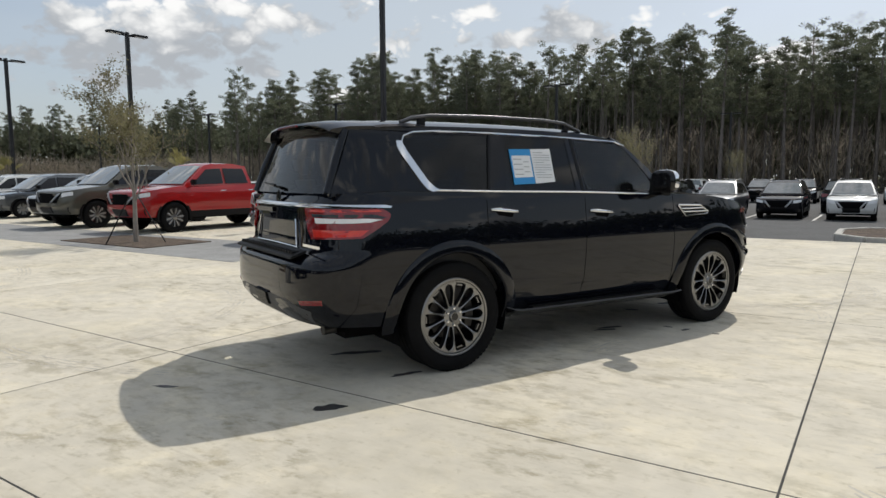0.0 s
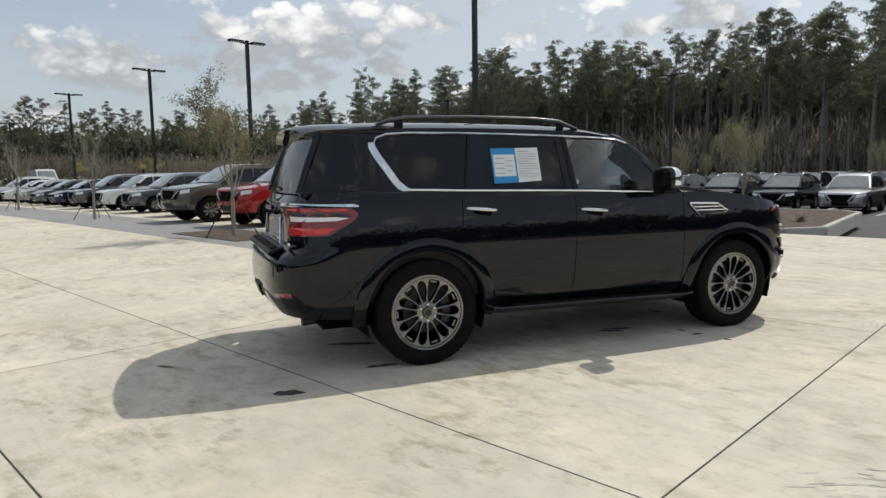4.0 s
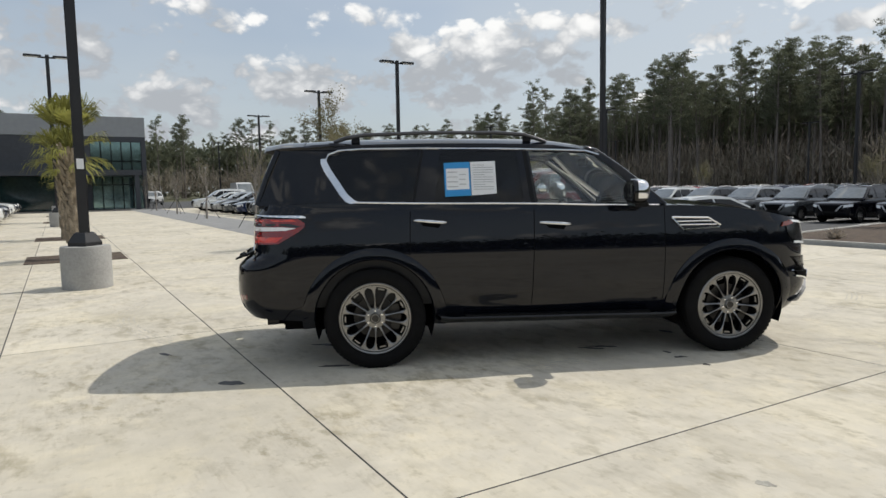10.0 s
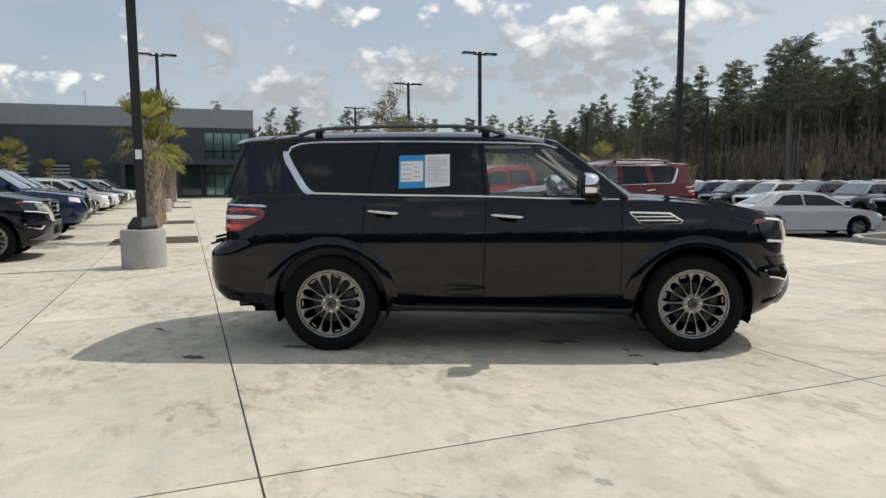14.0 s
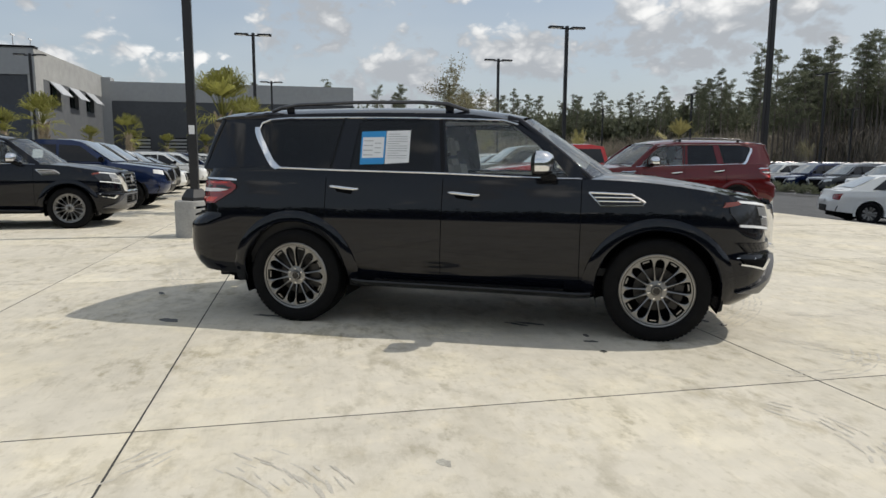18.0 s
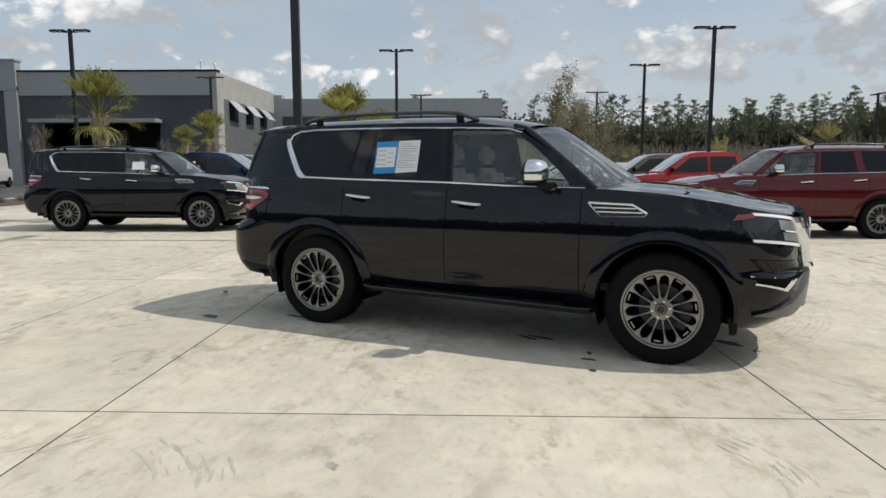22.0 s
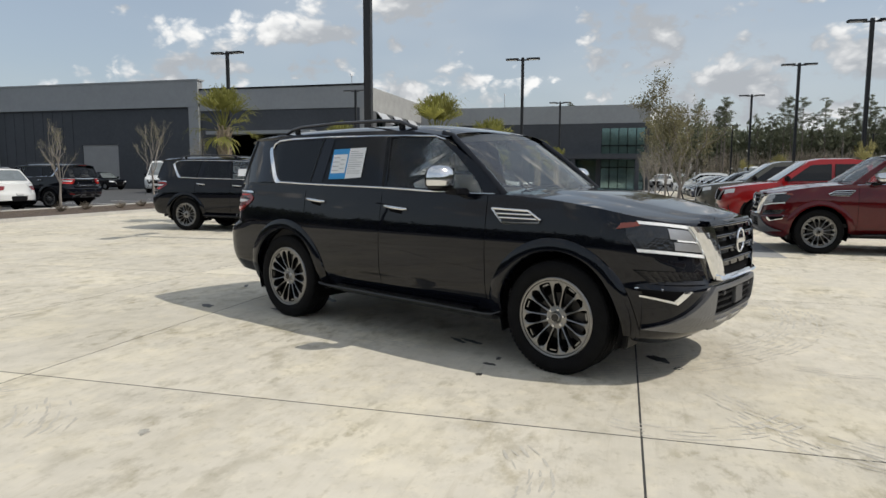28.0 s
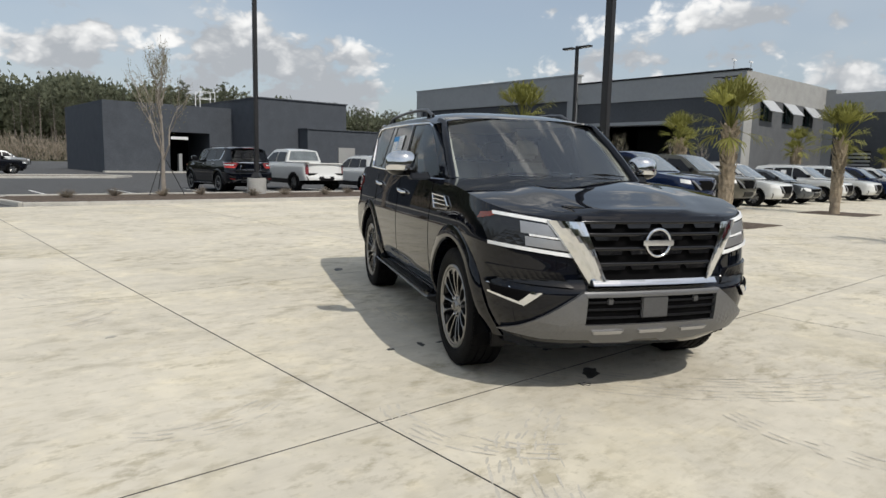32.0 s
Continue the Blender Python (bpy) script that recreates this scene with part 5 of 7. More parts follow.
    g = wall_box("glass_front", (x1 - 0.3, 4.9, -0.2), (x1 - 0.2, 9.4, 6.5), M_COATED, b)
    for k in range(6):
        part("mullion", box((x1 - 0.22, 4.86 + k * 0.9, 0), (x1 - 0.08, 4.94 + k * 0.9, 6.5)), M_TRIM, g)
    for z in (2.3, 3.4, 4.6):
        part("transom", box((x1 - 0.22, 4.9, z), (x1 - 0.1, 9.4, z + 0.1)), M_TRIM, g)
    wall_box("entrance_canopy", (x1, -3.0, 3.2), (x1 + 3.0, 9.0, 3.7), M_DARKWALL, b)
    wall_box("entrance_glass", (x1 - 0.02, -3.0, 0), (x1 + 0.05, 4.4, 3.2), M_STOREGLASS, b)
    for y in (-2.6, 2.2, 8.6):
        wall_box("canopy_post", (x1 + 2.5, y - 0.2, -0.1), (x1 + 2.9, y + 0.2, 3.2), M_DARKWALL, b)
    for y in (-13.0, -9.5):
        grille = wall_box("louvre", (x1, y, 1.2), (x1 + 0.08, y + 2.2, 3.4), M_TRIM, b)
        for k in range(6):
            part("blade", box((x1 + 0.06, y + 0.05, 1.3 + k * 0.35), (x1 + 0.16, y + 2.15, 1.5 + k * 0.35)), M_LIGHTWALL, grille)
    wall_box("roof", (-95, -57.8, 8.2), (x0 - 0.7, -15.4, 8.5), M_CONCBASE, b)
    wall_box("roof", (-95, -15.4, 7.6), (x1 - 0.5, 9.7, 7.9), M_CONCBASE, b)
    wall_box("end_wall", (-95, 9.4, -0.2), (x1 - 0.5, 9.8, 8.9), M_DARKWALL, b)
    wall_box("end_wall", (-95, -57.9, -0.2), (x0 - 0.5, -57.5, 10.3), M_DARKWALL, b)
    wall_box("back_wall", (-95.4, -57.9, -0.2), (-95, 9.8, 8.9), M_DARKWALL, b)
    for k, (x, y) in enumerate(((-54, -17), (-56, -16.5), (-72, -6))):
        part("roof_aerial", tube([(x, y, 8.4), (x, y, 10.6)], 0.03, 6), M_SATIN, b)
        part("camera_head", box((x - 0.3, y - 0.05, 10.5), (x + 0.3, y + 0.05, 10.62)), M_LAMPWHITE, b)


def second_building():
    b = thing("service_building", "dark grey block building with a taller middle and open wash bay", "building")
    wall_box("tall_wall", (-33.5, -62, -0.2), (-24.4, -45, 6.7), M_DARKBLOCK, b)
    wall_box("coping", (-33.6, -62, 6.7), (-24.3, -44.9, 6.8), M_DARKBLOCK, b)
    wall_box("low_block", (-36.2, -50, -0.2), (-28.4, -43.4, 4.15), M_DARKBLOCK, b)
    wall_box("coping", (-36.3, -50, 4.15), (-28.3, -43.3, 4.24), M_DARKBLOCK, b)
    wall_box("small_door", (-33.4, -43.4, -0.2), (-31.6, -43.3, 2.6), M_SHUTTER, b)
    # left wing with the bay opening
    wall_box("wing_wall", (-24.4, -51.0, -0.2), (-22.2, -50.5, 6.0), M_DARKBLOCK, b)
    wall_box("wing_wall", (-22.2, -51.0, 3.6), (-18.6, -50.5, 6.0), M_DARKBLOCK, b)
    wall_box("wing_wall", (-18.6, -51.0, -0.2), (-13.2, -50.5, 6.0), M_DARKBLOCK, b)
    wall_box("wing_side", (-13.6, -64, -0.2), (-13.2, -51.0, 6.0), M_DARKBLOCK, b)
    wall_box("wing_back", (-24.4, -64.4, -0.2), (-13.2, -64, 6.0), M_DARKBLOCK, b)
    wall_box("wing_roof", (-24.4, -64, 5.5), (-13.6, -51.0, 5.8), M_CONCBASE, b)
    # near-black sheet stands in for the shade deep in the bay
    wall_box("bay_interior", (-24.0, -56.4, -0.2), (-17.0, -56.0, 5.4), M_DARKHOLE, b)
    wall_box("bay_jamb", (-22.6, -56.0, -0.2), (-22.2, -51.0, 5.4), M_DARKBLOCK, b)
    wall_box("bay_jamb", (-18.6, -56.0, -0.2), (-18.2, -51.0, 5.4), M_DARKBLOCK, b)
    wall_box("bay_ceiling", (-22.2, -56.0, 3.7), (-18.6, -51.0, 3.9), M_DARKBLOCK, b)
    wall_box("bay_sign", (-20.2, -50.5, 2.95), (-18.7, -50.4, 3.2), M_PAPER, b)
    wall_box("wash_column", (-19.9, -51.6, -0.2), (-19.6, -51.2, 1.7), M_LIGHTWALL, b)
    wall_box("bay_apron", (-25, -50.4, -0.2), (-13, -49.6, 0.12), M_KERB, b)
    frame_posts = ((-24.9, -57), (-23.4, -57), (-24.9, -55.8), (-23.4, -55.8))
    for x, y in frame_posts:
        part("rooftop_post", box((x - 0.03, y - 0.03, 5.8), (x + 0.03, y + 0.03, 7.9)), M_LAMPWHITE, b)
    for z in (7.2, 7.85):
        part("rooftop_rail", box((-24.96, -57.06, z), (-23.34, -56.94, z + 0.05)), M_LAMPWHITE, b)
        part("rooftop_rail", box((-24.96, -55.86, z), (-23.34, -55.74, z + 0.05)), M_LAMPWHITE, b)


main_building()
second_building()


# ---- lamp posts ----
def lamp_post(name="light_pole", base=True, height=7.75, turn=0.0, heads=2):
    t = thing(name, "tall black light pole with twin lamp heads on concrete base", "light pole", group="car park light poles")
    if base:
        part("concrete_base", lathe([(0.0, -0.15), (0.36, -0.15), (0.365, 0.60), (0.35, 0.66), (0.0, 0.665)], 40), M_CONCBASE, t, "round cast concrete base", smooth=40)
        part("base_cover", lathe([(0.24, 0.66), (0.24, 0.72), (0.15, 0.86), (0.11, 0.88)], 4), M_POLE, t)
    z0 = 0.66 if base else -0.1
    s = 0.075
    part("pole", box((-s, -s, z0), (s, s, height), 0.012), M_POLE, t)
    for k in range(heads):
        d = 1 if k == 0 else -1
        part("arm", box((min(0, d * 0.35), -0.03, height - 0.16), (max(0, d * 0.35), 0.03, height - 0.09), 0.008), M_POLE, t)
        head = part("lamp_head", prism([(d * 0.22, -0.17), (d * 0.85, -0.19), (d * 0.92, -0.1), (d * 0.92, 0.1), (d * 0.85, 0.19), (d * 0.22, 0.17)], height - 0.12, height - 0.04, "z", 0.012), M_POLE, t)
        part("lens", box((min(d * 0.3, d * 0.82), -0.13, height - 0.128), (max(d * 0.3, d * 0.82), 0.13, height - 0.119)), M_LAMPWHITE, head)
    return t


lp = lamp_post()
lp.matrix_basis = pose(-9.6, 2.24, 0, 0, 0, 0)
tag_plate = part("tag_plate", box((0.076, -0.05, 1.86), (0.082, 0.05, 2.02)), M_PAPER, lp, "small pale tag")
for x, y, r in ((-9.8, -14.15, 0), (-14.14, 17.6, 90), (-32.9, 1.9, 90), (-54.8, 1.88, 90), (-27.46, 16.74, 90), (-38.3, 16.6, 90), (-53.1, 16.7, 90),
                (-27.35, -12.56, 90), (-43.15, -12.1, 90), (-17.6, 39.5, 0), (-51.0, 38.5, 0), (-36, 39, 0), (-70, 39, 0), (3, 40, 0), (-36, 66, 0), (-62, 66, 0), (-12, 66, 0), (-85, 20, 90), (-100, 40, 90), (-28, -75, 0), (12, -30, 0)):
    p = copy_thing(lp, pose(x, y, -0.42 if y > 21 else 0, 0, 0, r))
    for c in p.children:
        if c.name.startswith("tag_plate"):
            bpy.data.objects.remove(c)


# ---- kerbs, beds, painted lines ----
def bed(name, pts, label, z=0.05):
    bm = add_prism(bmesh.new(), pts, -0.3, z, "z")
    return tagged(part(name, bm, M_MULCH), label, "planting bed", kind="structure")


bed("mulch_bed", [(-40, -14.6), (-1.5, -14.6), (-1.0, -13.5), (-1.5, -10.75), (-3, -10.55), (-40, -10.55)], "brown mulch planting bed with low shrubs", 0.06)
bed("mulch_bed", [(-16.4, 8.0), (-13.0, 8.0), (-13.0, 9.7), (-16.4, 9.7)], "brown mulch tree pit in grey pavers", 0.02)
bed("mulch_bed", [(-7.6, 17.4), (-4.2, 17.4), (-3.7, 18.3), (-4.4, 25.0), (-5.0, 25.8), (-8.6, 25.8), (-9.0, 25.0), (-8.2, 18.0)], "brown mulch island with a young tree", 0.08)
bed("mulch_bed", [(-10.0, -38.6), (-11.4, -37.2), (-10.0, -35.2), (24, -33.6), (24, -38.6)], "mulch island between asphalt lanes", 0.05)
bed("mulch_bed", [(-0.3, 17.3), (14, 17.3), (14, 20.6), (-0.3, 20.6), (-0.8, 19.8), (-0.8, 18.0)], "brown mulch island inside concrete kerb", 0.08)


def kerb(pts, w=0.16, h=0.06):
    bm = bmesh.new()
    for (x0, y0), (x1, y1) in zip(pts, pts[1:]):
        d = Vector((x1 - x0, y1 - y0))
        add_box(bm, (0, -w / 2, -0.3), (d.length, w / 2, h), 0.02, Matrix.Translation((x0, y0, 0)) @ Matrix.Rotation(math.atan2(d.y, d.x), 4, "Z"))
    tagged(part("kerb", bm, M_KERB), "pale cast concrete kerb", "kerb", kind="structure")


kerb([(-40, -10.45), (-3, -10.45), (-1.4, -10.65), (-0.9, -13.5), (-1.5, -14.7), (-40, -14.7)], 0.18, 0.1)
kerb([(-7.6, 17.3), (-4.2, 17.3), (-3.6, 18.3), (-4.3, 25.0), (-5.0, 25.9), (-8.6, 25.9), (-9.1, 25.0), (-8.3, 18.0), (-7.6, 17.3)], 0.16, 0.1)
kerb([(24, -33.5), (-10.0, -35.1), (-11.5, -37.2), (-10.0, -38.7), (24, -38.7)], 0.3, 0.12)
kerb([(14, 17.22), (-0.3, 17.22), (-0.88, 18.0), (-0.88, 19.8), (-0.3, 20.68), (14, 20.68)], 0.16, 0.1)


def stripes():
    for y0, y1, xs in ((-20, -15.2, range(-36, 4, 3)),):
        bm = bmesh.new()
        for x in xs:
            add_box(bm, (x - 0.05, y0, -0.05), (x + 0.05, y1, -0.015))
        tagged(part("bay_lines", bm, M_WHITELINE), "white painted parking bay lines on asphalt", "road marking", kind="structure")


stripes()
bm = bmesh.new()
for k in range(20):
    add_box(bm, (0.25 - 2.72 * k, 31.8, -0.45), (0.35 - 2.72 * k, 37.0, -0.415))
tagged(part("bay_lines", bm, M_WHITELINE), "white painted parking bay lines on asphalt", "road marking", kind="structure")

# ---- parked vehicles ----
def cap_rows(S, x0, x1, nmid, nend, bulge):
    half = [p for p in S.ring(1.0, nmid, nend) if x0 <= p[0] <= x1]
    bm = bmesh.new()
    rows = [[bm.verts.new((x, y * (-1 + k / 5), z + bulge * (1 - abs(-1 + k / 5) ** 3) * min(1, y / 0.6))) for k in range(11)] for x, y, z in half]
    for a, b in zip(rows, rows[1:]):
        for k in range(10):
            bm.faces.new((a[k], a[k + 1], b[k + 1], b[k]))
    bmesh.ops.remove_doubles(bm, verts=bm.verts, dist=0.0005)
    return bm


def make_shape(L, W, wb, over_f, sill, belt, hood, nose_z, r, deck=None):
    """A plain body from a few sizes; deck: height of the tail where it is lower than the belt."""
    xf, xr = wb / 2 + over_f, wb / 2 + over_f - L
    w = W / 2
    tail = deck if deck else belt
    return Shape(
        front=[(sill, xf - 0.12), (sill + 0.2, xf), (0.65, xf), (nose_z, xf - 0.06), (belt, xf - 0.2)],
        rear=[(sill, xr + 0.10), (sill + 0.15, xr), (0.65, xr), (0.78, xr + 0.06), (belt, xr + 0.12)],
        width=[(sill, w * 0.93), (sill + 0.12, w * 0.965), (0.62, w * 0.975), (0.85, w), (belt - 0.12, w * 0.985), (belt, w * 0.94)],
        top=[(xr, tail), (-wb / 2 + 0.1, tail if deck else belt), (-wb / 2 + 0.3, belt if not deck else deck + 0.02), (wb / 2 - 0.75, belt - 0.02), (wb / 2 - 0.35, hood), (wb / 2 + 0.3, hood - 0.06), (xf - 0.15, nose_z), (xf, nose_z - 0.05)],
        sill=[(xr, sill + 0.14), (-wb / 2 - 0.4, sill + 0.08), (-wb / 2 + 0.4, sill), (wb / 2 - 0.4, sill), (wb / 2 + 0.5, sill + 0.02), (xf, sill + 0.02)],
        lf=0.55, pf=3.0, lr=0.4, pr=3.4, axles=(-wb / 2, wb / 2), hub=r, arch=r + 0.06)


KINDS = {
    "suv": dict(L=4.66, W=1.86, wb=2.71, over_f=0.93, sill=0.30, belt=1.08, hood=1.02, nose_z=0.88, r=0.35,
                cab=[(-2.05, 1.07), (-1.72, 1.62), (-1.2, 1.675), (-0.1, 1.665), (0.30, 1.58), (1.05, 1.06)], yb=0.87, yt=0.62,
                win=[[(-1.55, 1.14), (-0.98, 1.13), (-0.92, 1.53), (-1.35, 1.52)], [(-0.92, 1.13), (-0.02, 1.12), (-0.06, 1.56), (-0.86, 1.55)], [(0.04, 1.12), (0.86, 1.11), (0.26, 1.52), (0.0, 1.555)]]),
    "sedan": dict(L=4.60, W=1.79, wb=2.70, over_f=0.90, sill=0.25, belt=0.98, hood=0.90, nose_z=0.72, r=0.33, deck=0.98,
                  cab=[(-1.95, 0.98), (-1.05, 1.40), (-0.5, 1.45), (0.0, 1.44), (0.35, 1.38), (1.15, 0.95)], yb=0.82, yt=0.56,
                  win=[[(-1.30, 1.03), (-0.35, 1.02), (-0.38, 1.36), (-0.92, 1.33)], [(-0.28, 1.02), (0.92, 1.00), (0.26, 1.33), (-0.31, 1.36)]]),
    "pickup": dict(L=5.80, W=2.03, wb=3.55, over_f=1.02, sill=0.42, belt=1.27, hood=1.27, nose_z=1.12, r=0.42, deck=1.30,
                   cab=[(-0.95, 1.27), (-0.85, 1.84), (-0.4, 1.91), (0.35, 1.90), (0.62, 1.84), (1.42, 1.27)], yb=0.92, yt=0.68,
                   win=[[(-0.80, 1.34), (0.02, 1.33), (0.0, 1.77), (-0.72, 1.77)], [(0.10, 1.33), (1.15, 1.31), (0.58, 1.74), (0.08, 1.77)]]),
    "van": dict(L=5.95, W=2.04, wb=3.80, over_f=0.95, sill=0.35, belt=1.35, hood=1.35, nose_z=1.10, r=0.36,
                cab=[(-2.05, 1.34), (-2.02, 2.40), (-1.8, 2.52), (0.95, 2.52), (1.15, 2.42), (2.15, 1.30)], yb=0.96, yt=0.86,
                win=[[(0.95, 1.40), (1.80, 1.36), (1.30, 2.02), (0.95, 2.04)]]),
}
M_PLATE = mat("plate_white", (0.6, 0.6, 0.6), 0.5)


def vehicle(kind, paint, label, spokes=10, sheet_label=True, lite=False):
    k = KINDS[kind]
    car = thing("parked_" + {"suv": "crossover", "sedan": "sedan", "pickup": "pickup_truck", "van": "cargo_van"}[kind], label, {"pickup": "pickup truck", "van": "van"}.get(kind, "car"), group="parked vehicles")
    S = make_shape(k["L"], k["W"], k["wb"], k["over_f"], k["sill"], k["belt"], k["hood"], k["nose_z"], k["r"], k.get("deck"))
    xf, xr = k["wb"] / 2 + k["over_f"], k["wb"] / 2 + k["over_f"] - k["L"]
    bm, _ = S.shell(46, 8, 12) if not lite else S.shell(30, 5, 8)
    part("body", bm, paint, car, smooth=45)
    lo_x = k["cab"][0][0] + 0.02 if kind == "pickup" else xr
    part("bonnet", cap_rows(S, lo_x, xf, 46, 8, 0.03), paint, car, smooth=50)
    cab = k["cab"]
    zb, zt = cab[0][1], max(z for _, z in cab)

    def cy(x, z):
        return k["yb"] + (k["yt"] - k["yb"]) * max(0.0, (z - zb) / (zt - zb)) ** 1.4

    bm = bmesh.new()
    n = 10
    rows = [[bm.verts.new((x - 0.0 + (0.10 * (1 - (j / 5 - 1) ** 2) if i in (len(cab) - 1,) else 0), cy(x, z) * (j / 5 - 1), z + 0.03 * (1 - abs(j / 5 - 1) ** 3) * (z > zb + 0.2))) for j in range(n + 1)] for i, (x, z) in enumerate(cab)]
    for a, b in zip(rows, rows[1:]):
        for j in range(n):
            bm.faces.new((a[j], a[j + 1], b[j + 1], b[j]))
    for s in (0, n):
        bm.faces.new([r[s] for r in rows])
    part("cabin", bm, paint, car, smooth=30)

    def on_cab(s, off):
        return lambda x, z, d: (x, s * (cy(x, z) + off - d), z)

    for s in (-1, 1):
        for poly in k["win"]:
            part("window", sheet(poly, on_cab(s, 0.006), 0.006, 1), M_GLOSSTRIM, car, "dark side window")
    # screens, laid on the end faces of the cabin
    def screen(i, name, t0, t1, u):
        (x0, z0), (x1, z1) = cab[i], cab[i + 1]
        bm = bmesh.new()
        rws = []
        for t in (t0, (t0 + t1) / 2, t1):
            row = []
            for j in range(9):
                v = -u + 2 * u * j / 8
                za = z0 + (z1 - z0) * t
                bow = 0.10 * (1 - v * v) * (1 - t if i == 0 else t) if i != 0 else 0
                row.append(bm.verts.new((x0 + (x1 - x0) * t + bow + (0.012 if i else -0.012), cy(0, za) * v, za + 0.014 + 0.03 * (1 - abs(v) ** 3) * ((t if i == 0 else 1 - t)))))
            rws.append(row)
        for a, b in zip(rws, rws[1:]):
            for j in range(8):
                bm.faces.new((a[j], a[j + 1], b[j + 1], b[j]))
        part(name, bm, M_FARSCREEN, car, smooth=60)

    if kind != "van":
        screen(0, "rear_window", 0.2, 0.9, 0.86)
    screen(len(cab) - 2, "windscreen", 0.05, 0.92, 0.9)

    def nose(off):
        return lambda y, z, d: (S.front_x(y, z) + off - d, y, z)

    def tail(off):
        return lambda y, z, d: (S.rear_x(y, z) - off + d, y, z)

    if lite:
        sheet_label = False
    w, nz, sl = k["W"] / 2, k["nose_z"], k["sill"]
    gw = 0.62 if kind in ("suv", "sedan") else 0.72
    part("grille", sheet([(-w * gw, nz - 0.06), (w * gw, nz - 0.06), (w * gw * 0.8, nz - (0.34 if kind != "sedan" else 0.16)), (-w * gw * 0.8, nz - (0.34 if kind != "sedan" else 0.16))], nose(0.012), 0.02, 2), M_DARKHOLE, car, "dark grille")
    part("lower_bumper", sheet([(-w * 0.9, sl + 0.24), (w * 0.9, sl + 0.24), (w * 0.86, sl + 0.05), (-w * 0.86, sl + 0.05)], nose(0.014), 0.03, 2), M_TRIM, car)
    if kind in ("suv", "pickup") and not lite:
        for s in (-1, 1):
            part("grille_trim", sheet([(s * w * gw, nz - 0.05), (s * w * (gw - 0.08), nz - 0.05), (s * w * 0.30, nz - 0.33), (s * w * 0.38, nz - 0.33)], nose(0.024), 0.02, 2), M_SATIN, car, "bright grille trim")
    if not lite:
        part("rear_bumper", sheet([(-w * 0.92, sl + 0.30), (w * 0.92, sl + 0.30), (w * 0.86, sl + 0.10), (-w * 0.86, sl + 0.10)], tail(0.014), 0.03, 2), M_TRIM, car)
    if not lite:
        part("number_plate", sheet([(-0.15, 0.80 - 0.08), (0.15, 0.80 - 0.08), (0.15, 0.64), (-0.15, 0.64)], tail(0.03), 0.02, 1), M_PLATE, car, "blank pale plate")
    for s in (-1, 1):
        part("headlamp", sheet([(s * w * (gw + 0.02), nz - 0.05), (s * w * 0.95, nz - 0.01), (s * w * 0.96, nz - 0.12), (s * w * (gw + 0.02), nz - 0.17)], nose(0.014), 0.02, 2), M_LAMPWHITE, car, "clear headlamp")
        bt = k.get("deck", k["belt"])
        part("tail_lamp", sheet([(s * w * 0.58, bt - 0.10), (s * w * 0.93, bt - 0.07), (s * w * 0.93, bt - 0.26), (s * w * 0.66, bt - 0.24)] if kind != "pickup" else [(s * w * 0.82, bt - 0.08), (s * w * 0.94, bt - 0.08), (s * w * 0.94, bt - 0.50), (s * w * 0.82, bt - 0.50)], tail(0.014), 0.02, 2), M_TAILRED, car, "red tail lamp")
        xm = cab[-1][0] - 0.25
        bm = box((xm - 0.05, s * (k["yb"] + 0.05) - 0.01, k["belt"] + 0.03), (xm + 0.08, s * (k["yb"] + 0.22), k["belt"] + 0.18), 0.03) if s > 0 else box((xm - 0.05, s * (k["yb"] + 0.22), k["belt"] + 0.03), (xm + 0.08, s * (k["yb"] + 0.05) + 0.01, k["belt"] + 0.18), 0.03)
        part("door_mirror", bm, M_GLOSSTRIM if kind != "pickup" else M_TRIM, car, smooth=60)
        for ax in () if lite else S.axles:
            bm = bmesh.new()
            rr = S.arch
            rows = []
            for q in range(19):
                a = radians(-12 + 204 * q / 18)
                rows.append([bm.verts.new((ax + r2 * math.cos(a), s * (S.side_y(ax, 0.7) * f), k["r"] + r2 * math.sin(a))) for r2, f in ((rr - 0.01, 0.7), (rr - 0.01, 1.004), (rr + 0.05, 1.006), (rr + 0.055, 0.98))])
            for a, b in zip(rows, rows[1:]):
                for i in range(3):
                    bm.faces.new((a[i], a[i + 1], b[i + 1], b[i]))
            part("wheel_arch", bm, paint if kind == "sedan" else M_TRIM, car)
        if not lite:
            part("sill_trim", prism([(-k["wb"] / 2 + 0.45, sl - 0.02), (k["wb"] / 2 - 0.45, sl - 0.02), (k["wb"] / 2 - 0.45, sl + 0.16), (-k["wb"] / 2 + 0.45, sl + 0.16)], s * w * 0.7, s * w * 0.975, "y"), M_TRIM if kind != "sedan" else paint, car)
        for xd in () if lite else (-0.15, 0.85):
            part("door_handle", tube([(xd - 0.75, s * (w * 0.995 + 0.012), k["belt"] - 0.14), (xd - 0.57, s * (w * 0.995 + 0.012), k["belt"] - 0.14)], 0.014, 6), M_CHROME if kind == "pickup" else paint, car)
        if kind == "suv":
            part("roof_rail", tube([(-1.35, s * 0.60, zt - 0.03), (-1.2, s * 0.60, zt + 0.035), (-0.2, s * 0.60, zt + 0.03), (0.0, s * 0.60, zt - 0.03)], 0.016, 6), M_SATIN, car)
    part("underside", box((xr + 0.3, -w * 0.75, sl - 0.06), (xf - 0.3, w * 0.75, sl + 0.25)), M_DARKHOLE, car)
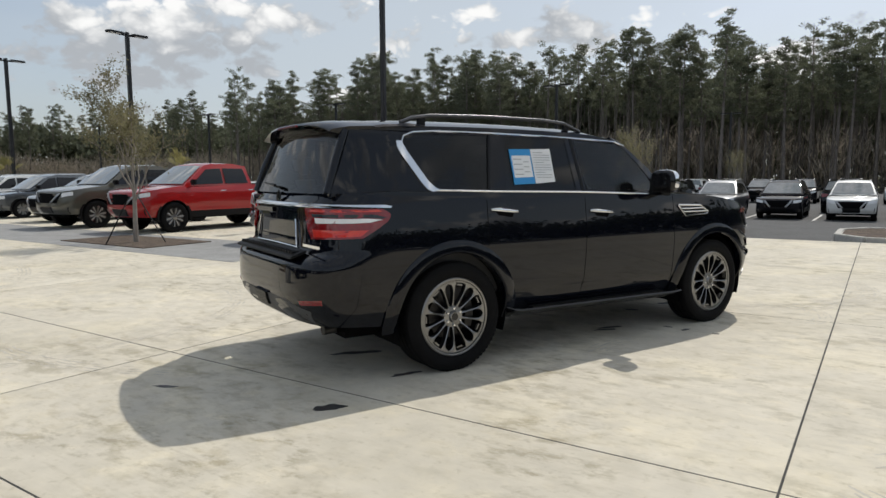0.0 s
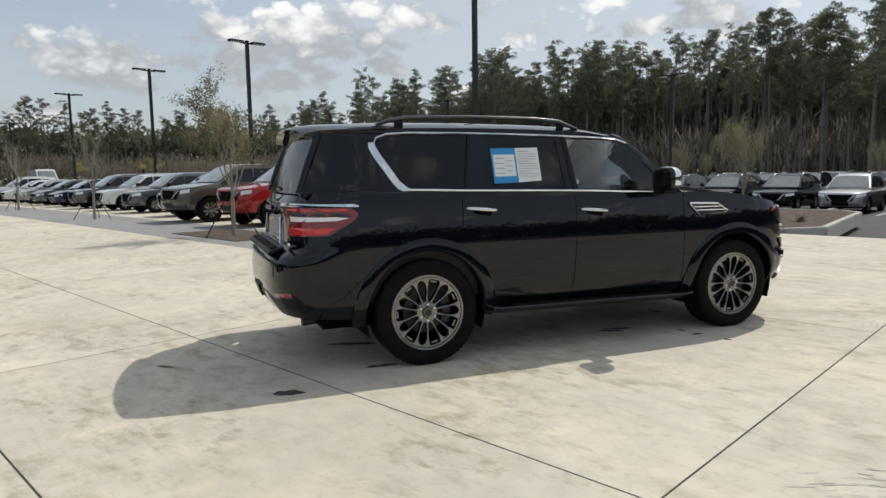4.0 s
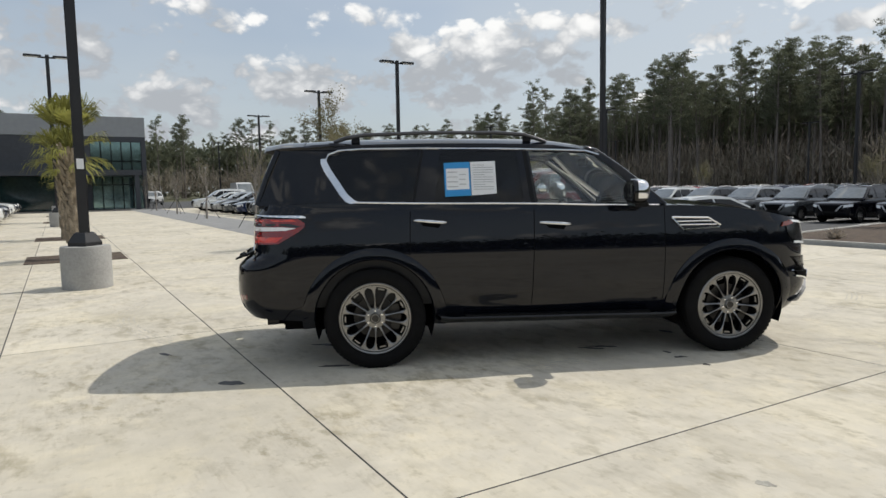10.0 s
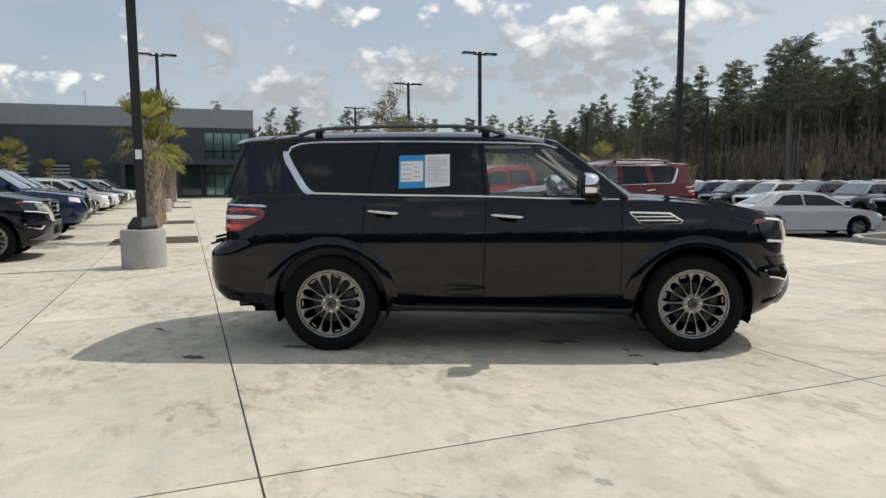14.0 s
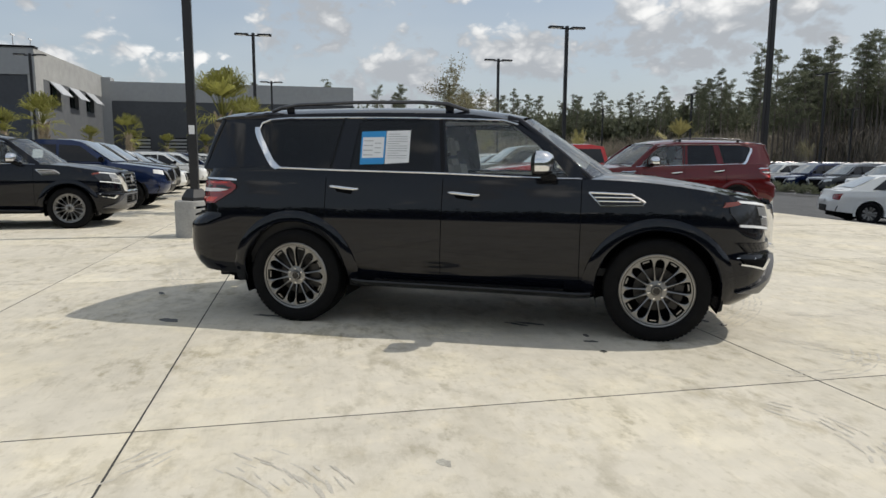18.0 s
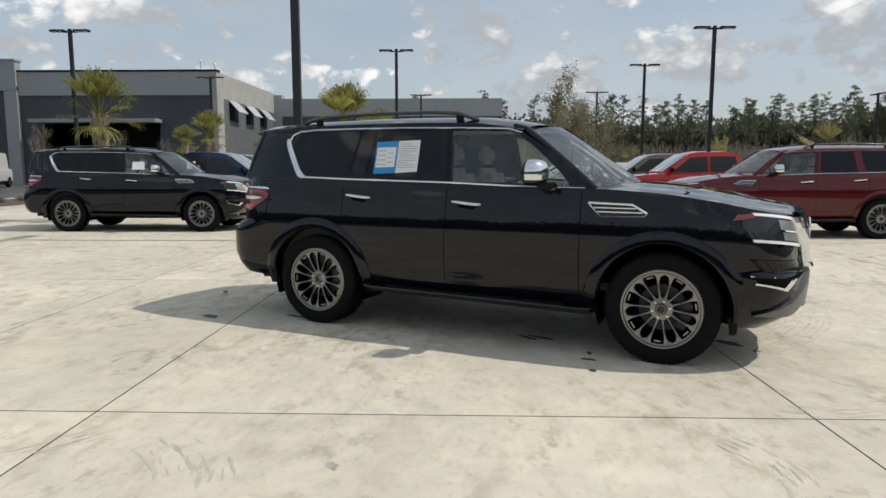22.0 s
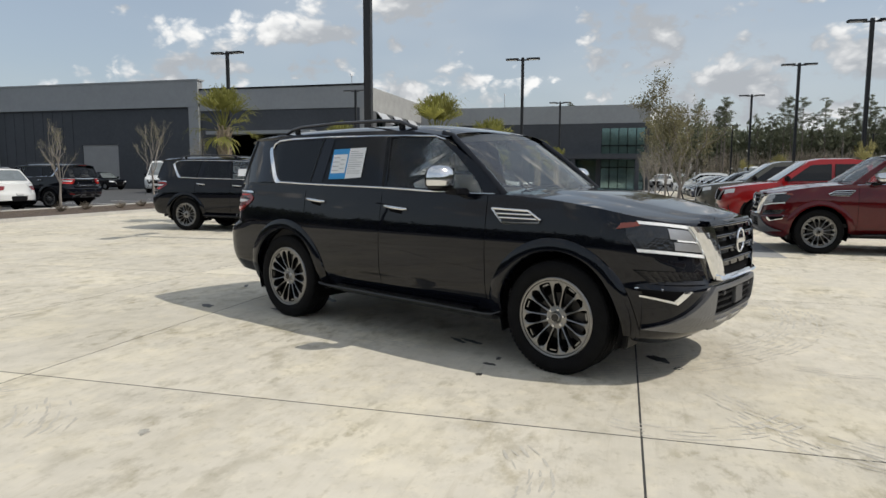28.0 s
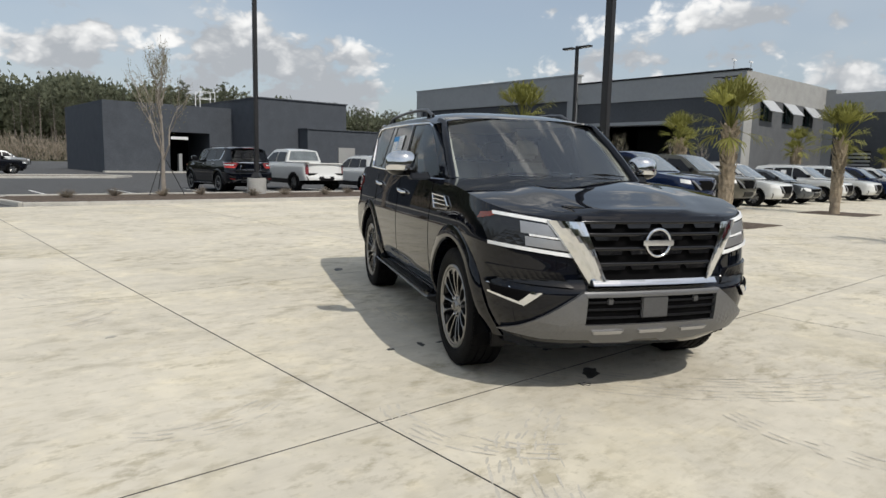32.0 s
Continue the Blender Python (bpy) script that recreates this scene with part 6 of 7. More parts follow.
    if kind == "pickup":
        part("bed_floor", box((xr + 0.08, -0.86, 0.78), (cab[0][0], 0.86, 0.86)), M_TRIM, car, "black cargo bed floor")
        for s in (-1, 1):
            part("bed_rail", box((xr + 0.06, s * 0.90 - 0.06, k["deck"] - 0.02), (cab[0][0] + 0.05, s * 0.90 + 0.06, k["deck"] + 0.02), 0.012), M_TRIM, car)
        part("tailgate_top", box((xr + 0.06, -0.86, k["deck"] - 0.05), (xr + 0.14, 0.86, k["deck"] + 0.01), 0.012), paint, car)
        part("cab_back", box((cab[0][0] - 0.02, -0.85, 0.8), (cab[0][0] + 0.04, 0.85, 1.30)), paint, car)
    w0 = wheel(car, k["r"], k["r"] * 0.66, 0.22 if kind in ("suv", "sedan") else 0.27, spokes, fine=False)
    w0.matrix_basis = pose(-k["wb"] / 2, -w + 0.13, k["r"])
    for x, y, r in ((k["wb"] / 2, -w + 0.13, 0), (-k["wb"] / 2, w - 0.13, 180), (k["wb"] / 2, w - 0.13, 180)):
        copy_thing(w0, pose(x, y, k["r"], 0, 0, r))
    if sheet_label and kind in ("suv", "pickup"):
        part("window_sheet", sheet([(-0.55, k["belt"] + 0.14), (-0.30, k["belt"] + 0.14), (-0.30, k["belt"] + 0.36), (-0.55, k["belt"] + 0.36)], on_cab(-1, 0.012), 0.004, 0), M_PAPER, car, "pale window sheet")
    return car


# the same large sport utility twice more
red_suv = big_suv("dark_red_suv", "dark red large sport utility with chrome trim, parked in a row", M_REDPAINT, pose(-11.25, 12.45, 0, 0, 0, -92))
black_two = big_suv("parked_black_suv", "black large sport utility with pale sheet on its window", M_BLACKPAINT, pose(-12.32, -1.98, 0, 0, 0, 90))
part("window_sheet", sheet([(-0.02, 1.40), (0.27, 1.40), (0.25, 1.58), (-0.02, 1.58)], lambda x, z, d: (x, -(cabin_y(x, z) + 0.003 - d), z), 0.003, 0), M_PAPER, black_two, "pale window sheet")
black_three = copy_thing(black_two, pose(-10.15, -18.0, -0.02, 0, 0, -90))
copy_thing(black_two, pose(-20.6, -18.0, -0.02, 0, 0, -90))

FLEET = {}


def park(kind, paint, label, x, y, heading, z=0.0, lite=False):
    key = (kind, paint.name, lite)
    m = pose(x, y, z, 0, 0, heading)
    if key not in FLEET:
        FLEET[key] = vehicle(kind, paint, label, lite=lite)
        FLEET[key].matrix_basis = m
        return FLEET[key]
    c = copy_thing(FLEET[key], m)
    return tagged(c, label)


# north row, noses to the display area
park("pickup", M_BRIGHTRED, "bright red crew cab pickup parked beside a young tree", -17.15, 12.75, -91)
park("pickup", M_OLIVEPAINT, "olive grey pickup with black grille, parked in a row", -20.75, 12.55, -90)
for kind, paint, label, x, y in (
        ("suv", M_GREYPAINT, "grey crossover with roof rails, parked in a row", -28.4, 13.5), ("suv", M_WHITEPAINT, "white crossover, parked in a row", -31.8, 13.5), ("suv", M_GREYPAINT, "grey crossover with dark wheels, parked in a row", -35.3, 13.4),
        ("sedan", M_BLUEPAINT, "dark blue sedan, parked in a row", -38.8, 13.4), ("sedan", M_GREYPAINT, "grey sedan, parked in a row", -42.2, 13.4), ("sedan", M_SILVERPAINT, "silver sedan, parked in a row", -45.7, 13.4), ("sedan", M_WHITEPAINT, "white sedan, parked in a row", -49.2, 13.4), ("suv", M_WHITEPAINT, "white crossover, parked in a row", -53.0, 13.4),
        ("suv", M_SILVERPAINT, "silver crossover, parked in a row", -24.2, 13.3)):
    park(kind, paint, label, x, y, -90)
park("van", M_WHITEPAINT, "white high-roof van, parked far off", -78, 21, 0)
park("suv", M_WHITEPAINT, "white crossover, parked far off", -86, 12, -20)
# south row, noses to the display area
for kind, paint, label, x, y in (
        ("pickup", M_BLUEPAINT, "dark blue pickup with chrome grille, parked in a row", -17.3, -2.3), ("pickup", M_OLIVEPAINT, "olive grey pickup, parked in a row", -21.2, -2.8), ("suv", M_WHITEPAINT, "white crossover with black arches, parked in a row", -25.2, -2.6), ("sedan", M_GREYPAINT, "grey sedan, parked in a row", -28.8, -2.8), ("suv", M_WHITEPAINT, "white crossover, parked in a row", -32.3, -2.7),
        ("suv", M_WHITEPAINT, "white crossover, parked in a row", -36.0, -2.6), ("suv", M_BLUEPAINT, "dark blue crossover, parked in a row", -39.5, -2.6), ("suv", M_WHITEPAINT, "white crossover, parked in a row", -43.0, -2.8), ("sedan", M_WHITEPAINT, "white sedan, parked in a row", -46.5, -2.8), ("suv", M_WHITEPAINT, "white crossover, parked in a row", -50.0, -2.8), ("suv", M_GREYPAINT, "grey crossover, parked in a row", -53.5, -2.8), ("suv", M_BLACKPAINT, "black crossover, parked in a row", -57.0, -2.8)):
    park(kind, paint, label, x, y, 90)
# far south row, tails to the planting bed
park("pickup", M_WHITEPAINT, "white crew cab pickup seen from its tailgate", -13.6, -18.2, -90, -0.02)
park("suv", M_WHITEPAINT, "white crossover seen from its tail", -17.1, -17.6, -90, -0.02)
for x, y, p in ((-6, -62, M_WHITEPAINT), (2, -58, M_BLACKPAINT), (-1, -62, M_WHITEPAINT), (6, -50, M_BLACKPAINT), (10, -50, M_GREYPAINT), (-8, -66, M_SILVERPAINT)):
    park("suv", p, "parked crossover in the far south lot", x, y, 170, -0.02, True)
park("suv", M_BLACKPAINT, "black crossover parked on asphalt in front of a planted island", -4.2, -43.5, 182, -0.02)
park("van", M_WHITEPAINT, "white cargo van parked beside the dealership", -43.0, -28.6, 20, -0.02)
park("suv", M_BLACKPAINT, "black crossover parked beside the dealership", -49.0, -40.5, 80, -0.02)
# lot behind the display area
park("sedan", M_WHITEPAINT, "white sedan standing on the asphalt drive", -13.1, 21.9, 65, -0.42)
rng = random.Random(4)
tones = [M_BLACKPAINT, M_WHITEPAINT, M_GREYPAINT, M_BLACKPAINT, M_SILVERPAINT, M_WHITEPAINT, M_BLUEPAINT, M_BRIGHTRED, M_BLACKPAINT]
first = [M_BLACKPAINT, M_WHITEPAINT, M_WHITEPAINT, M_BLACKPAINT, M_SILVERPAINT, M_BLACKPAINT, M_BLACKPAINT, M_BLACKPAINT, M_GREYPAINT, M_SILVERPAINT, M_GREYPAINT, M_WHITEPAINT, M_GREYPAINT, M_BLUEPAINT, M_WHITEPAINT, M_BLACKPAINT, M_SILVERPAINT, M_WHITEPAINT]
for k, p in enumerate(first):
    park("suv", p, "parked crossover facing the drive in a long row", 4.35 - 2.72 * k, 34.2, -90, -0.42)
for y, h, n in ((40.2, 90, 20), (53.5, -90, 21), (59.5, 90, 21)):
    for k in range(n):
        if rng.random() < 0.88:
            p = rng.choice(tones)
            park("suv" if rng.random() < 0.75 else "sedan", p, "parked car in the storage lot rows", 4.0 - 2.9 * k + rng.uniform(-0.15, 0.15), y + rng.uniform(-0.25, 0.25), h, -0.42, True)

# ---- plants ----
def leaf(bm, c, d, size, rng, width=0.45):
    """One small leaf or needle tuft: a bent pair of triangles."""
    d = d.normalized()
    u = d.orthogonal().normalized()
    u = Matrix.Rotation(rng.uniform(0, 6.28), 3, d) @ u
    a, b = bm.verts.new(c + u * size * width * 0.5), bm.verts.new(c - u * size * width * 0.5)
    t = bm.verts.new(c + d * size)
    bm.faces.new((a, b, t))


def pine(seed, H=24.0):
    rng = random.Random(seed)
    tr, cr = bmesh.new(), bmesh.new()
    lean = (rng.uniform(-0.6, 0.6), rng.uniform(-0.6, 0.6))
    axis = lambda s: Vector((lean[0] * s * s, lean[1] * s * s, H * s))
    add_tube(tr, [axis(s) for s in (0, 0.2, 0.4, 0.6, 0.8, 0.97)], [0.24, 0.21, 0.18, 0.14, 0.08, 0.02], 6)
    base = rng.uniform(0.44, 0.62)
    for k in range(rng.randint(36, 44)):
        s = base + (0.99 - base) * (k / 42) ** 0.9
        s = min(s + rng.uniform(-0.02, 0.02), 0.99)
        f = (s - base) / (1 - base)
        reach = (0.7 + 1.9 * math.sin(math.pi * min(1, 0.18 + 0.82 * f)) ** 0.8) * rng.uniform(0.55, 1.1)
        a = rng.uniform(0, 6.28)
        d = Vector((math.cos(a), math.sin(a), rng.uniform(0.05, 0.5)))
        p0 = axis(s)
        p1 = p0 + d * reach
        add_tube(tr, [p0, p0 + d * reach * 0.5 + Vector((0, 0, -0.08)), p1], [0.035, 0.022, 0.008], 3, False)
        for j in range(rng.randint(3, 4)):
            c = p0.lerp(p1, rng.uniform(0.35, 1.05)) + Vector((rng.gauss(0, 0.3), rng.gauss(0, 0.3), rng.gauss(0.12, 0.16)))
            r = rng.uniform(0.4, 0.8)
            for q in range(36):
                o = Vector((rng.gauss(0, 1), rng.gauss(0, 1), rng.gauss(0.3, 0.8))).normalized()
                away = Vector((o.x * r, o.y * r, o.z * r * 0.6)) * rng.uniform(0.15, 0.85)
                leaf(cr, c + away, o + Vector((0, 0, 0.3)), rng.uniform(0.16, 0.32), rng, 0.5)
    for k in range(7):
        s = rng.uniform(0.2, base)
        a = rng.uniform(0, 6.28)
        add_tube(tr, [axis(s), axis(s) + Vector((math.cos(a), math.sin(a), rng.uniform(-0.3, 0.2))) * rng.uniform(0.5, 1.4)], [0.03, 0.008], 3, False)
    t = thing("pine_tree", "tall slim pine with bare trunk and high ragged crown", "tree", group="pine forest edge")
    part("trunk", tr, M_BARK, t)
    part("crown", cr, M_NEEDLE, t)
    return t


def young_tree(name, label, seed, H, spread, leaves, stakes=True, first=0.3, leafmat=None):
    """A young street tree: forked limbs with fine twigs, few leaves."""
    rng = random.Random(seed)
    t = thing(name, label, "tree")
    wood, crown = bmesh.new(), bmesh.new()
    tips = []

    def grow(p, d, length, r, depth):
        q = p + d * length * 0.5 + Vector((rng.gauss(0, 1), rng.gauss(0, 1), 0)) * length * 0.05
        e = p + d * length
        add_tube(wood, [p, q, e], [r, r * 0.8, r * 0.6], 5 if depth < 2 else 3, False)
        if depth >= 4:
            tips.append((e, d, length))
            return
        n = rng.randint(3, 4) if depth == 0 else rng.randint(2, 3)
        for k in range(n):
            a = rng.uniform(0, 6.28)
            u = d.orthogonal().normalized()
            side = Matrix.Rotation(a, 3, d) @ u
            nd = (d + side * rng.uniform(0.3, 0.75) * spread + Vector((0, 0, 0.25))).normalized()
            grow(e if k == 0 else p.lerp(e, rng.uniform(0.55, 1.0)), nd, length * rng.uniform(0.6, 0.85), r * rng.uniform(0.5, 0.65), depth + 1)
            if depth >= 2:
                tips.append((e, nd, length))

    h0 = H * first
    add_tube(wood, [(0, 0, -0.1), (0.02, 0, h0 * 0.5), (0, 0.02, h0)], [H * 0.013 + 0.012, H * 0.011 + 0.008, H * 0.010], 8, False)
    for k in range(4):
        z = h0 * (0.75 + 0.12 * k)
        a = k * 1.7 + rng.uniform(0, 1)
        grow(Vector((0, 0.01, min(z, h0))), Vector((math.cos(a) * 0.42 * spread, math.sin(a) * 0.42 * spread, 1)).normalized(), H * rng.uniform(0.19, 0.25), H * 0.006, 1)
    grow(Vector((0, 0.02, h0)), Vector((0.02, 0, 1)).normalized(), H * 0.24, H * 0.0085, 0)
    for p, d, ln in tips:
        for k in range(leaves):
            c = p + Vector((rng.gauss(0, 1), rng.gauss(0, 1), rng.gauss(0, 1))) * 0.06 - d * rng.uniform(0, ln)
            leaf(crown, c, Vector((rng.gauss(0, 1), rng.gauss(0, 1), rng.gauss(0.2, 1))), rng.uniform(0.03, 0.06), rng, 0.7)
    part("branching_wood", wood, M_TWIG, t, "bare grey limbs and twigs")
    if leaves:
        part("leaves", crown, leafmat or M_BUDS, t, "sparse fresh leaves")
    if stakes:
        for k in range(3):
            a = k * 2.1 + 0.5
            part("stake", tube([(0.75 * math.cos(a), 0.75 * math.sin(a), -0.05), (0.10 * math.cos(a), 0.10 * math.sin(a), min(1.35, h0 * 0.9))], 0.014, 5), M_TRIM, t, "thin dark guy stake")
    return t


def palm(seed, H, label="cabbage palm with shaggy trunk and upright green fronds", fronds=22, size=1.0, straw=None):
    rng = random.Random(seed)
    t = thing("palm_tree", label, "palm tree", group="palms")
    bm = bmesh.new()
    add_tube(bm, [(0, 0, -0.1), (0.02, 0, H * 0.3), (0, 0.03, H * 0.7), (0.03, 0, H)], [0.17, 0.145, 0.145, 0.16], 12)
    trunk = part("trunk", bm, M_PALMBARK, t, "brown fibrous trunk", smooth=50)
    boots = bmesh.new()
    n = int(H / 0.085)
    for i in range(n):
        z = 0.35 + (H - 0.35) * i / n
        for j in range(4):
            a = i * 0.9 + j * 1.5708 + rng.uniform(-0.15, 0.15)
            out = 0.05 + 0.16 * (z / H) ** 2 * rng.uniform(0.6, 1.2)
            d = Vector((math.cos(a), math.sin(a), 0))
            s = Vector((-d.y, d.x, 0))
            p = d * 0.135 + Vector((0, 0, z))
            tip = d * (0.14 + out * 0.8) + s * rng.uniform(-0.05, 0.05) + Vector((0, 0, z + rng.uniform(0.16, 0.28)))
            v = [boots.verts.new(p + s * 0.07), boots.verts.new(p - s * 0.07), boots.verts.new(tip - s * 0.025), boots.verts.new(tip + s * 0.025), boots.verts.new(p + d * 0.05 + Vector((0, 0, 0.03)))]
            boots.faces.new((v[0], v[1], v[4]))
            boots.faces.new((v[0], v[4], v[3]))
            boots.faces.new((v[1], v[2], v[4]))
            boots.faces.new((v[4], v[2], v[3]))
    part("trunk_husk", boots, M_PALMBARK, t, "criss-cross old leaf bases")
    top = Vector((0.03, 0, H))
    for k in range(fronds):
        a = k * 2.4 + rng.uniform(-0.3, 0.3)
        f = k / fronds
        up = radians(lerp_table([(0, 88), (0.35, 72), (0.7, 48), (0.85, 10), (1, -50)], f) + rng.uniform(-8, 8))
        d = Vector((math.cos(a) * math.cos(up), math.sin(a) * math.cos(up), math.sin(up)))
        L = size * rng.uniform(0.55, 0.8) * (1 if f < 0.75 else 0.6)
        end = top + d * L
        bm = bmesh.new()
        add_tube(bm, [top, top + d * L * 0.5, end], [0.018, 0.012, 0.007], 4, False)
        side = d.cross(Vector((0, 0, 1)))
        side = side.normalized() if side.length > 0.05 else Vector((1, 0, 0))
        nrm = side.cross(d).normalized()
        m = 17
        for j in range(m):
            q = -1 + 2 * j / (m - 1)
            ang = q * 0.85
            ld = (d * math.cos(ang) + side * math.sin(ang) + nrm * rng.uniform(-0.12, 0.2)).normalized()
            ll = size * rng.uniform(0.55, 0.85) * (1 - 0.25 * abs(q))
            w = nrm.cross(ld).normalized() * 0.019 * size
            mid = end + ld * ll * 0.45
            bend = mid + (ld + Vector((0, 0, -0.18))).normalized() * ll * 0.35
            tip = bend + (ld * 0.6 + Vector((0, 0, -1.1 * rng.uniform(0.5, 1.2)))).normalized() * ll * 0.3
            v = [bm.verts.new(c) for c in (end, mid + w, mid - w, bend + w * 0.8, bend - w * 0.8, tip)]
            bm.faces.new((v[0], v[1], v[2]))
            bm.faces.new((v[1], v[3], v[4], v[2]))
            bm.faces.new((v[3], v[5], v[4]))
        part("frond", bm, M_PALMLEAF if straw is None else straw, t)
    return t


PALM = {}


def put_palm(x, y, H, rz=0.0, size=1.0):
    key = 3.0 if H < 3.8 else 3.3
    if key not in PALM:
        PALM[key] = palm(int(key * 10), key - 0.55, size=1.0, fronds=30)
        PALM[key].matrix_basis = pose(x, y, 0, 0, 0, rz)
    else:
        copy_thing(PALM[key], pose(x, y, 0, 0, 0, rz))


M_STRAWLEAF = leafy("straw_frond", (0.31, 0.28, 0.11), 0.4, 0.3)
young_palm = palm(71, 1.55, "newly planted palm with few upright straw-coloured fronds", fronds=6, size=0.85, straw=M_STRAWLEAF)
young_palm.matrix_basis = pose(-14.9, 15.3, 0, 0, 0, 30)
for x, y, r in ((-21.9, 15.2, 140), (-36.8, 15.6, 260), (-48, 15.6, 300)):
    copy_thing(young_palm, pose(x, y, 0, 0, 0, r))

put_palm(-15.0, 2.2, 3.5)
put_palm(-14.2, -4.2, 4.0)
for x, y, h, r in ((-23.0, 2.1, 3.5, 70), (-38.5, 2.1, 3.5, 160), (-50.2, 2.1, 3.5, 200), (-37.6, -11.8, 4.0, 100), (-58, -13.2, 4.0, 40), (-65.5, -11.6, 4.0, 130), (-66, -8.6, 3.5, 20), (-66, -5.0, 3.5, 220), (-27.2, -6.2, 4.0, 250), (-41, -6.2, 4.0, 10)):
    put_palm(x, y, h, r)
for x in (-15.2, -23.2, -38.5, -50.2):
    bed("mulch_bed", [(x - 1.0, 1.2), (x + 1.0, 1.2), (x + 1.0, 3.2), (x - 1.0, 3.2)], "square brown mulch pit around a palm", 0.012)

tree_a = young_tree("street_tree", "young staked tree with sparse yellow-green leaves in a mulch pit", 11, 4.0, 1.12, 30)
tree_a.matrix_basis = pose(-14.4, 8.7, 0)
tree_b = young_tree("street_tree", "slender bare young tree with grey twigs", 12, 3.7, 0.75, 2)
tree_b.matrix_basis = pose(-25.4, 9.0, 0)
for k, (x, y) in enumerate(((-36.4, 9.1), (-47.0, 9.1), (-58.0, 9.1), (-68, 9.4))):
    copy_thing(tree_b, pose(x, y, 0, 0, 0, 70 * k + 30))
tree_c = young_tree("street_tree", "tall bare young tree in a mulch bed", 15, 6.0, 0.72, 10, True, 0.24)
tree_c.matrix_basis = pose(-6.15, -13.8, 0)
copy_thing(tree_c, pose(-38, -26, 0, 0, 0, 200))
tree_d = young_tree("street_tree", "small bare tree with pale twigs in a mulch bed", 16, 3.5, 0.8, 2, False, 0.3)
tree_d.matrix_basis = pose(-17.9, -14.1, 0)
for x, y, r in ((-26, -13.4, 40), (-33, -13.6, 120), (-41, -14.6, 220), (-46, -15.0, 300)):
    copy_thing(tree_d, pose(x, y, 0, 0, 0, r))
tree_e = young_tree("street_tree", "young tree with thin spring leaves on a mulch island", 19, 4.3, 0.75, 12, True, 0.25)
tree_e.matrix_basis = pose(-7.8, 24.6, -0.3)
for x, y, r in ((6, 19.4, 90), (-20, 46.5, 30), (-33, 46.5, 150), (-8, 46.5, 260), (-46, 46.5, 10), (-58, 46, 100), (4, 65, 40), (-26, 65, 80)):
    copy_thing(tree_e, pose(x, y, -0.42 if y > 21 else 0, 0, 0, r))


def shrubs():
    rng = random.Random(5)
    spots = [(x, rng.uniform(-14.1, -12.6)) for x in np.arange(-24, -2.5, 1.5)] + [(-5.2, 18.6), (-6.8, 18.2), (3.0, 18.5), (5.0, 18.2), (-4.6, 20.0)]
    base = None
    for x, y in spots:
        m = pose(float(x), y, 0.05, 0, 0, rng.uniform(0, 360))
        if base is None:
            bm = bmesh.new()
            for k in range(160):
                d = Vector((rng.gauss(0, 0.6), rng.gauss(0, 0.6), rng.uniform(0.4, 1)))
                leaf(bm, d.normalized() * rng.uniform(0, 0.12), d, rng.uniform(0.12, 0.34), rng, 0.12)
            base = tagged(part("low_shrub", bm, M_SCRUB), "small dry ornamental shrub in brown mulch", "shrub", group="bed shrubs")
            base.matrix_basis = m
        else:
            copy_thing(base, m)


shrubs()


def forest():
    rng = random.Random(21)
    kinds = [pine(40 + k, 24 + rng.uniform(-2, 2)) for k in range(6)]
    for k, p in enumerate(kinds):
        p.matrix_basis = pose(-20 - 14 * k, 104, -0.3, 0, 0, 50 * k)
    spots = []
    for k in range(165):                                       # edge along the lot
        x = 45 - 165 * (k + rng.random()) / 165
        spots.append((x, 98 + 8 * math.sin(x * 0.11) + rng.uniform(0, 24) + max(0.0, x + 20) * 0.25))
    for k in range(90):                                        # the edge turns away to the west
        s = (k + rng.random()) / 90
        spots.append((-118 - 100 * min(1, s * 2) + rng.uniform(-12, 12), 118 + 14 * s * 2 - max(0.0, s - 0.5) * 330 + rng.uniform(-10, 10)))
    for x, y in spots:
        copy_thing(rng.choice(kinds), pose(x, y, -0.3, rng.uniform(-1.5, 1.5), rng.uniform(-1.5, 1.5), rng.uniform(0, 360))).scale = (1, 1, rng.uniform(0.8, 1.05) * (0.9 if x > -22 else 1.04))
    return kinds


pines = forest()


def far_belt(name, label, line, n, h, seed, material, size, wide=0.6):
    """A far belt of woods as one mass of small ragged tufts over thin stems."""
    rng = random.Random(seed)
    verts, faces = [], []
    for k in range(n):
        s = rng.random() * (len(line) - 1)
        i = int(s)
        (x0, y0), (x1, y1) = line[i], line[i + 1]
        f = s - i
        x, y = x0 + (x1 - x0) * f + rng.gauss(0, 5), y0 + (y1 - y0) * f + rng.gauss(0, 5)
        top = h * (0.78 + 0.22 * noise.noise((x * 0.07, y * 0.07, seed)) + rng.uniform(-0.06, 0.06))
        z = top * (rng.random() ** 0.7)
        for q in range(3):
            a = rng.uniform(0, 6.28)
            c = (x + rng.gauss(0, size), y + rng.gauss(0, size), max(-0.3, z + rng.gauss(0, size)))
            b = len(verts)
            verts += [(c[0] - size * math.cos(a) * wide, c[1] - size * math.sin(a) * wide, c[2]), (c[0] + size * math.cos(a) * wide, c[1] + size * math.sin(a) * wide, c[2] + rng.uniform(-0.3, 0.3) * size), (c[0] + rng.gauss(0, 0.3) * size, c[1] + rng.gauss(0, 0.3) * size, c[2] + size * rng.uniform(0.7, 1.3))]
            faces.append((b, b + 1, b + 2))
    me = bpy.data.meshes.new("mesh")
    me.from_pydata(verts, [], faces)
    return tagged(part(name, me, material), label, "woods", kind="stuff")


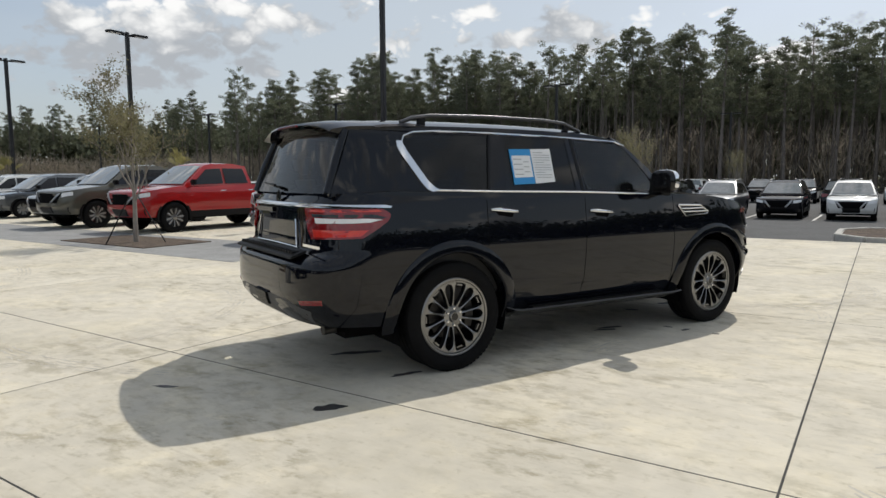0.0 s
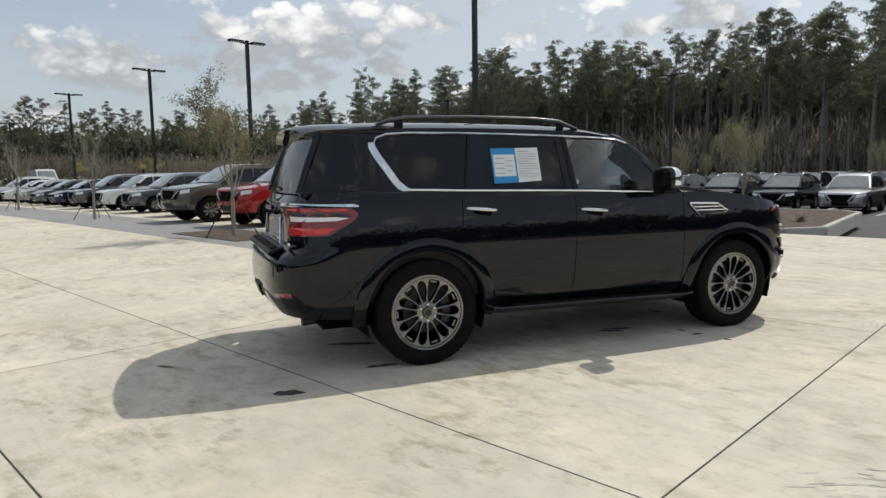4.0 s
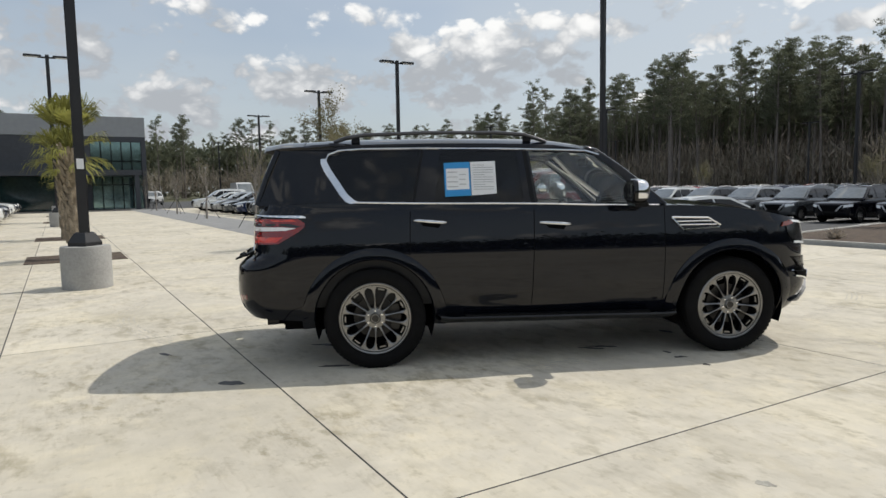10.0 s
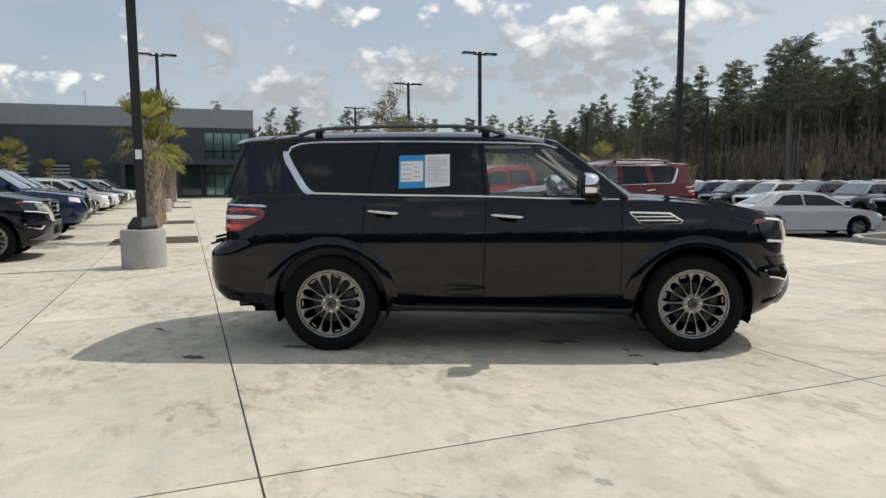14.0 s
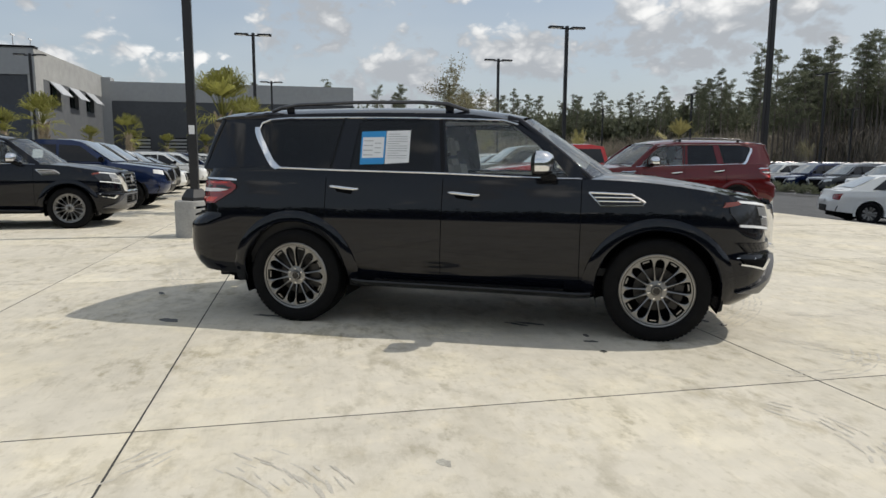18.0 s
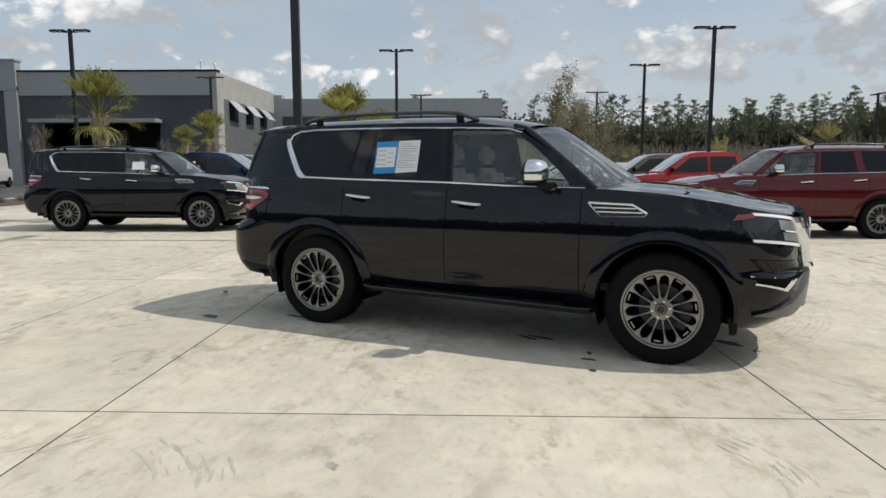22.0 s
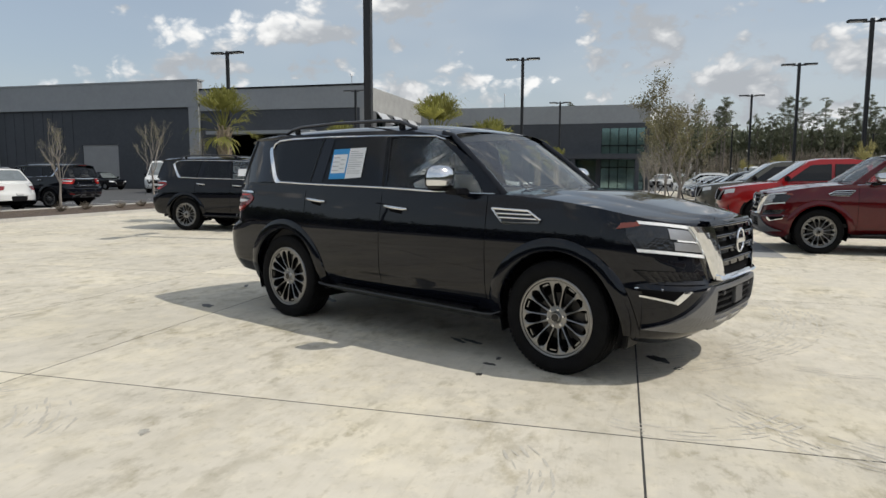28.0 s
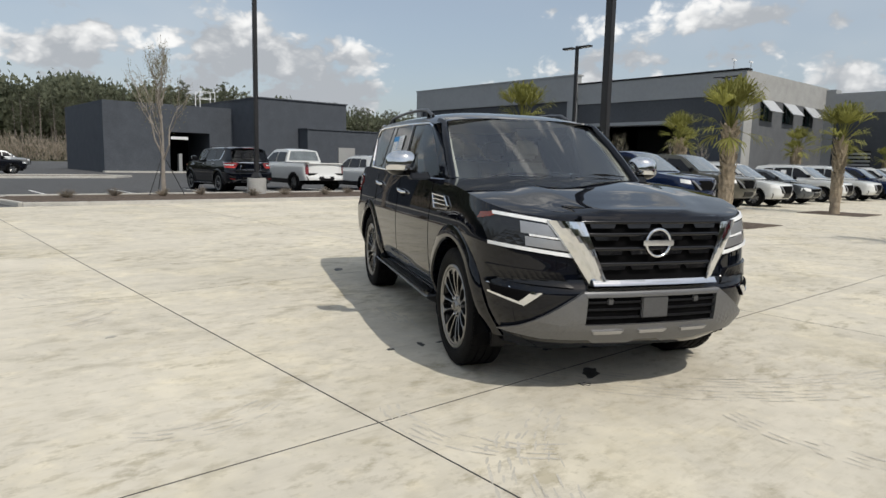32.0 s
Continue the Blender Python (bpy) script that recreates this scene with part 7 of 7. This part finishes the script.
far_belt("far_woods", "dense far pine woods behind the lot", [(60, 132), (-20, 128), (-60, 124), (-110, 126), (-160, 150), (-225, 140), (-235, 60), (-230, -40), (-215, -110)], 27000, 20, 3, M_NEEDLE, 1.3)
far_belt("undergrowth", "brown leafless undergrowth along the woods", [(50, 114), (-30, 110), (-80, 108), (-120, 122), (-210, 120), (-220, 50), (-212, -60)], 26000, 8.5, 4, M_SCRUB, 1.3, 0.045)
def grove(name, label, spots, seed, material_crown, material_trunk):
    """Pines that stand too far off to be counted, joined: stems in one mesh, crowns in another."""
    rng = random.Random(seed)
    sources = []
    for p in pines:
        pair = {}
        for c in p.children:
            me = c.data
            co = np.empty(len(me.vertices) * 3, np.float32)
            me.vertices.foreach_get("co", co)
            pair[c.name.split(".")[0]] = (co.reshape(-1, 3), [tuple(f.vertices) for f in me.polygons])
        sources.append(pair)
    for kind, material, tail in (("crown", material_crown, ""), ("trunk", material_trunk, "_stems")):
        r2 = random.Random(seed)
        verts, faces, n = [], [], 0
        for x, y, sc in spots:
            co, fs = r2.choice(sources)[kind]
            a, sz = r2.uniform(0, 6.28), sc * r2.uniform(0.85, 1.1)
            m = np.array(((math.cos(a) * sc, -math.sin(a) * sc, 0), (math.sin(a) * sc, math.cos(a) * sc, 0), (0, 0, sz)), np.float32)
            verts.append(co @ m.T + np.array((x, y, -0.4), np.float32))
            faces += [tuple(v + n for v in f) for f in fs]
            n += len(co)
        me = bpy.data.meshes.new("mesh")
        me.from_pydata(np.concatenate(verts).tolist(), [], faces)
        tagged(part(name + tail, me, material), label if not tail else "many straight pale stems of far pines", "woods", kind="stuff")


rng = random.Random(77)
line = [(60, -200), (-20, -215), (-60, -222), (-120, -250), (-260, -262)]
spots = []
for k in range(125):
    s = (k + rng.random()) / 125 * 3.999
    i = int(s)
    x = line[i][0] + (line[i + 1][0] - line[i][0]) * (s - i)
    y = line[i][1] + (line[i + 1][1] - line[i][1]) * (s - i)
    spots.append((x, y + rng.uniform(-18, 6), rng.uniform(0.95, 1.2) * (0.78 if x > -80 else 1.0)))
grove("far_woods", "dark line of far pine woods beyond the lots", spots, 8, M_NEEDLE, M_BARK)
spots = [(48 - 170 * (k + rng.random()) / 50, 112 + rng.uniform(0, 22), rng.uniform(0.7, 0.95)) for k in range(50)]
spots += [(-50 - 80 * (k + rng.random()) / 34, 104 + rng.uniform(0, 20), rng.uniform(0.72, 0.92)) for k in range(34)]
grove("inner_woods", "second rank of pines inside the woods", spots, 9, M_NEEDLE, M_BARK)
far_belt("far_woods", "low dark filling of far woods", [(60, -222), (-20, -235), (-60, -240), (-130, -265), (-215, -285), (-330, -265)], 30000, 29, 5, M_NEEDLE, 1.3)
far_belt("undergrowth", "brown leafless undergrowth below far pines", [(60, -192), (-20, -206), (-60, -214), (-120, -240), (-200, -262)], 8000, 5.5, 15, M_SCRUB, 1.3, 0.05)
# Never in view: added behind the camera as the dark band in body reflections.
far_belt("far_woods", "unseen woods added to darken the car's reflections", [(60, 132), (120, 60), (130, -60), (110, -150), (60, -205)], 16000, 20, 6, M_NEEDLE, 1.2)


def trunk_belt():
    """The many thin stems that stand deep in the woods, too many to count."""
    rng = random.Random(31)
    bm = bmesh.new()
    for k in range(1300):
        f = rng.random()
        x = 50 - 175 * f
        y = 104 + rng.uniform(0, 26) + max(0.0, x + 20) * 0.2
        h, r = rng.uniform(9, 19), rng.uniform(0.06, 0.16)
        dx, dy = rng.uniform(-0.7, 0.7), rng.uniform(-0.5, 0.5)
        add_tube(bm, [(x, y, -0.6), (x + dx * 0.4, y + dy * 0.4, h * 0.5), (x + dx, y + dy, h)], [r, r * 0.8, r * 0.3], 4, False)
    tagged(part("far_stems", bm, M_BARK), "crowd of thin bare stems in the woods", "woods", kind="stuff")


trunk_belt()


def round_shrub():
    rng = random.Random(9)
    bm = bmesh.new()
    for k in range(420):
        o = Vector((rng.gauss(0, 1), rng.gauss(0, 1), abs(rng.gauss(0, 0.8)))).normalized()
        leaf(bm, Vector((0, 0, 0.15)) + o * rng.uniform(0.25, 0.5), o, rng.uniform(0.08, 0.16), rng, 0.6)
    s = tagged(part("round_shrub", bm, M_NEEDLE), "rounded dark green clipped shrub by the lot", "shrub", group="lot shrubs")
    s.matrix_basis = pose(-19, 30.2, -0.42)
    for k in range(1, 12):
        copy_thing(s, pose(-19 - 1.5 * k, 30.2 + rng.uniform(-0.2, 0.2), -0.42, 0, 0, 40 * k))


round_shrub()

# ---- concrete slabs and pavers ----
def slabs():
    xs = [-0.39 + 4.62 * k for k in range(-13, 5)]
    ys = [-10.36, -7.1, -2.88, 1.36, 3.25, 7.49, 11.73, 17.0]
    g = 0.0062
    cache = {}
    for x0, x1 in zip(xs, xs[1:]):
        for y0, y1 in zip(ys, ys[1:]):
            if x1 < -9.0 and y0 > 7:
                continue
            key = (round(x1 - x0, 3), round(y1 - y0, 3))
            if key not in cache:
                a, b = (x1 - x0) / 2 - g, (y1 - y0) / 2 - g
                bm = bmesh.new()
                lo = [bm.verts.new((sx * a, sy * b, -0.0026)) for sx, sy in ((-1, -1), (1, -1), (1, 1), (-1, 1))]
                mid = [bm.verts.new((sx * a, sy * b, -0.0008)) for sx, sy in ((-1, -1), (1, -1), (1, 1), (-1, 1))]
                hi = [bm.verts.new((sx * (a - 0.0025), sy * (b - 0.0025), 0)) for sx, sy in ((-1, -1), (1, -1), (1, 1), (-1, 1))]
                for p, q in ((lo, mid), (mid, hi)):
                    for k in range(4):
                        bm.faces.new((p[k], p[(k + 1) % 4], q[(k + 1) % 4], q[k]))
                bm.faces.new(hi)
                cache[key] = finish(bm)
            ob = part("slab", cache[key], M_SLAB, pavement)
            ob.location = ((x0 + x1) / 2, (y0 + y1) / 2, 0)


slabs()
pavers = tagged(part("paver_strip", box((-64, 7.49, -0.3), (-9.5, 10.2, 0.003)), M_PAVER), "grey paver strip along the parked cars", "pavement", kind="structure")
tagged(part("parking_apron", box((-64, 10.2, -0.3), (-9.5, 17.0, 0.004)), M_SLAB), "pale concrete parking apron", "pavement", kind="structure")


# ---- stains and tyre marks ----
M_MARK = mat("tyre_smear", (0.50, 0.468, 0.402), 0.85, 0, 0.15, 8)


M_SMUDGE = mat("grey_smudge", (0.38, 0.362, 0.315), 0.85, 0, 0.3, 12)


def stain(x, y, a, b, rz, seed):
    rng = random.Random(seed)
    pts = []
    for k in range(18):
        t = 2 * math.pi * k / 18
        r = 1 + 0.28 * math.sin(2 * t + seed) + 0.18 * math.sin(5 * t + 2 * seed) + rng.uniform(-0.12, 0.12)
        pts.append((a * r * math.cos(t), b * r * math.sin(t)))
    ob = part("oil_stain", add_prism(bmesh.new(), pts, 0.0, 0.0012, "z"), M_STAIN if seed < 12 else M_SMUDGE)
    ob.matrix_basis = pose(x, y, 0.0002, 0, 0, rz)
    tagged(ob, "dark oily stain on pale concrete slab", "stain", group="oil stains", kind="structure")


for i, (x, y, a, b, rz) in enumerate(((-2.93, 2.97, 0.09, 0.06, 30), (-2.95, 3.82, 0.10, 0.035, 60), (-3.66, 4.08, 0.16, 0.05, 50), (-2.2, 6.12, 0.12, 0.03, 60), (-2.3, 7.08, 0.08, 0.03, 30), (-4.2, 2.66, 0.10, 0.02, 20),
                                      (-2.06, 7.66, 0.11, 0.055, 20), (-1.56, 6.40, 0.05, 0.03, 60), (-1.73, 6.44, 0.035, 0.025, 0), (-2.2, 6.0, 0.10, 0.03, 50), (-1.83, 7.79, 0.04, 0.03, 10), (-1.28, 6.38, 0.04, 0.02, 0), (0.29, 4.8, 0.045, 0.03, 0))):
    stain(x, y, a, b, rz, i)


def tyre_mark(cx, cy, r, a0, a1, w=0.2):
    """A curved trail of thin smears left by a turning tyre."""
    rng = random.Random(int(cx * 10) + int(r * 7))
    bm = bmesh.new()
    n = max(4, int(abs(a1 - a0) / 360 * 2 * math.pi * r / 0.06))
    for k in range(n):
        if rng.random() < 0.25:
            continue
        a = radians(a0 + (a1 - a0) * (k + rng.uniform(-0.2, 0.2)) / n)
        for q in (-0.4, -0.12, 0.15, 0.42):
            if rng.random() < 0.45:
                continue
            m = Matrix.Translation((cx + (r + q * w) * math.cos(a), cy + (r + q * w) * math.sin(a), 0)) @ Matrix.Rotation(a + 1.45 + rng.uniform(-0.15, 0.15), 4, "Z")
            l, t = rng.uniform(0.03, 0.075), rng.uniform(0.004, 0.012)
            h = rng.uniform(0.0006, 0.0024)
            v = [bm.verts.new(m @ Vector((x * l, y * t, h))) for x, y in ((-1, -0.6), (0, -1), (1, -0.5), (1, 0.5), (0, 1), (-1, 0.6))]
            bm.faces.new(v)
    tagged(part("tyre_mark", bm, M_MARK), "faint curved tyre smear on concrete", "tyre mark", kind="stuff")


for arc in ((0.9, 3.2, 1.0, 120, 150), (0.9, 3.2, 1.18, 112, 140), (-4.4, 6.2, 2.8, 20, 100), (-4.4, 6.2, 3.05, 15, 95), (-6.0, 5.5, 3.0, 200, 300), (-1.4, 7.6, 0.9, -20, 60), (-5.0, 9.2, 3.0, -10, 60), (-8.2, 3.2, 2.6, -20, 70), (-14, -1, 6.5, 20, 80),
            (-2.2, 9.6, 1.9, -60, 50), (-2.2, 9.6, 2.1, -50, 40), (0.4, 6.3, 0.7, 60, 130), (-0.6, 5.2, 1.4, 150, 185), (-1.0, 2.0, 1.7, 20, 60)):
    tyre_mark(*arc)
